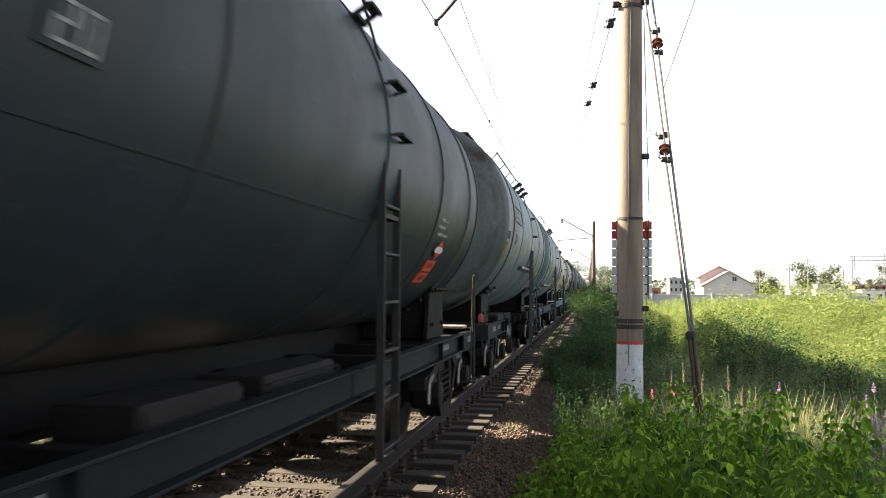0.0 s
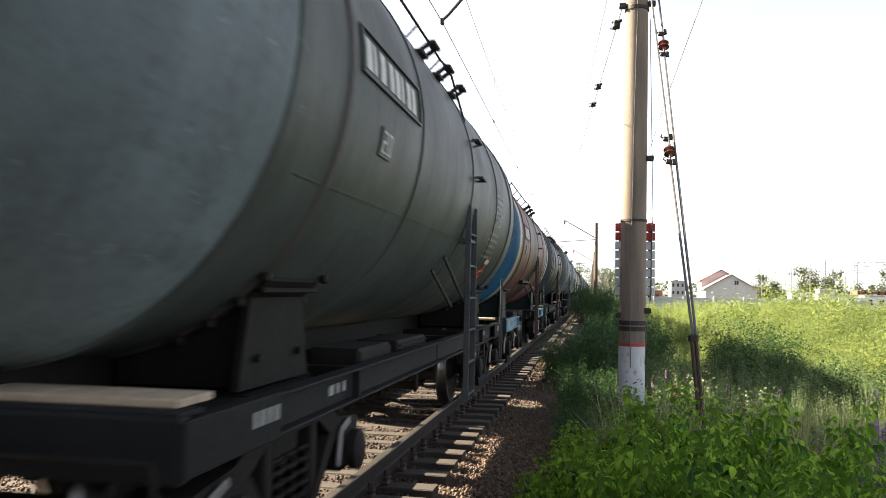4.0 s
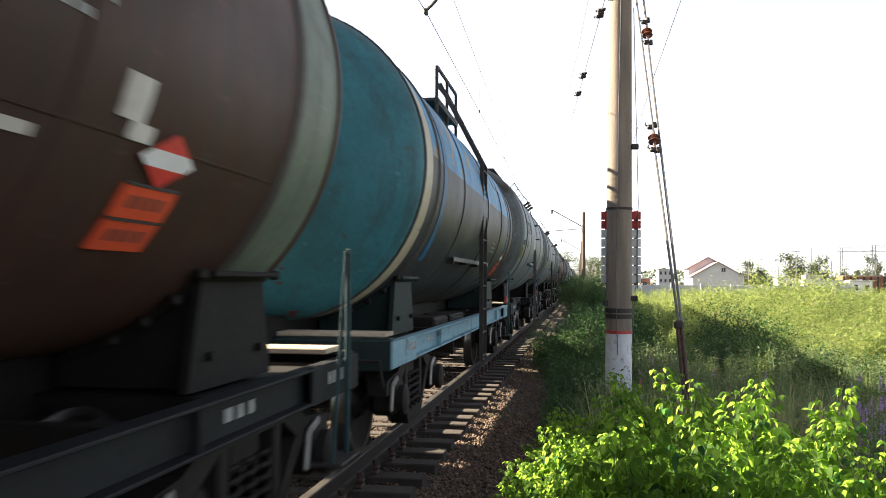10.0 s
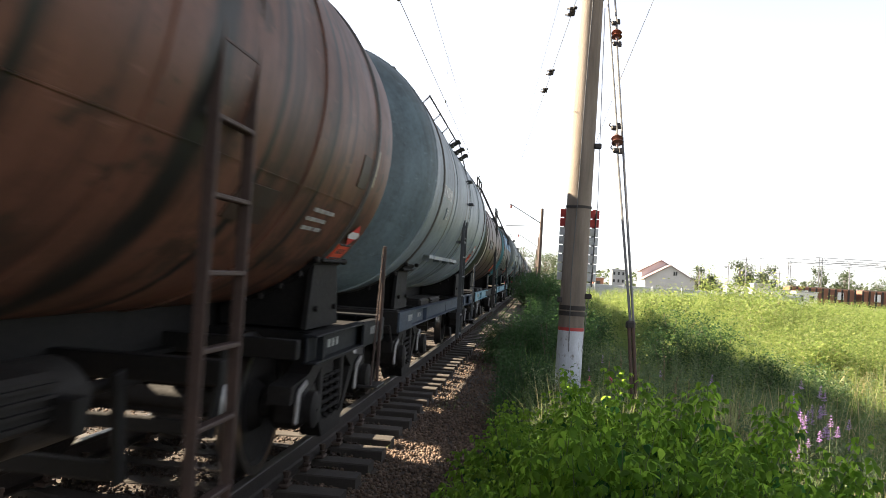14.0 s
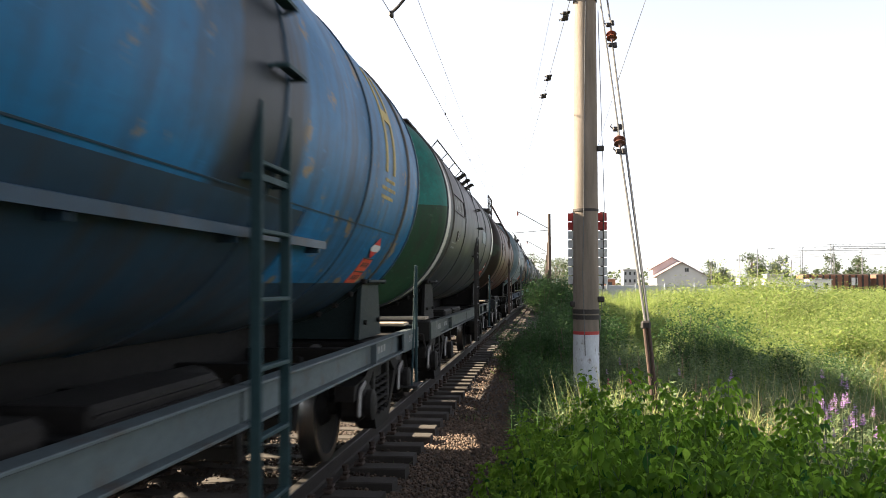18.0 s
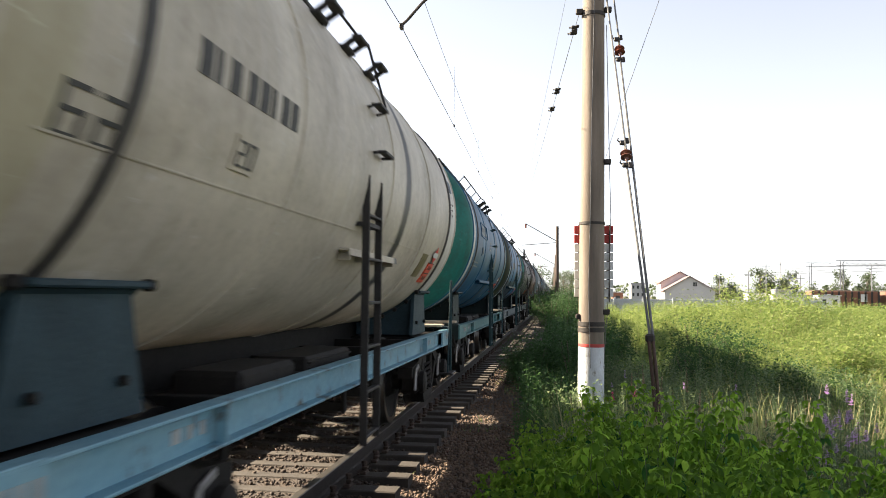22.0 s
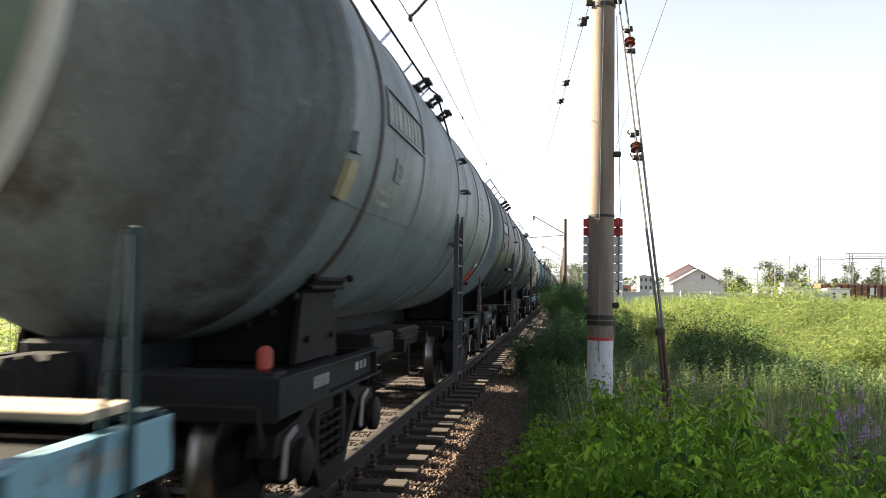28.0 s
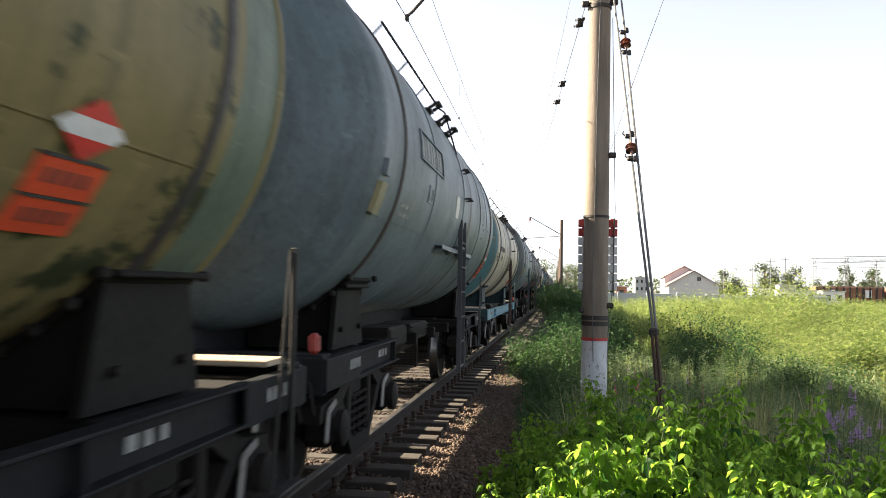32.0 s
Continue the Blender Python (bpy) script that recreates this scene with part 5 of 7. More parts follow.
track = tagged(new("railway_track"), "steel rails on weathered concrete sleepers in brown ballast", "railway track", kind="structure")
HEAD = 0.0375
for s in (-1, 1):
    x = TRACK_X + s * (0.76 + HEAD)
    g = Geo()
    out = [(-0.075, -0.18), (0.075, -0.18), (0.075, -0.168), (0.02, -0.15), (0.010, -0.13), (0.010, -0.05), (HEAD, -0.035), (HEAD, -0.006), (HEAD - 0.008, 0.0), (-HEAD + 0.008, 0.0), (-HEAD, -0.006), (-HEAD, -0.035), (-0.010, -0.05), (-0.010, -0.13), (-0.02, -0.15), (-0.075, -0.168)]
    vv = [(x + a, y, z) for y in (-60.0, 420.0) for a, z in out]
    m = len(out)
    for i in range(m):
        j = (i + 1) % m
        g.add([vv[i], vv[j], vv[m + j], vv[m + i]], [(0, 1, 2, 3)], 1 if i == 8 or i in (7, 9) else 0)
    part("rail", g, [M["rail"], M["rail_top"]], track, "rusty rail with polished head")
slp = Geo()
slp.v, slp.f = [], []
sec = [(-1.35, 0.145, 0.0), (-0.9, 0.14, 0.0), (-0.45, 0.115, -0.04), (0.45, 0.115, -0.04), (0.9, 0.14, 0.0), (1.35, 0.145, 0.0)]
vs = []
for x, hw, dz in sec:
    vs += [(x, -hw, -0.42), (x, -hw * 0.82, -0.205 + dz), (x, -hw * 0.74, -0.195 + dz), (x, hw * 0.74, -0.195 + dz), (x, hw * 0.82, -0.205 + dz), (x, hw, -0.42)]
fs = []
for i in range(len(sec) - 1):
    for k in range(5):
        fs.append((i * 6 + k, (i + 1) * 6 + k, (i + 1) * 6 + k + 1, i * 6 + k + 1))
fs += [(0, 1, 2, 3, 4, 5), tuple(range(30, 36))[::-1]]
slp.add(vs, fs)
sleeper_mesh = slp.mesh("sleeper", [M["sleeper"]])
fast = Geo()
for s in (-1, 1):
    fast.box((s * 0.095, 0, -0.178), (0.10, 0.13, 0.03), 0, 0.008)
    fast.lathe([(0.022, -0.17), (0.022, -0.10), (0.03, -0.098), (0.03, -0.075), (0.005, -0.07)], "z", 8, centre=(s * 0.115, 0, 0))
    fast.box((s * 0.125, 0, -0.135), (0.05, 0.09, 0.022), 0, 0.006)
fast.box((0, 0, -0.186), (0.17, 0.17, 0.012))
fast_mesh = fast.mesh("rail_fastening", [M["clip"]])
PITCH = 0.5435
first = 7.34 - 16 * PITCH
rng = random.Random(11)
for i in range(215):
    y = first + i * PITCH
    sl = part("sleeper", sleeper_mesh, M["sleeper"], track, at=pose(TRACK_X + rng.uniform(-0.012, 0.012), y + rng.uniform(-0.012, 0.012), rng.uniform(-0.004, 0.004), 0, 0, rng.uniform(-0.6, 0.6)))
    if i < 70:
        for s in (-1, 1):
            part("rail_fastening", fast_mesh, M["clip"], sl, at=pose(s * (0.76 + HEAD), 0, 0))
far_sl = Geo()
for i in range(215, 560):
    far_sl.box((TRACK_X, first + i * PITCH, -0.29), (2.7, 0.25, 0.19))
tagged(part("sleepers_far", far_sl, M["sleeper"], track), "far concrete sleepers", kind="stuff")


def stones(name, areas, seed, label, mat):
    rs = np.random.RandomState(seed)
    base = np.array([(-1, -1, -1), (1, -1, -1), (1, 1, -1), (-1, 1, -1), (-1, -1, 1), (1, -1, 1), (1, 1, 1), (-1, 1, 1)], float) * 0.58
    quad = np.array([(0, 3, 2, 1), (4, 5, 6, 7), (0, 1, 5, 4), (1, 2, 6, 5), (2, 3, 7, 6), (3, 0, 4, 7)])
    V, F, n = [], [], 0
    for x0, x1, y0, y1, count, zf in areas:
        xs, ys = rs.uniform(x0, x1, count), y0 + (y1 - y0) * rs.uniform(0, 1, count) ** 1.35
        for x, y in zip(xs, ys):
            if abs(x - TRACK_X) < 1.38 and abs((y - first + PITCH / 2) % PITCH - PITCH / 2) < 0.13 and rs.uniform() < 0.93:
                continue
            r = rs.uniform(0.011, 0.026)
            p = base * rs.uniform(0.6, 1.0, (8, 3)) * r * rs.uniform(0.85, 1.25, 3)
            a = rs.uniform(0, 6.28)
            b = rs.uniform(-0.8, 0.8)
            c, s, cb, sb = math.cos(a), math.sin(a), math.cos(b), math.sin(b)
            p = p @ np.array([[1, 0, 0], [0, cb, -sb], [0, sb, cb]]) @ np.array([[c, -s, 0], [s, c, 0], [0, 0, 1]])
            V.append(p + (x, y, zf(x) + r * rs.uniform(0.1, 0.7)))
            F.append(quad + n)
            n += 8
    ob = new(name, from_arrays(name, np.concatenate(V), np.concatenate(F), mat))
    return tagged(ob, label, "ballast", kind="stuff")


def shoulder(x):
    d = abs(x - TRACK_X)
    return float(np.interp(d, (1.0, 1.4, 1.9, 2.5, 2.95), (-0.265, -0.295, -0.325, -0.39, -0.50)))


stones("ballast_stones", [(-1.62, 0.1, 4.5, 11, 15000, shoulder), (-1.5, 0.1, 11, 26, 7000, shoulder), (-6.4, -3.95, 4.5, 16, 5500, lambda x: float(np.interp(-x + TRACK_X, (1.3, 2.3, 3.4, 4.1), (-0.235, -0.255, -0.45, -0.62))))], 3, "brown crushed stone lying beside the sleepers", M["ballast_stone"])
stones("oily_ballast_stones", [(-3.95, -1.62, 3.6, 18, 15000, lambda x: -0.25)], 4, "shade-darkened crushed stone between the rails", M["ballast_shaded"])


# ---------------------------------------------------------------- plants
def spin(rs, tilt):
    a, b, c = rs.uniform(0, 6.283), rs.uniform(-tilt, tilt), rs.uniform(-tilt, tilt)
    return np.array(Euler((b, c, a)).to_matrix())


def leaf_arrays(length, width, fold=0.25, droop=0.3, fine=True):
    """A pointed leaf with a midrib fold: outline points and small triangles, along +y."""
    ys = [0.0, 0.22, 0.5, 0.78, 1.0] if fine else [0.0, 0.33, 0.68, 1.0]
    ws = [0.0, 0.42, 0.5, 0.30, 0.0] if fine else [0.0, 0.5, 0.36, 0.0]
    v, f, last = [], [], len(ys) - 2
    for y, w in zip(ys, ws):
        z = -droop * length * y * y
        v.append((0, y * length, z))
        v.append((-w * width, y * length, z + fold * w * width))
        v.append((w * width, y * length, z + fold * w * width))
    for i in range(last + 1):
        a, b = 3 * i, 3 * i + 3
        if i == 0:
            f += [(a, b, b + 1), (a, b + 2, b)]
        elif i == last:
            f += [(a, b, a + 1), (a, a + 2, b)]
        else:
            f += [(a, b, b + 1), (a, b + 1, a + 1), (a, a + 2, b + 2), (a, b + 2, b)]
    return np.array(v), np.array(f)


def chip(length, width, fold, droop):
    """A small folded leaf of two facets, along +y."""
    v = np.array([(0, 0, 0), (-0.5 * width, 0.45 * length, fold * width - 0.2 * droop * length), (0.5 * width, 0.45 * length, fold * width - 0.2 * droop * length), (0, length, -droop * length)])
    return v, np.array([(0, 1, 3), (0, 3, 2)])


class Mass:
    """Many small pieces in one mesh."""

    def __init__(self):
        self.v, self.f, self.n = [], [], 0

    def put(self, verts, faces, m=None, at=(0, 0, 0)):
        p = verts if m is None else verts @ m.T
        self.v.append(p + np.asarray(at))
        self.f.append(faces + self.n)
        self.n += len(verts)

    def mesh(self, name, mat):
        return from_arrays(name, np.concatenate(self.v), np.concatenate(self.f), mat)

    def arrays(self):
        return np.concatenate(self.v), np.concatenate(self.f)


def blade(length, width, bend, lean):
    ts = (0, 0.45, 0.8, 1.0)
    ws = (1.0, 0.85, 0.5, 0.0)
    v = []
    for t, w in zip(ts, ws):
        out, up = (lean * t + bend * t * t) * length, length * t * (1 - 0.35 * abs(bend) * t)
        v += [(-w * width / 2, out, up), (w * width / 2, out, up)]
    return np.array(v[:-1]), np.array([(0, 1, 3), (0, 3, 2), (2, 3, 5), (2, 5, 4), (4, 5, 6)])


def compound(rs, size, count=3):
    """A leaf of three or five leaflets on a stalk, along +y."""
    m = Mass()
    angles = (0, 62, -62) if count == 3 else (0, 50, -50, 66, -66)
    for i, a in enumerate(angles):
        k = size * (1.0 if i == 0 else 0.85) * rs.uniform(0.85, 1.12)
        v, f = leaf_arrays(k, k * 0.66, rs.uniform(0.1, 0.45), rs.uniform(0.25, 0.8), True)
        r = np.array(Euler((0, 0, radians(a + rs.uniform(-10, 10)))).to_matrix() @ Euler((rs.uniform(-0.75, -0.1), rs.uniform(-0.3, 0.3), 0)).to_matrix())
        m.put(v, f, r, (0, size * (1.15, 0.95, 0.95, 0.45, 0.45)[i], -0.12 * size))
    return m


def shrub_template(seed, height, stems, spread):
    """A thicket of canes with drooping three-part leaves, paler at the tips."""
    rs = np.random.RandomState(seed)
    stem, green, young = Geo(), Mass(), Mass()
    for i in range(stems):
        a = rs.uniform(0, 6.283)
        r0, r1 = rs.uniform(0, 0.25) * spread, rs.uniform(0.25, 1.0) * spread
        h = height * rs.uniform(0.72, 1.08)
        pts = []
        for t in (0, 0.3, 0.6, 0.85, 1.0):
            q = r0 + (r1 - r0) * t ** 1.4
            pts.append(np.array((q * math.cos(a) + 0.03 * rs.randn() * t, q * math.sin(a) + 0.03 * rs.randn() * t, h * t)))
        stem.tube(pts, [0.005, 0.004, 0.0035, 0.0025, 0.0018], 5, caps=False)
        leaves = rs.randint(24, 30)
        for j in range(leaves):
            t = 0.14 + 0.86 * (j / (leaves - 1)) ** 0.75
            seg = min(int(t * 4), 3)
            lo, hi = (0, 0.3, 0.6, 0.85)[seg], (0.3, 0.6, 0.85, 1.0)[seg]
            t2 = min(max(t, lo), hi)
            p = pts[seg] + (pts[seg + 1] - pts[seg]) * (t2 - lo) / (hi - lo)
            size = 0.074 * (1.15 - 0.3 * t) * rs.uniform(0.85, 1.2)
            top = t > 0.93
            n_here = 3 if top else 1
            for q in range(n_here):
                m = compound(rs, size * (0.8 if top else 1.0), 3)
                v, f = m.arrays()
                yaw = j * 2.4 + q * 2.1 + rs.uniform(-0.4, 0.4)
                pitch = rs.uniform(-0.2, 0.5) if top else rs.uniform(-0.55, 0.15)
                r = np.array((Euler((0, 0, yaw)).to_matrix() @ Euler((pitch, rs.uniform(-0.3, 0.3), 0)).to_matrix()))
                (young if t > 0.80 else green).put(v, f, r, p)
    shrub = new("shrub")
    tagged(part("cane", stem, M["stem"], shrub), kind="stuff")
    tagged(part("leafage", green.mesh("leafage", M["leaf_bush"]), M["leaf_bush"], shrub), kind="stuff")
    tagged(part("young_leafage", young.mesh("young_leafage", M["leaf_tip"]), M["leaf_tip"], shrub, "pale young leaves at the shoot tips"), kind="stuff")
    return shrub


def spread_copies(templates, spots, label, category, group, rng):
    """Stands copies of templates on the ground at (x, y, scale)."""
    used_up = []
    for i, (x, y, s) in enumerate(spots):
        t = templates[i % len(templates)]
        m = pose(x, y, ground_z(x, y) - 0.02, rng.uniform(-4, 4), rng.uniform(-4, 4), rng.uniform(0, 360)) @ Matrix.Diagonal((s, s, s * rng.uniform(0.92, 1.08), 1))
        if t not in used_up:
            used_up.append(t)
            ob = t
        else:
            ob = copy_thing(t, m)
        ob.matrix_basis = m
        tagged(ob, label, category, group)


rng = random.Random(21)
thicket = [shrub_template(101, 1.34, 15, 0.40), shrub_template(102, 1.24, 17, 0.46), shrub_template(103, 1.42, 14, 0.38), shrub_template(104, 1.18, 16, 0.48)]
spots = []
for y, lo, hi in ((3.35, 0.1, 1.0), (3.75, -0.04, 1.2), (4.15, -0.1, 1.4), (4.6, -0.14, 1.55), (5.05, -0.18, 1.6), (5.5, -0.2, 1.6), (6.0, -0.22, 1.6), (6.5, -0.2, 1.4), (7.0, 0.0, 1.2)):
    x = lo
    while x < hi:
        spots.append((x + rng.uniform(-0.1, 0.1), y + rng.uniform(-0.2, 0.2), rng.uniform(0.9, 1.1) * (0.85 if x < lo + 0.3 else 1.0) * ((0.60 if y < 5.3 else 0.50) - ground_z(x, y)) / 1.3))
        x += rng.uniform(0.25, 0.36)
spread_copies(thicket, spots, "bright green raspberry-like shrub growing beside the ballast", "shrub", "shrubs beside the track", rng)


def grass_mass(name, areas, seed, mat, label, length=(0.25, 0.6), width=0.008, per=6, category="grass"):
    rs = np.random.RandomState(seed)
    m = Mass()
    kinds = [blade(1.0, 1.0, b, l) for b, l in ((0.25, 0.05), (0.5, 0.1), (0.1, 0.12), (0.75, 0.08))]
    for x0, x1, y0, y1, count in areas:
        for _ in range(count):
            x, y = rs.uniform(x0, x1), rs.uniform(y0, y1)
            z = ground_z(x, y)
            for _ in range(per):
                v, f = kinds[rs.randint(4)]
                ln = rs.uniform(*length)
                w = width * rs.uniform(0.7, 1.4) * (1 + 0.03 * y)
                a = rs.uniform(0, 6.283)
                c, s = math.cos(a), math.sin(a)
                p = v * (w, ln, ln)
                m.put(p @ np.array([[c, s, 0], [-s, c, 0], [0, 0, 1]]), f, None, (x + rs.uniform(-0.07, 0.07), y + rs.uniform(-0.07, 0.07), z - 0.01))
    return tagged(new(name, m.mesh(name, mat)), label, category, kind="stuff")


grass_mass("grass", [(0.1, 1.6, 6.8, 10, 200), (-0.1, 1.6, 10, 16, 240), (0.6, 5.5, -3, 4.5, 500), (1.6, 5.5, 4.5, 10, 1300), (1.5, 7, 10, 16, 1100), (0.4, 8, 16, 30, 1100)], 31, M["grass"], "long green grass beside the line", (0.3, 0.85))
grass_mass("meadow_grass", [(0.15, 1.2, 7.5, 9.6, 150), (0.9, 2.6, 8.2, 11.0, 200)], 36, M["meadow"], "tall flowering meadow grass behind the shrubs", (0.75, 1.2), 0.009, 4)
grass_mass("track_weeds", [(-3.2, -2.0, 6, 30, 40), (-1.2, -0.4, 8, 30, 40), (-1.6, -1.45, 6, 20, 12)], 32, M["grass"], "small weeds between the sleepers", (0.08, 0.2), per=5)
grass_mass("dry_grass", [(0.2, 2.4, 7.6, 9.6, 80), (2.2, 5.0, 5, 12, 260), (5.2, 14, 12, 24, 1500)], 33, M["dry_grass"], "dry straw-coloured grass stalks", (0.7, 1.25), 0.008, 3)
grass_mass("far_bank_grass", [(-14, -6.8, 4, 30, 900)], 34, M["grass"], "tall sunlit grass beyond the train", (0.4, 1.0), 0.012)


def weed_arrays(rs, height, leaf, count, droop=0.5, wide=0.34):
    """An upright herb: a stalk of leaves that stand off all round."""
    m = Mass()
    v, f = blade(height, 0.012, 0.05, 0.03)
    m.put(v, f)
    v, f = blade(height, 0.012, 0.05, 0.03)
    m.put(v[:, [1, 0, 2]], f)
    for j in range(count):
        t = 0.15 + 0.85 * j / count
        k = leaf * (1.15 - 0.6 * t) * rs.uniform(0.8, 1.25)
        v, f = chip(k, k * wide, 0.2, rs.uniform(0.1, droop))
        r = np.array(Euler((0, 0, j * 2.4 + rs.uniform(-0.3, 0.3))).to_matrix() @ Euler((rs.uniform(0.0, 0.95), rs.uniform(-0.5, 0.5), 0)).to_matrix())
        away = 0.09 * (1.0 - 0.7 * t) * rs.uniform(0.0, 1.0)
        m.put(v, f, r, (-away * math.sin(j * 2.4), away * math.cos(j * 2.4) + 0.04 * t * height, height * t))
    return m.arrays()


def herb_mass(name, areas, seed, mat, label, height=(0.9, 1.5), leaf=0.12, count=20, category="wild plants", wide_leaf=0.34):
    rs = np.random.RandomState(seed)
    kinds = [weed_arrays(rs, 1.0, leaf, count, 0.5, wide_leaf) for _ in range(5)]
    m = Mass()
    for x0, x1, y0, y1, n, (h0, h1), wide in areas:
        for _ in range(n):
            x, y = rs.uniform(x0, x1), y0 + (y1 - y0) * rs.uniform() ** 1.3
            patch = 0.80 + 0.36 * (0.5 + 0.5 * noise.noise(Vector((x * 0.22, y * 0.16, 7)))) + 0.34 * noise.noise(Vector((x * 0.95, y * 0.8, 2)))
            if x > 3 and noise.noise(Vector((x * 0.8, y * 0.55, 3.3))) < -0.30:
                continue
            h = rs.uniform(h0, h1) * patch
            v, f = kinds[rs.randint(5)]
            a = rs.uniform(0, 6.283)
            c, s = math.cos(a), math.sin(a)
            p = v * (h * wide, h * wide, h)
            m.put(p @ np.array([[c, s, 0], [-s, c, 0], [0, 0, 1]]), f, None, (x, y, ground_z(x, y) - 0.02))
    return tagged(new(name, m.mesh(name, mat)), label, category, kind="stuff")


herb_mass("willow_scrub", [(6.0, 16, 17, 30, 1700, (0.9, 1.35), 1.0), (6, 26, 30, 48, 2300, (1.25, 1.75), 1.25), (5, 46, 48, 88, 2500, (1.2, 1.85), 1.9), (1.5, 6, 34, 88, 800, (0.8, 1.3), 1.5), (9, 18, 12, 19, 900, (0.7, 1.2), 1.0), (3.0, 7.5, 17, 36, 2600, (0.9, 1.25), 0.85)], 41, M["field_leaf"], "sunlit yellow-green willow scrub and tall weeds", leaf=0.085, count=46, wide_leaf=0.42)
herb_mass("willow_shoots", [(4.8, 10, 19, 30, 650, (1.15, 1.7), 0.55), (5.2, 18, 28, 44, 900, (1.4, 2.0), 0.6)], 47, M["field_leaf"], "upright willow shoots in full sun", leaf=0.10, count=40, wide_leaf=0.36)
herb_mass("mugwort", [(0.0, 2.4, 7.4, 11, 420, (0.55, 0.95), 0.8), (0.9, 4.6, 9, 17, 1000, (0.55, 1.05), 0.9), (2.2, 4.5, 5, 9, 380, (0.5, 0.9), 0.8), (4.6, 8, 12, 22, 500, (0.5, 0.95), 1.0)], 45, M["mugwort"], "grey-green mugwort among the grass", leaf=0.075, count=44)
herb_mass("field_weeds", [(3.2, 9, 9, 20, 900, (0.5, 0.95), 1.0), (1.2, 6, 14, 32, 900, (0.5, 0.9), 1.2)], 42, M["field_leaf"], "low green weeds in the field", leaf=0.08, count=34)
herb_mass("trackside_weeds", [(-0.45, 0.35, 9.5, 14, 120, (0.55, 0.95), 1.1), (0.9, 2.6, 8.3, 14, 160, (0.5, 0.9), 1.0), (-0.3, 1.3, 26, 70, 220, (0.8, 1.3), 1.8)], 43, M["dark_leaf"], "dark green weeds beside the ballast", leaf=0.09, count=36)
herb_mass("far_bank_scrub", [(-16, -7.5, 3, 34, 650, (1.0, 1.9), 1.4)], 44, M["field_leaf"], "sunlit scrub beyond the train", count=18)


def bush_template(seed, height, width, leaf, count, mat, name="bush"):
    """A rounded, uneven bush of small leaves on forked limbs."""
    rs = np.random.RandomState(seed)
    limb, m = Geo(), Mass()
    tips = []
    for i in range(9):
        a = rs.uniform(0, 6.283)
        r = rs.uniform(0.2, 1.0) * width / 2
        h = height * rs.uniform(0.55, 1.0)
        mid = np.array((0.4 * r * math.cos(a), 0.4 * r * math.sin(a), 0.55 * h))
        tip = np.array((r * math.cos(a), r * math.sin(a), h))
        limb.tube([(0, 0, 0), mid, tip], [0.018, 0.012, 0.005], 5, caps=False)
        tips += [mid, tip, (mid + tip) / 2]
    for _ in range(int(count * 1.6)):
        c = tips[rs.randint(len(tips))]
        p = c + rs.randn(3) * (0.15 * width, 0.15 * width, 0.13 * height)
        p[2] = max(0.08, p[2])
        k = leaf * rs.uniform(0.7, 1.3)
        v, f = chip(k, k * 0.55, 0.2, rs.uniform(0.1, 0.5))
        m.put(v, f, spin(rs, 0.9), p)
    ob = new(name)
    tagged(part("branch", limb, M["bark"], ob), kind="stuff")
    part("foliage", m.mesh("foliage", mat), mat, ob)
    return ob


rng = random.Random(5)
bushes = [bush_template(61, 1.35, 1.2, 0.055, 1700, M["dark_leaf"]), bush_template(62, 1.2, 1.4, 0.05, 1800, M["dark_leaf"])]
spread_copies(bushes, [(-0.75, 17.4, 0.62), (-0.5, 18.2, 0.8), (-0.1, 17.6, 0.9), (-0.2, 47, 1.5), (0.7, 48, 1.6), (1.5, 50, 1.65), (-0.6, 52, 1.5), (0.3, 53, 1.7), (1.6, 55, 1.7), (-0.4, 58, 1.6), (0.9, 60, 1.7), (0.35, 16.5, 1.0), (0.95, 17.3, 1.1), (0.1, 18.4, 0.95), (0.8, 19.6, 1.1), (0.5, 21.0, 0.8), (1.4, 22.0, 1.0), (1.3, 24, 0.9), (1.6, 26.5, 1.0), (-0.4, 19.2, 0.8), (-0.3, 16.6, 0.7), (-0.05, 12.9, 0.62), (-0.2, 14.3, 0.6), (2.7, 17.3, 0.95), (3.3, 16.9, 0.95), (3.1, 18.4, 1.05), (3.8, 17.6, 0.85), (3.45, 14.6, 0.78), (4.0, 14.9, 0.82), (4.5, 14.3, 0.7), (4.9, 15.2, 0.75), (3.4, 21.5, 1.25), (4.4, 20, 1.1)], "dark green leafy bush beside the track", "bush", "bushes beside the track", rng)
tall = [bush_template(63, 2.1, 1.8, 0.08, 1900, M["field_leaf"], "willow_bush"), bush_template(64, 1.8, 2.2, 0.08, 2100, M["field_leaf"], "willow_bush")]
field_spots = [(8.0, 34, 1.18), (8.7, 35, 1.22), (7.5, 35.5, 1.1), (5.0, 29, 0.8), (5.9, 30, 0.9), (4.6, 31.5, 0.95), (6.6, 28, 0.95), (5.4, 33, 1.05), (7.6, 29, 1.0), (8.8, 31, 1.15), (6.6, 33, 0.95), (10.2, 28, 0.9), (9.8, 34, 1.15), (12, 38, 1.0), (14.5, 33, 0.95), (15, 44, 1.1), (20, 46, 1.05), (7.2, 24, 0.8), (5.6, 23, 0.75), (8.4, 21.5, 0.75), (18, 40, 0.95), (26, 55, 1.1), (3.9, 26, 0.7)]
for i in range(95):
    y = 16 + 46 * rng.random() ** 1.2
    x = 4.5 + 0.18 * (y - 18) + rng.random() * (0.42 * y)
    field_spots.append((x, y, rng.uniform(0.5, 0.82)))
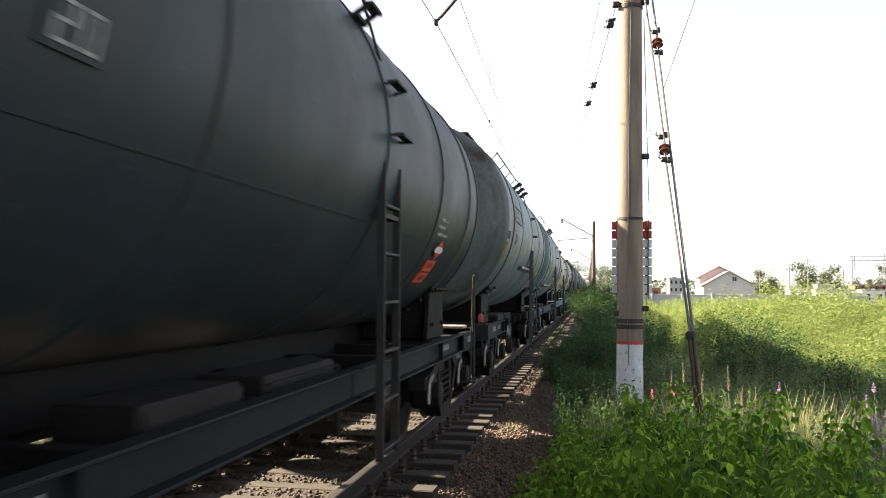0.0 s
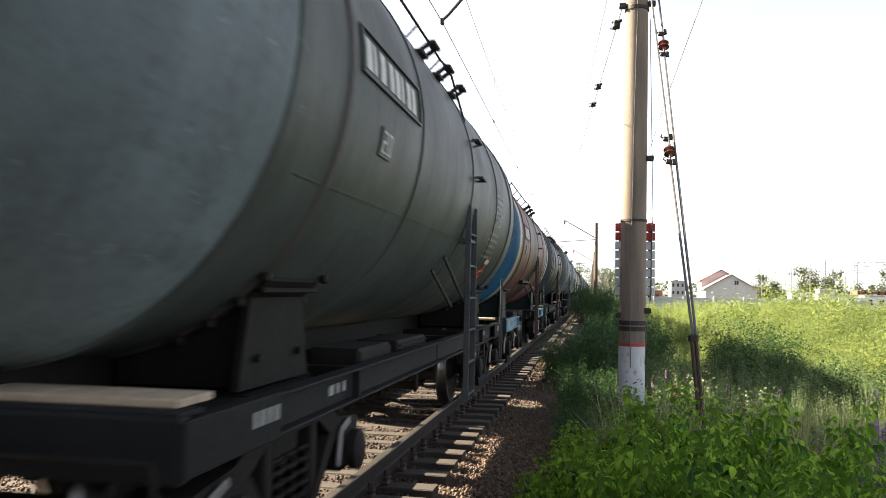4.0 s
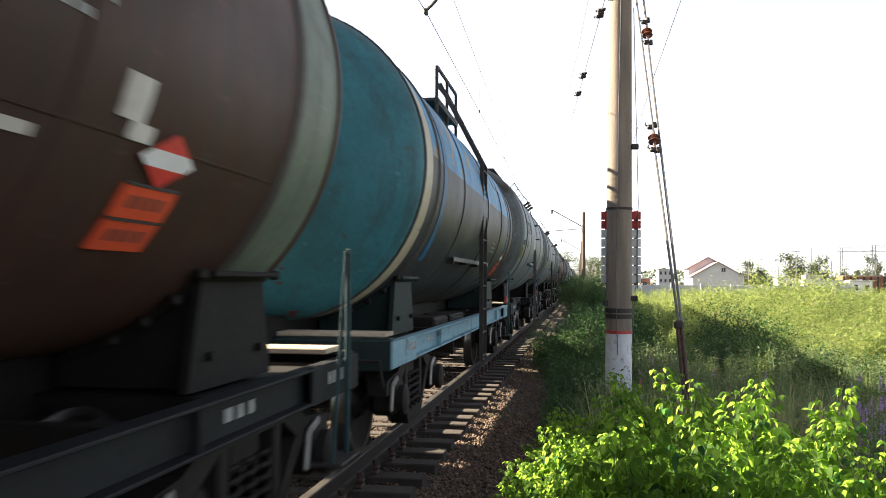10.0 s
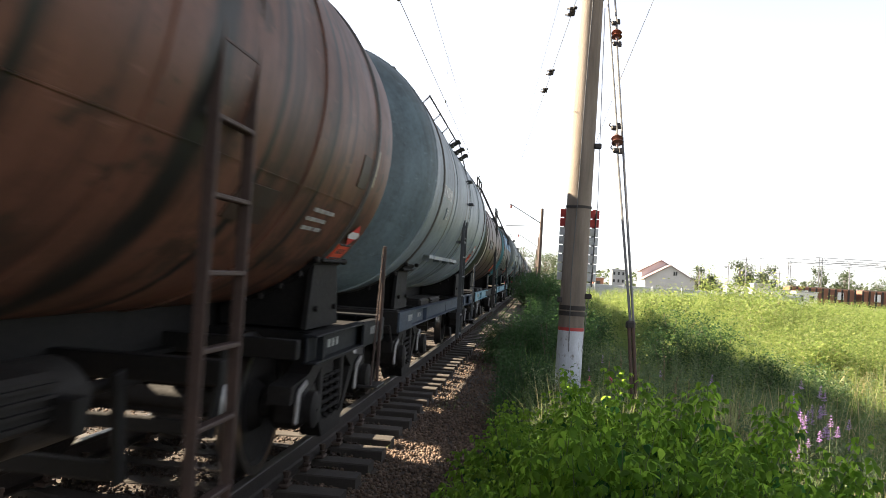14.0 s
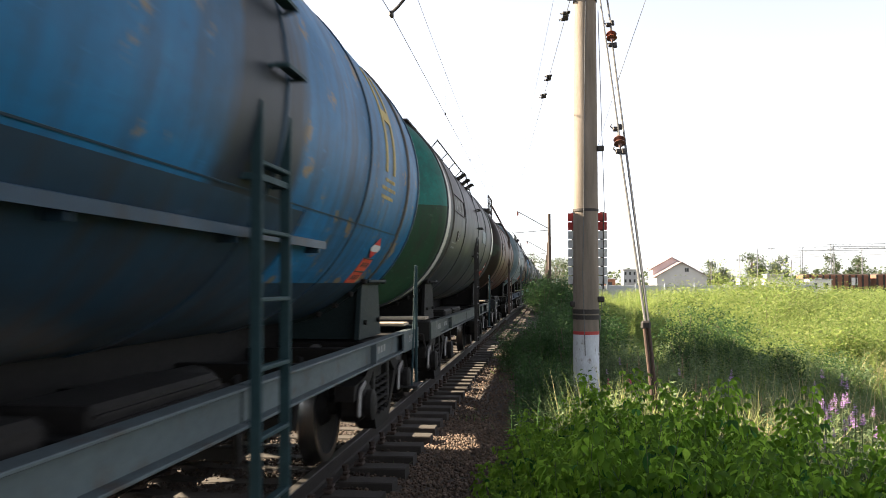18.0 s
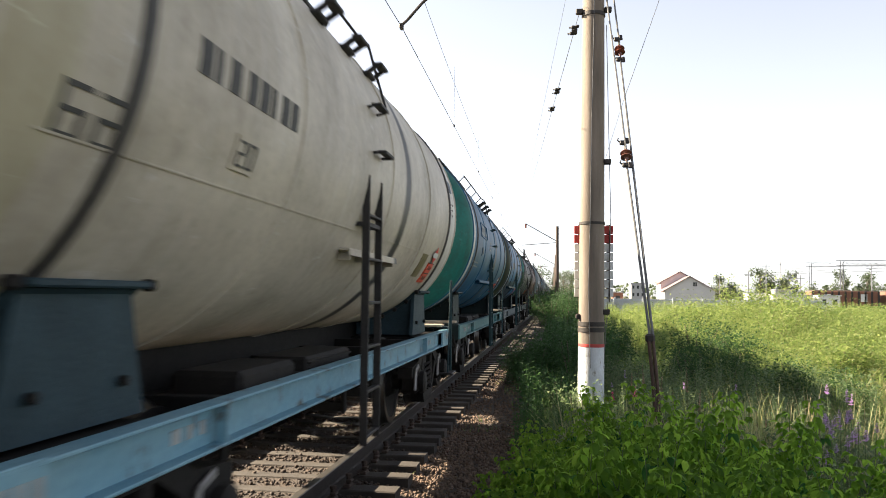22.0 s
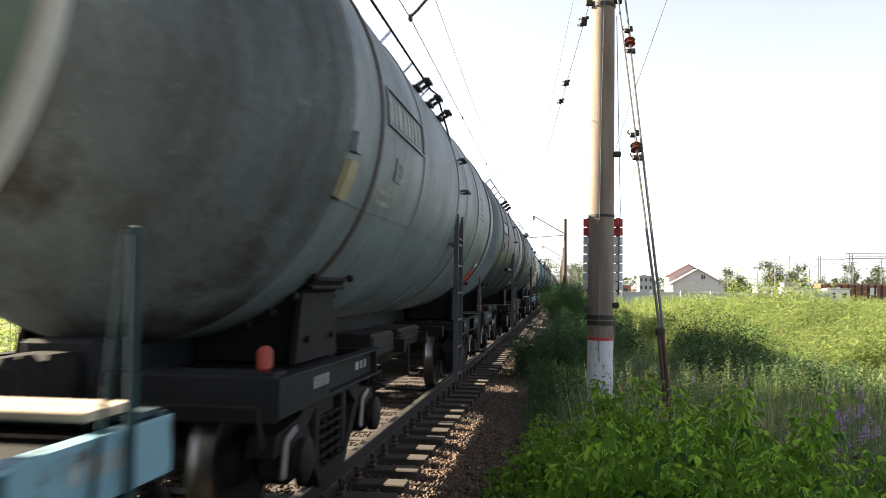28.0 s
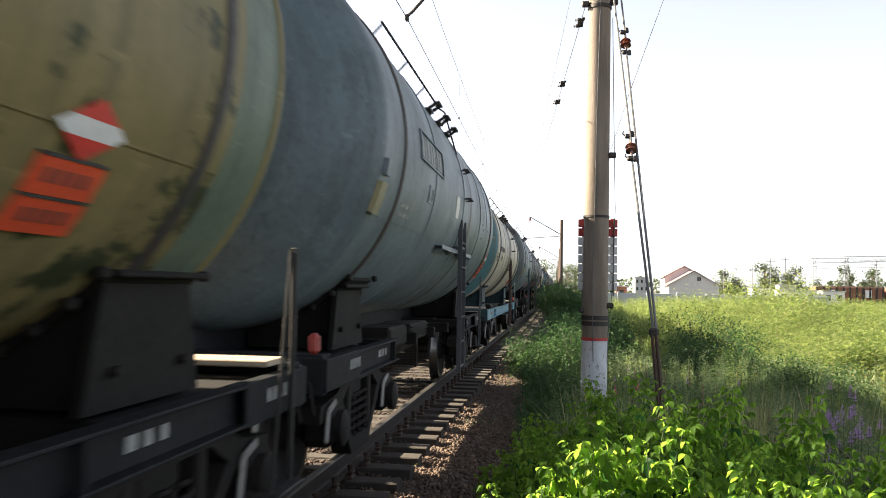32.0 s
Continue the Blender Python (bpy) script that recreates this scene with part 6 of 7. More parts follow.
spread_copies(tall, field_spots, "yellow-green willow bush in the sunlit field", "bush", "willow bushes in the field", rng)

clumps = [bush_template(65, 0.85, 0.75, 0.06, 700, M["mugwort"], "weed_clump"), bush_template(66, 0.7, 0.9, 0.055, 750, M["mugwort"], "weed_clump")]
clump_spots = []
for i in range(46):
    y = 7.8 + 15 * rng.random() ** 1.15
    clump_spots.append((0.35 + rng.random() * (1.2 + 0.24 * y), y, rng.uniform(0.6, 1.2)))
spread_copies(clumps, clump_spots, "grey-green leafy weed clump in the shade of the train", "weed", "weed clumps beside the line", rng)


def spike_flower(seed, height, petals, mat, count=60, share=0.34):
    rs = np.random.RandomState(seed)
    ob = new("wildflower")
    g = Geo().tube([(0, 0, 0), (0.01, 0.01, height * 0.6), (0.02, 0.0, height)], [0.006, 0.005, 0.003], 5, caps=False)
    part("stalk", g, M["stem"], ob)
    lv = Mass()
    for j in range(16):
        t = 0.1 + 0.55 * j / 16
        v, f = leaf_arrays(0.11, 0.02, 0.2, 0.4)
        r = np.array(Euler((0, 0, j * 2.4)).to_matrix() @ Euler((rs.uniform(0.2, 0.6), 0, 0)).to_matrix())
        lv.put(v, f, r, (0, 0, height * t))
    part("leaves", lv.mesh("leaves", M["dark_leaf"]), M["dark_leaf"], ob)
    pm = Mass()
    for j in range(count):
        t = j / count
        k = petals * (1.1 - 0.65 * t)
        v, f = leaf_arrays(k, k * 0.8, 0.3, 0.2)
        r = np.array(Euler((0, 0, j * 2.4)).to_matrix() @ Euler((rs.uniform(0.0, 0.8), 0, 0)).to_matrix())
        pm.put(v, f, r, (0.015, 0, height * (1.02 - share + share * t)))
    part("petals", pm.mesh("petals", mat), mat, ob)
    return ob


rng = random.Random(8)
purple = [spike_flower(1, 1.10, 0.036, M["purple"], 26, 0.13), spike_flower(2, 1.0, 0.034, M["purple"], 22, 0.10), spike_flower(5, 1.05, 0.030, M["purple"], 20, 0.09)]
purple_spots = [(1.10, 13.6, 0.85), (0.95, 13.2, 0.8), (1.75, 11.4, 0.95), (2.1, 10.6, 0.95)]
for i in range(34):
    y = rng.uniform(7.4, 10.6)
    x = 0.322 * y + rng.gauss(-0.02, 0.17)
    purple_spots.append((x, y, rng.uniform(0.8, 1.1) - 0.3 * max(0.0, x - 0.322 * y)))
spread_copies(purple, purple_spots, "purple fireweed flower spike among the grass", "wildflower", "purple flower spikes", rng)
plume_spots = [(1.02, 10.0, 1.1), (1.10, 10.2, 1.12), (1.15, 9.9, 1.0), (1.20, 10.3, 1.1), (1.55, 10.0, 1.05), (1.60, 10.2, 1.0), (1.66, 10.0, 0.98), (1.72, 10.1, 0.95), (1.78, 9.8, 0.9), (1.50, 10.4, 0.95), (0.9, 10.4, 0.95), (2.3, 10.0, 0.8), (2.42, 10.2, 0.78), (2.5, 9.9, 0.8)]
spread_copies([spike_flower(7, 1.16, 0.022, M["plume"], 70, 0.22), spike_flower(8, 1.1, 0.018, M["plume"], 76, 0.25)], plume_spots, "rose-brown seed plume of tall grass", "grass plume", "seed plumes among the grass", rng)
spread_copies([spike_flower(3, 1.1, 0.04, M["pink"], 36, 0.14)], [(0.95, 10.6, 0.95), (0.8, 10.9, 0.75), (2.1, 8.9, 0.7)], "pink flower spike among the grass", "wildflower", "pink flower spikes", rng)


# ---------------------------------------------------------------- concrete mast with its signs and wires
mast = tagged(new("concrete_mast"), "weathered concrete overhead-line mast with whitewashed foot", "mast")
mast.matrix_basis = pose(0.525, 12.0, 0, 0, 0.37, 0)
g = Geo().lathe([(0.188, -0.8), (0.182, 0.0), (0.178, 0.79)], "z", 40)
part("foot", g, M["white_limewash"], mast, "peeling whitewash on the foot")
part("red_ring", Geo().lathe([(0.176, 0.78), (0.181, 0.785), (0.181, 0.825), (0.176, 0.83)], "z", 40), M["red_paint"], mast)
part("shaft", Geo().lathe([(0.1778, 0.80), (0.171, 2.5), (0.160, 4.5), (0.152, 5.6), (0.135, 9.6), (0.02, 9.62)], "z", 40), M["concrete_pole"], mast)
for z, w in ((1.02, 0.03), (1.10, 0.03), (2.50, 0.018), (5.46, 0.025), (6.6, 0.03)):
    r = 0.178 - z * 0.0046
    part("clamp_band", Geo().lathe([(r, z - w), (r + 0.014, z - w), (r + 0.014, z + w), (r, z + w)], "z", 40), M["dark_iron"], mast)
for x, z in ((-0.20, 5.5), (0.20, 5.52), (0.205, 3.36), (0.20, 1.27), (-0.17, 1.2)):
    part("bracket", Geo().box((x, -0.05, z), (0.10, 0.08, 0.075), 0, 0.012), M["dark_iron"], mast)
g = Geo().tube([(-0.02, -0.183, 0.5), (-0.05, -0.181, 1.6), (-0.03, -0.176, 2.6), (-0.02, -0.17, 4.0), (0.0, -0.163, 5.2), (0.01, -0.16, 6.4)], 0.006, 6)
part("earth_cable", g, M["wire"], mast)
part("down_cable", Geo().tube([(0.17, -0.10, 0.55), (0.19, -0.08, 0.95), (0.24, 0.02, 1.6), (0.26, 0.05, 2.6), (0.21, -0.02, 4.2), (0.18, -0.05, 5.3)], 0.005, 6), M["wire"], mast)
sign = tagged(new("distance_board"), "red-topped board of white plates behind the mast", "sign")
sign.matrix_basis = pose(0.575, 12.27, 0)
for z in (1.75, 2.35):
    part("bracket", Geo().box((-0.04, -0.10, z), (0.12, 0.20, 0.04), 0, 0.005), M["dark_iron"], sign)
part("batten", Geo().bar((-0.2, 0.03, 1.45), (-0.2, 0.03, 2.5), 0.04, 0.03).bar((0.2, 0.03, 1.45), (0.2, 0.03, 2.5), 0.04, 0.03), M["dark_iron"], sign)
for i in range(8):
    z = 2.43 - i * 0.128
    part("plate", Geo().box((0, 0, z), (0.55, 0.02, 0.115), 0, 0.004), M["red_paint"] if i < 2 else M["white_plate"], sign, "red plate" if i < 2 else "white plate")
part("cable", Geo().tube([(0.22, -0.03, 1.4), (0.225, -0.03, 2.5)], 0.008, 6), M["dark_iron"], sign)


def insulator(name, at, axis, count, mat, label, size=0.055):
    """A string of ribbed porcelain discs along an axis."""
    prof, slots = [(0.008, -0.12), (0.012, -0.04)], [0]
    for i in range(count):
        h = i * size * 0.9
        prof += [(size * 0.35, h), (size, h + size * 0.25), (size * 0.9, h + size * 0.45), (size * 0.35, h + size * 0.6)]
        slots += [1] * 4
    prof += [(0.012, count * size * 0.9 + 0.05), (0.008, count * size * 0.9 + 0.14)]
    slots += [0, 0]
    g = Geo().lathe(prof, "z", 16, slots[: len(prof) - 1])
    for h in (-0.10, count * size * 0.9 + 0.12):
        g.box((0.025, 0, h), (0.07, 0.045, 0.06), 0, 0.01)
        g.box((-0.03, 0.01, h * 1.1), (0.05, 0.03, 0.09), 0, 0.01)
        g.tube([(0.05, 0, h), (0.085, 0.01, h + 0.03), (0.07, 0.0, h + 0.07)], 0.008, 6)
    ob = new(name, g.mesh(name, [M["dark_iron"], mat]))
    ob.matrix_basis = Matrix.Translation(at) @ Vector(axis).to_track_quat("Z", "Y").to_matrix().to_4x4()
    return tagged(ob, label, "insulator")


def wire(name, pts, r, label, mat=None):
    ob = part(name, Geo().tube(pts, r, 6), mat or M["wire"])
    return tagged(ob, label, "wire")


GUY_FOOT = Vector((1.10, 8.7, -0.25))
JOINT = Vector((1.0, 8.95, 1.06))
for i, (ins, head) in enumerate((((0.875, 10.30, 3.14), (0.70, 11.95, 6.0)), ((0.88, 11.36, 4.72), (0.80, 11.95, 6.0)))):
    wire("guy_wire", [JOINT + Vector((0.03 * i, 0, 0)), Vector(ins) - Vector((0, 0.05, 0.10))], 0.014, "grey steel guy wire of the mast")
    wire("guy_wire", [Vector(ins) + Vector((0, 0.05, 0.12)), head], 0.012, "grey steel guy wire of the mast")
    insulator("strain_insulator", ins, Vector(head) - Vector(ins), 2, M["brown_glaze"] if i else M["pink_glaze"], "brown porcelain insulator in the guy wire", 0.07)
rod = tagged(new("guy_anchor"), "rusty iron anchor rods of the mast's guy wires", "anchor rod")
for s in (-0.018, 0.022):
    part("rod", Geo().tube([GUY_FOOT + Vector((s, 0, 0)), JOINT + Vector((s, 0, 0.02))], 0.019, 8), M["rusty_rod"], rod)
part("shackle", Geo().box(JOINT, (0.10, 0.06, 0.09), 0, 0.02), M["dark_iron"], rod)
wire("thin_wire", [(0.93, 11.5, 4.1), (1.37, 11.5, 5.36), (1.9, 11.5, 6.9)], 0.004, "thin stay wire above the mast")
wire("thin_wire", [(0.98, 11.5, 4.26), (0.72, 11.9, 3.4)], 0.0025, "thin stay wire beside the mast")
# feeder wire that leaves the mast over the line
A, B = Vector((0.36, 12.0, 5.5)), Vector((-1.75, 46.0, 5.6))
wire("feeder_wire", [A, B, (-3.0, 66, 6.0)], 0.0045, "thin feeder wire leaving the mast")
wire("feeder_wire", [A + Vector((-0.05, 0, 0.9)), B + Vector((0, 0, 0.5))], 0.003, "thin feeder wire leaving the mast")
for d, nm in ((0.022, 2), (0.137, 2), (0.186, 1)):
    insulator("feeder_insulator", A.lerp(B, d), B - A, nm, M["dark_iron"], "dark strain insulator in the feeder wire", 0.045)
part_arm = tagged(new("overhead_arm"), "dark steel arm that holds the contact wire", "bracket arm")
part("steady_arm", Geo().tube([(-2.21, 12.04, 5.42), (-2.12, 12.04, 5.50), (-1.9, 12.02, 5.74), (-1.2, 12.0, 6.3)], 0.022, 8), M["dark_iron"], part_arm)
part("cantilever", Geo().tube([(0.4, 12.0, 6.55), (-1.2, 12.0, 6.3), (-2.66, 12.0, 7.3)], 0.03, 8), M["dark_iron"], part_arm)
part("clip", Geo().box((-2.21, 12.04, 5.40), (0.05, 0.12, 0.08), 0, 0.01), M["dark_iron"], part_arm)
span = 66.5
for j in range(5):
    y0 = 12.04 - span + span * j
    x0, x1 = (-2.21, -3.05) if j % 2 else (-3.05, -2.21)
    pts = [(x0 + (x1 - x0) * t, y0 + span * t, 5.40) for t in (0, 0.5, 1.0)]
    wire("contact_wire", pts, 0.0055, "copper contact wire over the track", M["dark_iron"])
    pts = [(TRACK_X + 0.5 * (x0 - TRACK_X) * (1 - t), y0 + span * t, 7.3 - 4 * 1.25 * t * (1 - t)) for t in [i / 12 for i in range(13)]]
    wire("messenger_wire", pts, 0.0045, "messenger cable sagging over the track", M["dark_iron"])
    g = Geo()
    drop = tagged(new("droppers"), "thin dropper wires with small clips", "wire")
    for i in range(1, 9):
        t = i / 9
        x, y = x0 + (x1 - x0) * t, y0 + span * t
        part("dropper", Geo().tube([(x, y, 5.40), (x, y, 7.3 - 4 * 1.25 * t * (1 - t))], 0.003, 4), M["wire"], drop)
        part("clip", Geo().box((x, y, 5.41), (0.035, 0.07, 0.05), 0, 0.008), M["dark_iron"], drop)


def line_mast(x, y, h, mat, arm):
    ob = tagged(new("line_mast"), "slim brown overhead-line mast with bracket arm", "mast", "masts along the line")
    part("shaft", Geo().lathe([(0.2, -0.8), (0.17, 2), (0.13, h), (0.01, h + 0.02)], "z", 16), mat, ob)
    if arm:
        part("arm", Geo().tube([(0, 0, h - 1.4), (-2.9, 0, h + 0.25), (-3.0, 0, h + 0.2)], 0.04, 6), M["dark_iron"], ob)
        part("arm", Geo().tube([(0, 0, h - 1.5), (-3.3, 0, h - 1.75)], 0.03, 6), M["dark_iron"], ob)
        part("insulator", Geo().lathe([(0.02, 0), (0.09, 0.05), (0.09, 0.3), (0.02, 0.35)], "z", 10, centre=(-2.9, 0, h - 0.15)), M["brown_glaze"], ob)
    ob.matrix_basis = pose(x, y, 0)
    return ob


line_mast(0.26, 79.0, 7.85, M["rusty_pole"], True)
line_mast(0.15, 122.0, 7.2, M["rusty_pole"], True)
line_mast(-0.1, 188.0, 7.6, M["rusty_pole"], True)
line_mast(-0.5, 255.0, 7.6, M["rusty_pole"], True)
line_mast(-7.5, 150.0, 8.0, M["rusty_pole"], False)


# ---------------------------------------------------------------- distance
fence = tagged(new("yard_fence"), "pale concrete panel fence across the field", "fence")
panel = Geo().box((0, 0, 0.35), (2.9, 0.12, 1.9), 0, 0.02)
panel.box((0, -0.07, 0.35), (2.5, 0.03, 1.5), 0, 0.01)
panel_mesh = panel.mesh("panel", [M["fence_concrete"]])
fpost = Geo().box((0, 0, 0.4), (0.2, 0.22, 2.1), 0, 0.02).mesh("post", [M["fence_concrete"]])
for i in range(8):
    part("panel", panel_mesh, M["fence_concrete"], fence, at=pose(5.0 + 3.1 * i, 95.0 - 0.15 * i, -0.12))
    part("post", fpost, M["fence_concrete"], fence, at=pose(3.45 + 3.1 * i, 95.0 - 0.15 * i, -0.12))


def gable_block(ob, x, y, w, d, eave, ridge, wall):
    """One gabled block of a house, its gable towards the line."""
    g = Geo()
    g.prism([(-w / 2, -0.7), (w / 2, -0.7), (w / 2, eave), (0, ridge - 0.12), (-w / 2, eave)], -d / 2, d / 2)
    g.v = [(x + yy, y - xx, zz) for xx, yy, zz in g.v]
    part("wall", g, wall, ob)
    for s in (-1, 1):
        g = Geo()
        a, b = Vector((x, y, ridge)), Vector((x + s * (w / 2 + 0.3), y, eave - 0.16))
        t = Vector((0, 0, 0.14))
        vv = []
        for yy in (-d / 2 - 0.35, d / 2 + 0.35):
            o = Vector((0, yy, 0))
            vv += [a + o, b + o, b + o - t, a + o - t]
        g.add(vv, [(0, 1, 2, 3), (7, 6, 5, 4), (0, 4, 5, 1), (3, 2, 6, 7), (1, 5, 6, 2), (0, 3, 7, 4)])
        part("roof", g, M["house_roof"], ob)


house = tagged(new("house"), "pale house with a pinkish gable and a lower white wing", "house")
gable_block(house, 0, 4.0, 6.6, 6.0, 4.05, 5.9, M["pink_cladding"])
gable_block(house, 0.75, -2.0, 8.2, 5.8, 2.6, 4.95, M["house_wall"])
win = part("window", Geo().box((1.6, -4.93, 3.55), (0.62, 0.10, 0.66)), M["window_dark"], house)
part("frame", Geo().box((1.6, -4.95, 3.55), (0.05, 0.10, 0.66)), M["house_wall"], win)
house.matrix_basis = pose(21.8, 152, 0)


def flat_block(x, y, w, d, h, mat, label, cols, rows):
    ob = tagged(new("building"), label, "building")
    part("wall", Geo().box((0, 0, h / 2 - 0.4), (w, d, h + 0.8), 0, 0.04), mat, ob)
    part("parapet", Geo().box((0, 0, h + 0.06), (w + 0.2, d + 0.2, 0.14), 0, 0.02), M["grey_render"], ob)
    for i in range(cols):
        for j in range(rows):
            part("window", Geo().box(((i + 0.5) * w / cols - w / 2, -d / 2 - 0.01, (j + 0.55) * h / rows), (w / cols * 0.4, 0.06, h / rows * 0.42)), M["window_dark"], ob)
    ob.matrix_basis = pose(x, y, 0)
    return ob


flat_block(12.2, 130, 1.95, 4, 3.3, M["grey_render"], "small grey flat-roofed brick building", 3, 3)
flat_block(9.6, 134, 1.6, 3, 2.0, M["rust_wagon"], "low red-brown shed beside the fence", 1, 1)
flat_block(29.5, 112, 4.6, 2.4, 1.75, M["white_panel"], "long white container behind the fence", 3, 1)
flat_block(33.8, 112, 2.6, 2.4, 1.7, M["white_panel"], "white container behind the fence", 2, 1)
flat_block(25.6, 114, 2.2, 2.4, 1.9, M["white_panel"], "pale container behind the fence", 2, 1)
flat_block(35.5, 140, 2.5, 2.4, 2.6, M["grey_render"], "grey container behind the fence", 2, 1)
for i in range(5):
    ob = tagged(new("goods_wagon"), "red-brown open goods wagon in the far yard", "goods wagon", "wagons in the far yard")
    part("body", Geo().box((0, 0, 1.4), (8.6, 2.8, 1.9), 0, 0.03), M["rust_wagon"], ob)
    for j in range(11):
        part("stake", Geo().box((-4.15 + j * 0.83, -1.45, 1.4), (0.24, 0.1, 1.9)), M["dark_iron"], ob)
    part("load", Geo().box((-1.6, 0, 2.36), (5.0, 2.4, 0.34), 0, 0.16).box((2.5, 0, 2.36), (3.2, 2.4, 0.24), 0, 0.1), M["ballast_bed"], ob)
    part("frame", Geo().box((0, 0, 0.3), (8.7, 2.4, 0.25)), M["underframe"], ob)
    for j in (-1, 1):
        part("white_panel", Geo().box((j * 2.3, -1.47, 1.5), (0.8, 0.06, 1.0)), M["white_panel"], ob)
        part("wheels", Geo().lathe([(0.48, -0.1), (0.48, 0.1), (0.01, 0.1)], "y", 14, centre=(j * 3.0, -0.8, -0.1)), M["underframe"], ob)
    ob.matrix_basis = pose(38.2 + i * 9.3, 120, 0)


def tree_template(seed, height, width):
    rs = np.random.RandomState(seed)
    wood, m = Geo(), Mass()
    wood.tube([(0, 0, -0.6), (0.05, 0, height * 0.4), (0.1, 0.05, height * 0.75), (0.1, 0.0, height * 0.98)], [0.16, 0.12, 0.07, 0.02], 8, caps=False)
    tips = []
    for i in range(13):
        a, z = rs.uniform(0, 6.283), height * rs.uniform(0.25, 0.9)
        r = width / 2 * rs.uniform(0.45, 1.0) * (1.1 - 0.7 * abs(z / height - 0.5))
        tip = np.array((r * math.cos(a), r * math.sin(a), z + 0.12 * height))
        wood.tube([(0.08, 0, z * 0.8), tip * (0.5, 0.5, 1) - (0, 0, 0.06 * height), tip], [0.05, 0.03, 0.01], 5, caps=False)
        tips.append(tip)
    tips.append(np.array((0.1, 0, height)))
    for _ in range(1100):
        c = tips[rs.randint(len(tips))]
        p = c + rs.randn(3) * (0.11 * width, 0.11 * width, 0.07 * height)
        v, f = leaf_arrays(rs.uniform(0.16, 0.32), 0.2, 0.2, 0.3)
        m.put(v, f, spin(rs, 1.2), p)
    ob = new("tree")
    part("trunk", wood, M["bark"], ob)
    part("crown", m.mesh("crown", M["far_leaf"]), M["far_leaf"], ob)
    return ob


rng = random.Random(17)
trees = [tree_template(71, 5.9, 3.4), tree_template(72, 5.1, 3.9), tree_template(73, 6.3, 2.7)]
spread_copies(trees, [(27.6, 150, 0.92), (30.4, 152, 0.95), (29, 149, 0.7), (34.6, 150, 1.02), (36.4, 151, 1.08), (39.5, 150, 0.95), (37.9, 148, 0.8), (43.2, 150, 0.8), (47.8, 150, 0.95), (51.4, 150, 1.0), (54, 153, 0.9), (45.5, 152, 0.65), (25.5, 152, 0.6), (58, 150, 1.0), (62, 155, 1.1)], "green birch-like tree behind the yard", "tree", "trees behind the yard", rng)
spread_copies([tree_template(74, 8.5, 5.5)], [(1.6, 175, 0.75), (3.6, 180, 0.8), (5.6, 172, 0.7), (7.5, 178, 0.6), (-3.5, 210, 0.95), (2.5, 190, 0.8), (0.8, 230, 0.9), (10, 185, 0.6)], "hazy green tree far along the line", "tree", "trees far along the line", rng)
far = Mass()
rs = np.random.RandomState(9)
for _ in range(5200):
    x, y = rs.uniform(-160, 420), rs.uniform(420, 520)
    v, f = leaf_arrays(rs.uniform(1.2, 2.6), 1.6, 0.2, 0.3)
    far.put(v, f, spin(rs, 1.2), (x, y, rs.uniform(-0.5, 1.0) * (5 + 3 * math.sin(x * 0.05) + 2 * math.sin(x * 0.17))))
tagged(new("far_woods", far.mesh("far_woods", M["far_leaf"])), "low belt of woods on the horizon", "woods", kind="stuff")


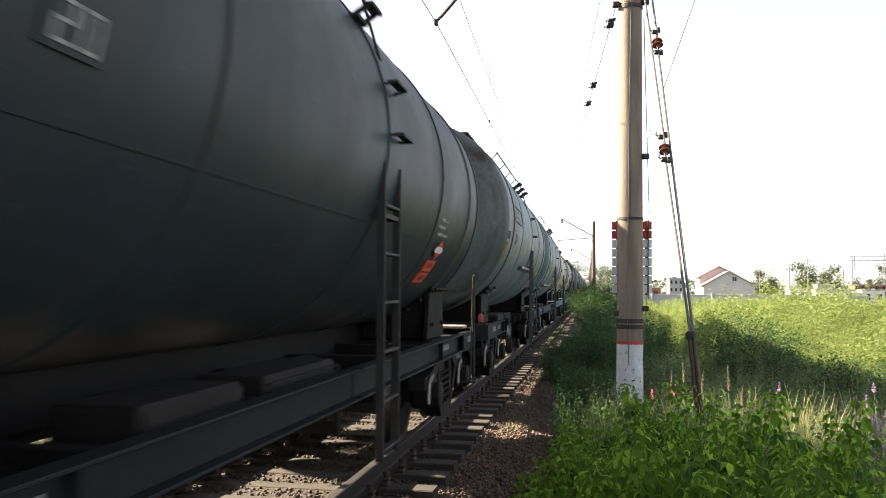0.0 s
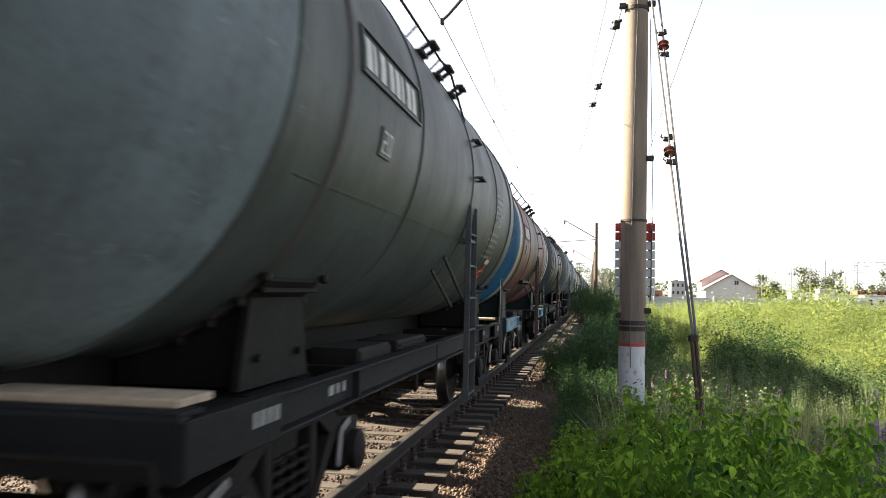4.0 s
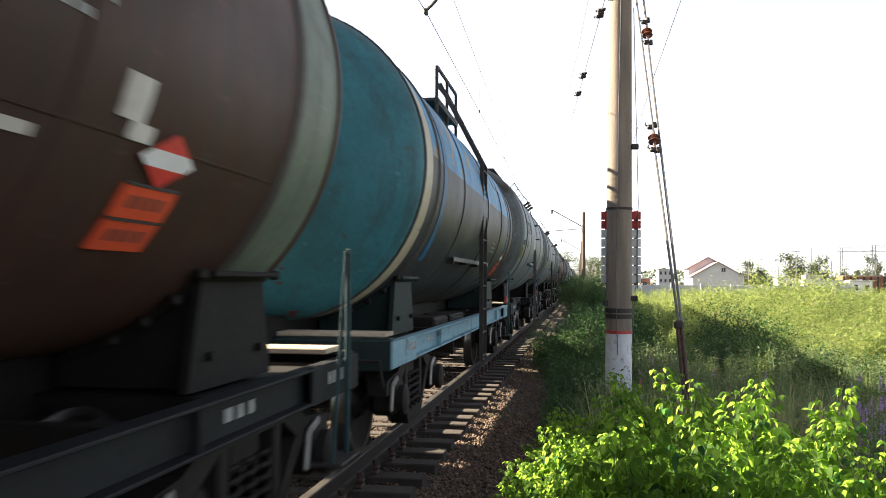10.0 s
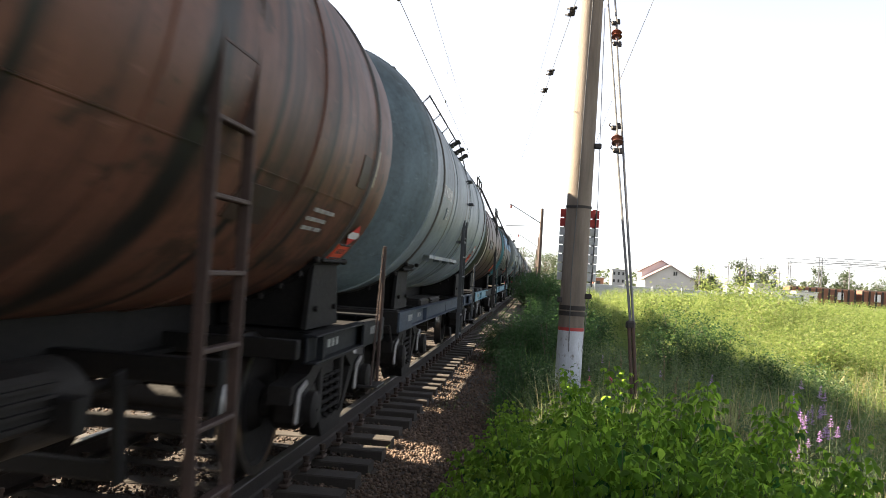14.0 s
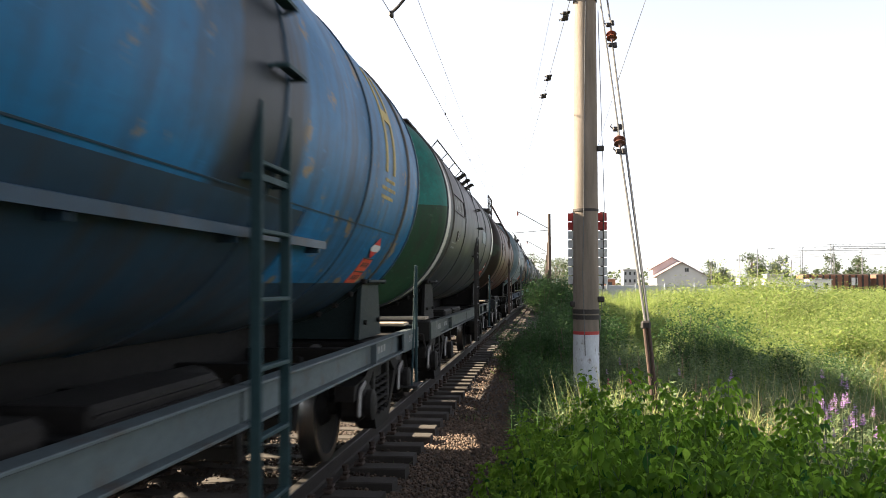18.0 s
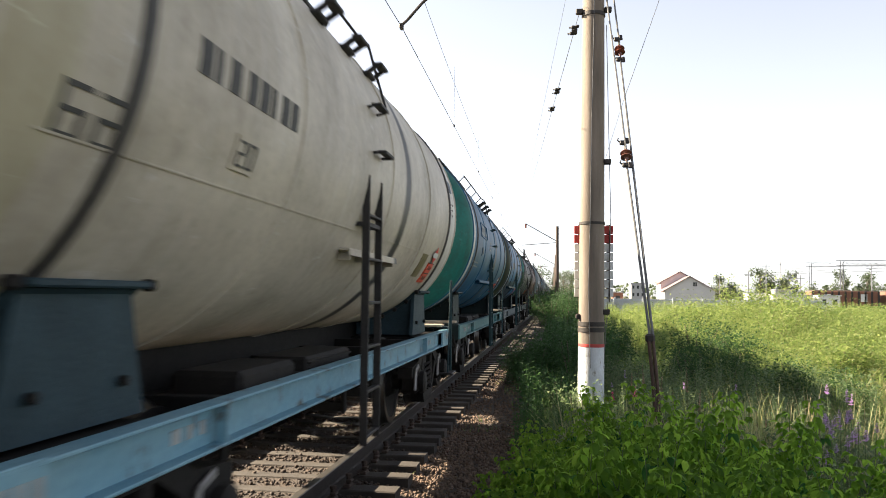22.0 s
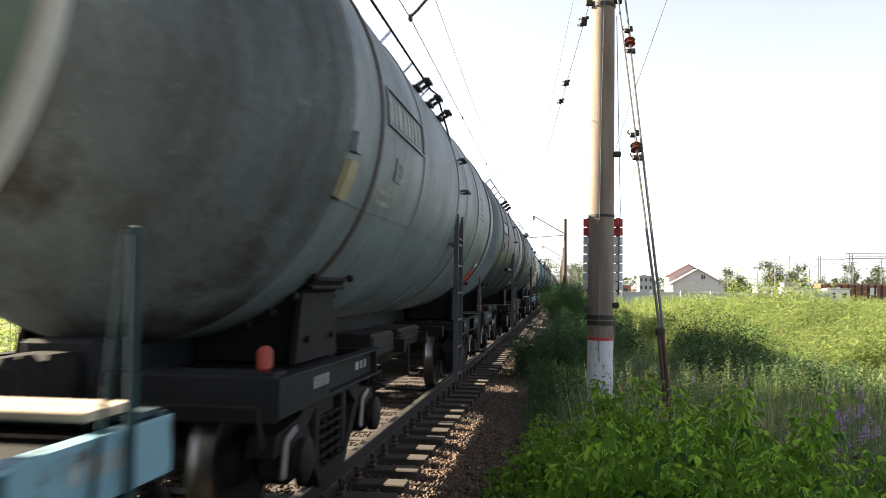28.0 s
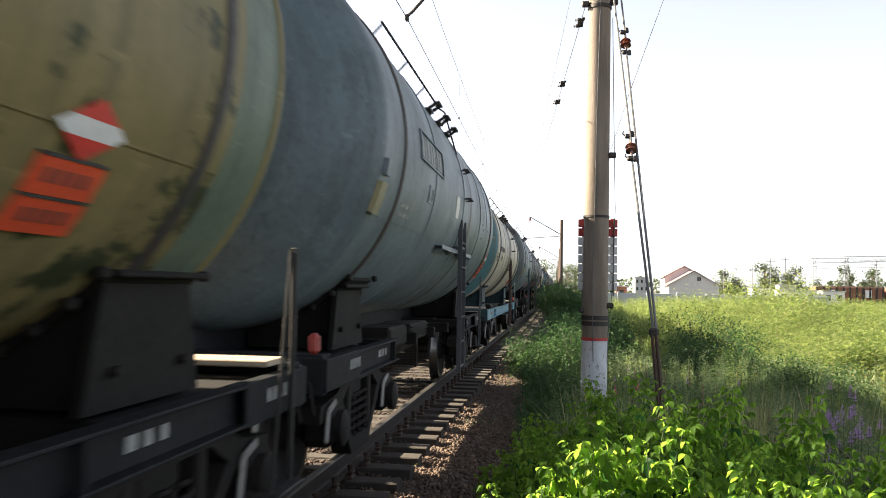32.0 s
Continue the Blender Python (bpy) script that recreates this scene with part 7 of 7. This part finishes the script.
def gantry(x, y, w, h):
    ob = tagged(new("yard_gantry"), "grey lattice gantry over the far yard", "gantry", "gantries over the yard")
    for s in (0, 1):
        g = Geo()
        for a in (-0.2, 0.2):
            g.bar((s * w + a, 0, -0.7), (s * w + a, 0, h + 0.4), 0.09, 0.09)
        for k in range(9):
            z = k * h / 9
            g.bar((s * w - 0.2, 0, z), (s * w + 0.2, 0, z + h / 9), 0.04, 0.04)
        part("leg", g, M["far_metal"], ob)
    g = Geo()
    for z in (h - 0.35, h + 0.35):
        g.bar((-0.8, 0, z), (w + 0.8, 0, z), 0.08, 0.08)
    k = 0.0
    while k < w:
        g.bar((k, 0, h - 0.35), (k + 0.5, 0, h + 0.35), 0.04, 0.04)
        g.bar((k + 0.5, 0, h + 0.35), (k + 1.0, 0, h - 0.35), 0.04, 0.04)
        k += 1.0
    part("beam", g, M["far_metal"], ob)
    ob.matrix_basis = pose(x, y, 0)
    return ob


gantry(41.4, 130, 17, 6.6)
gantry(47, 165, 20, 7.6)
for x, y, h in ((30.5, 140, 5.6), (33.2, 140, 6.9), (36.2, 132, 4.8), (40.5, 160, 8.0), (27.0, 145, 5.0), (52, 132, 6.5), (44.8, 128, 6.2)):
    ob = tagged(new("yard_mast"), "thin grey mast in the far yard", "mast", "masts in the far yard")
    part("shaft", Geo().tube([(0, 0, -0.7), (0, 0, h)], [0.11, 0.06], 8), M["far_metal"], ob)
    part("cross_arm", Geo().bar((-0.7, 0, h - 0.5), (0.7, 0, h - 0.5), 0.07, 0.07), M["far_metal"], ob)
    ob.matrix_basis = pose(x, y, 0)
for i, z in enumerate((5.4, 5.8, 6.4)):
    wire("yard_wire", [(30.0 + 3 * i, 140, z - 0.5), (44, 132, z), (75, 128, z + 0.3)], 0.02, "thin overhead wire in the far yard")


# ---------------------------------------------------------------- what moves
def motions():
    marks = [0, 4, 8, 12, 16, 20, 24, 28, 32]
    R = 0.4785
    for k, car in CARS.items():
        walk(car, [(t, pose(TRACK_X, place(k, t), 0)) for t in marks])
        if k < -1:
            continue
        for b in car.children:
            if stem_name(b) != "bogie":
                continue
            for w in b.children:
                if stem_name(w) != "wheelset":
                    continue
                y0 = w.matrix_basis.translation.y
                base = b.matrix_basis.translation.y + y0
                near = [i / 10 for i in range(321) if -1.5 < place(k, i / 10) + base < 26]
                if len(near) < 2:
                    continue
                stops = sorted({0.0, 32.0, *near})
                first_s, last_s = near[0], near[-1]
                rows = [(t, pose(0, y0, R, -math.degrees((rolled(min(max(t, first_s), last_s)) - rolled(first_s)) / R), 0, 0)) for t in stops]
                walk(w, rows)


motions()
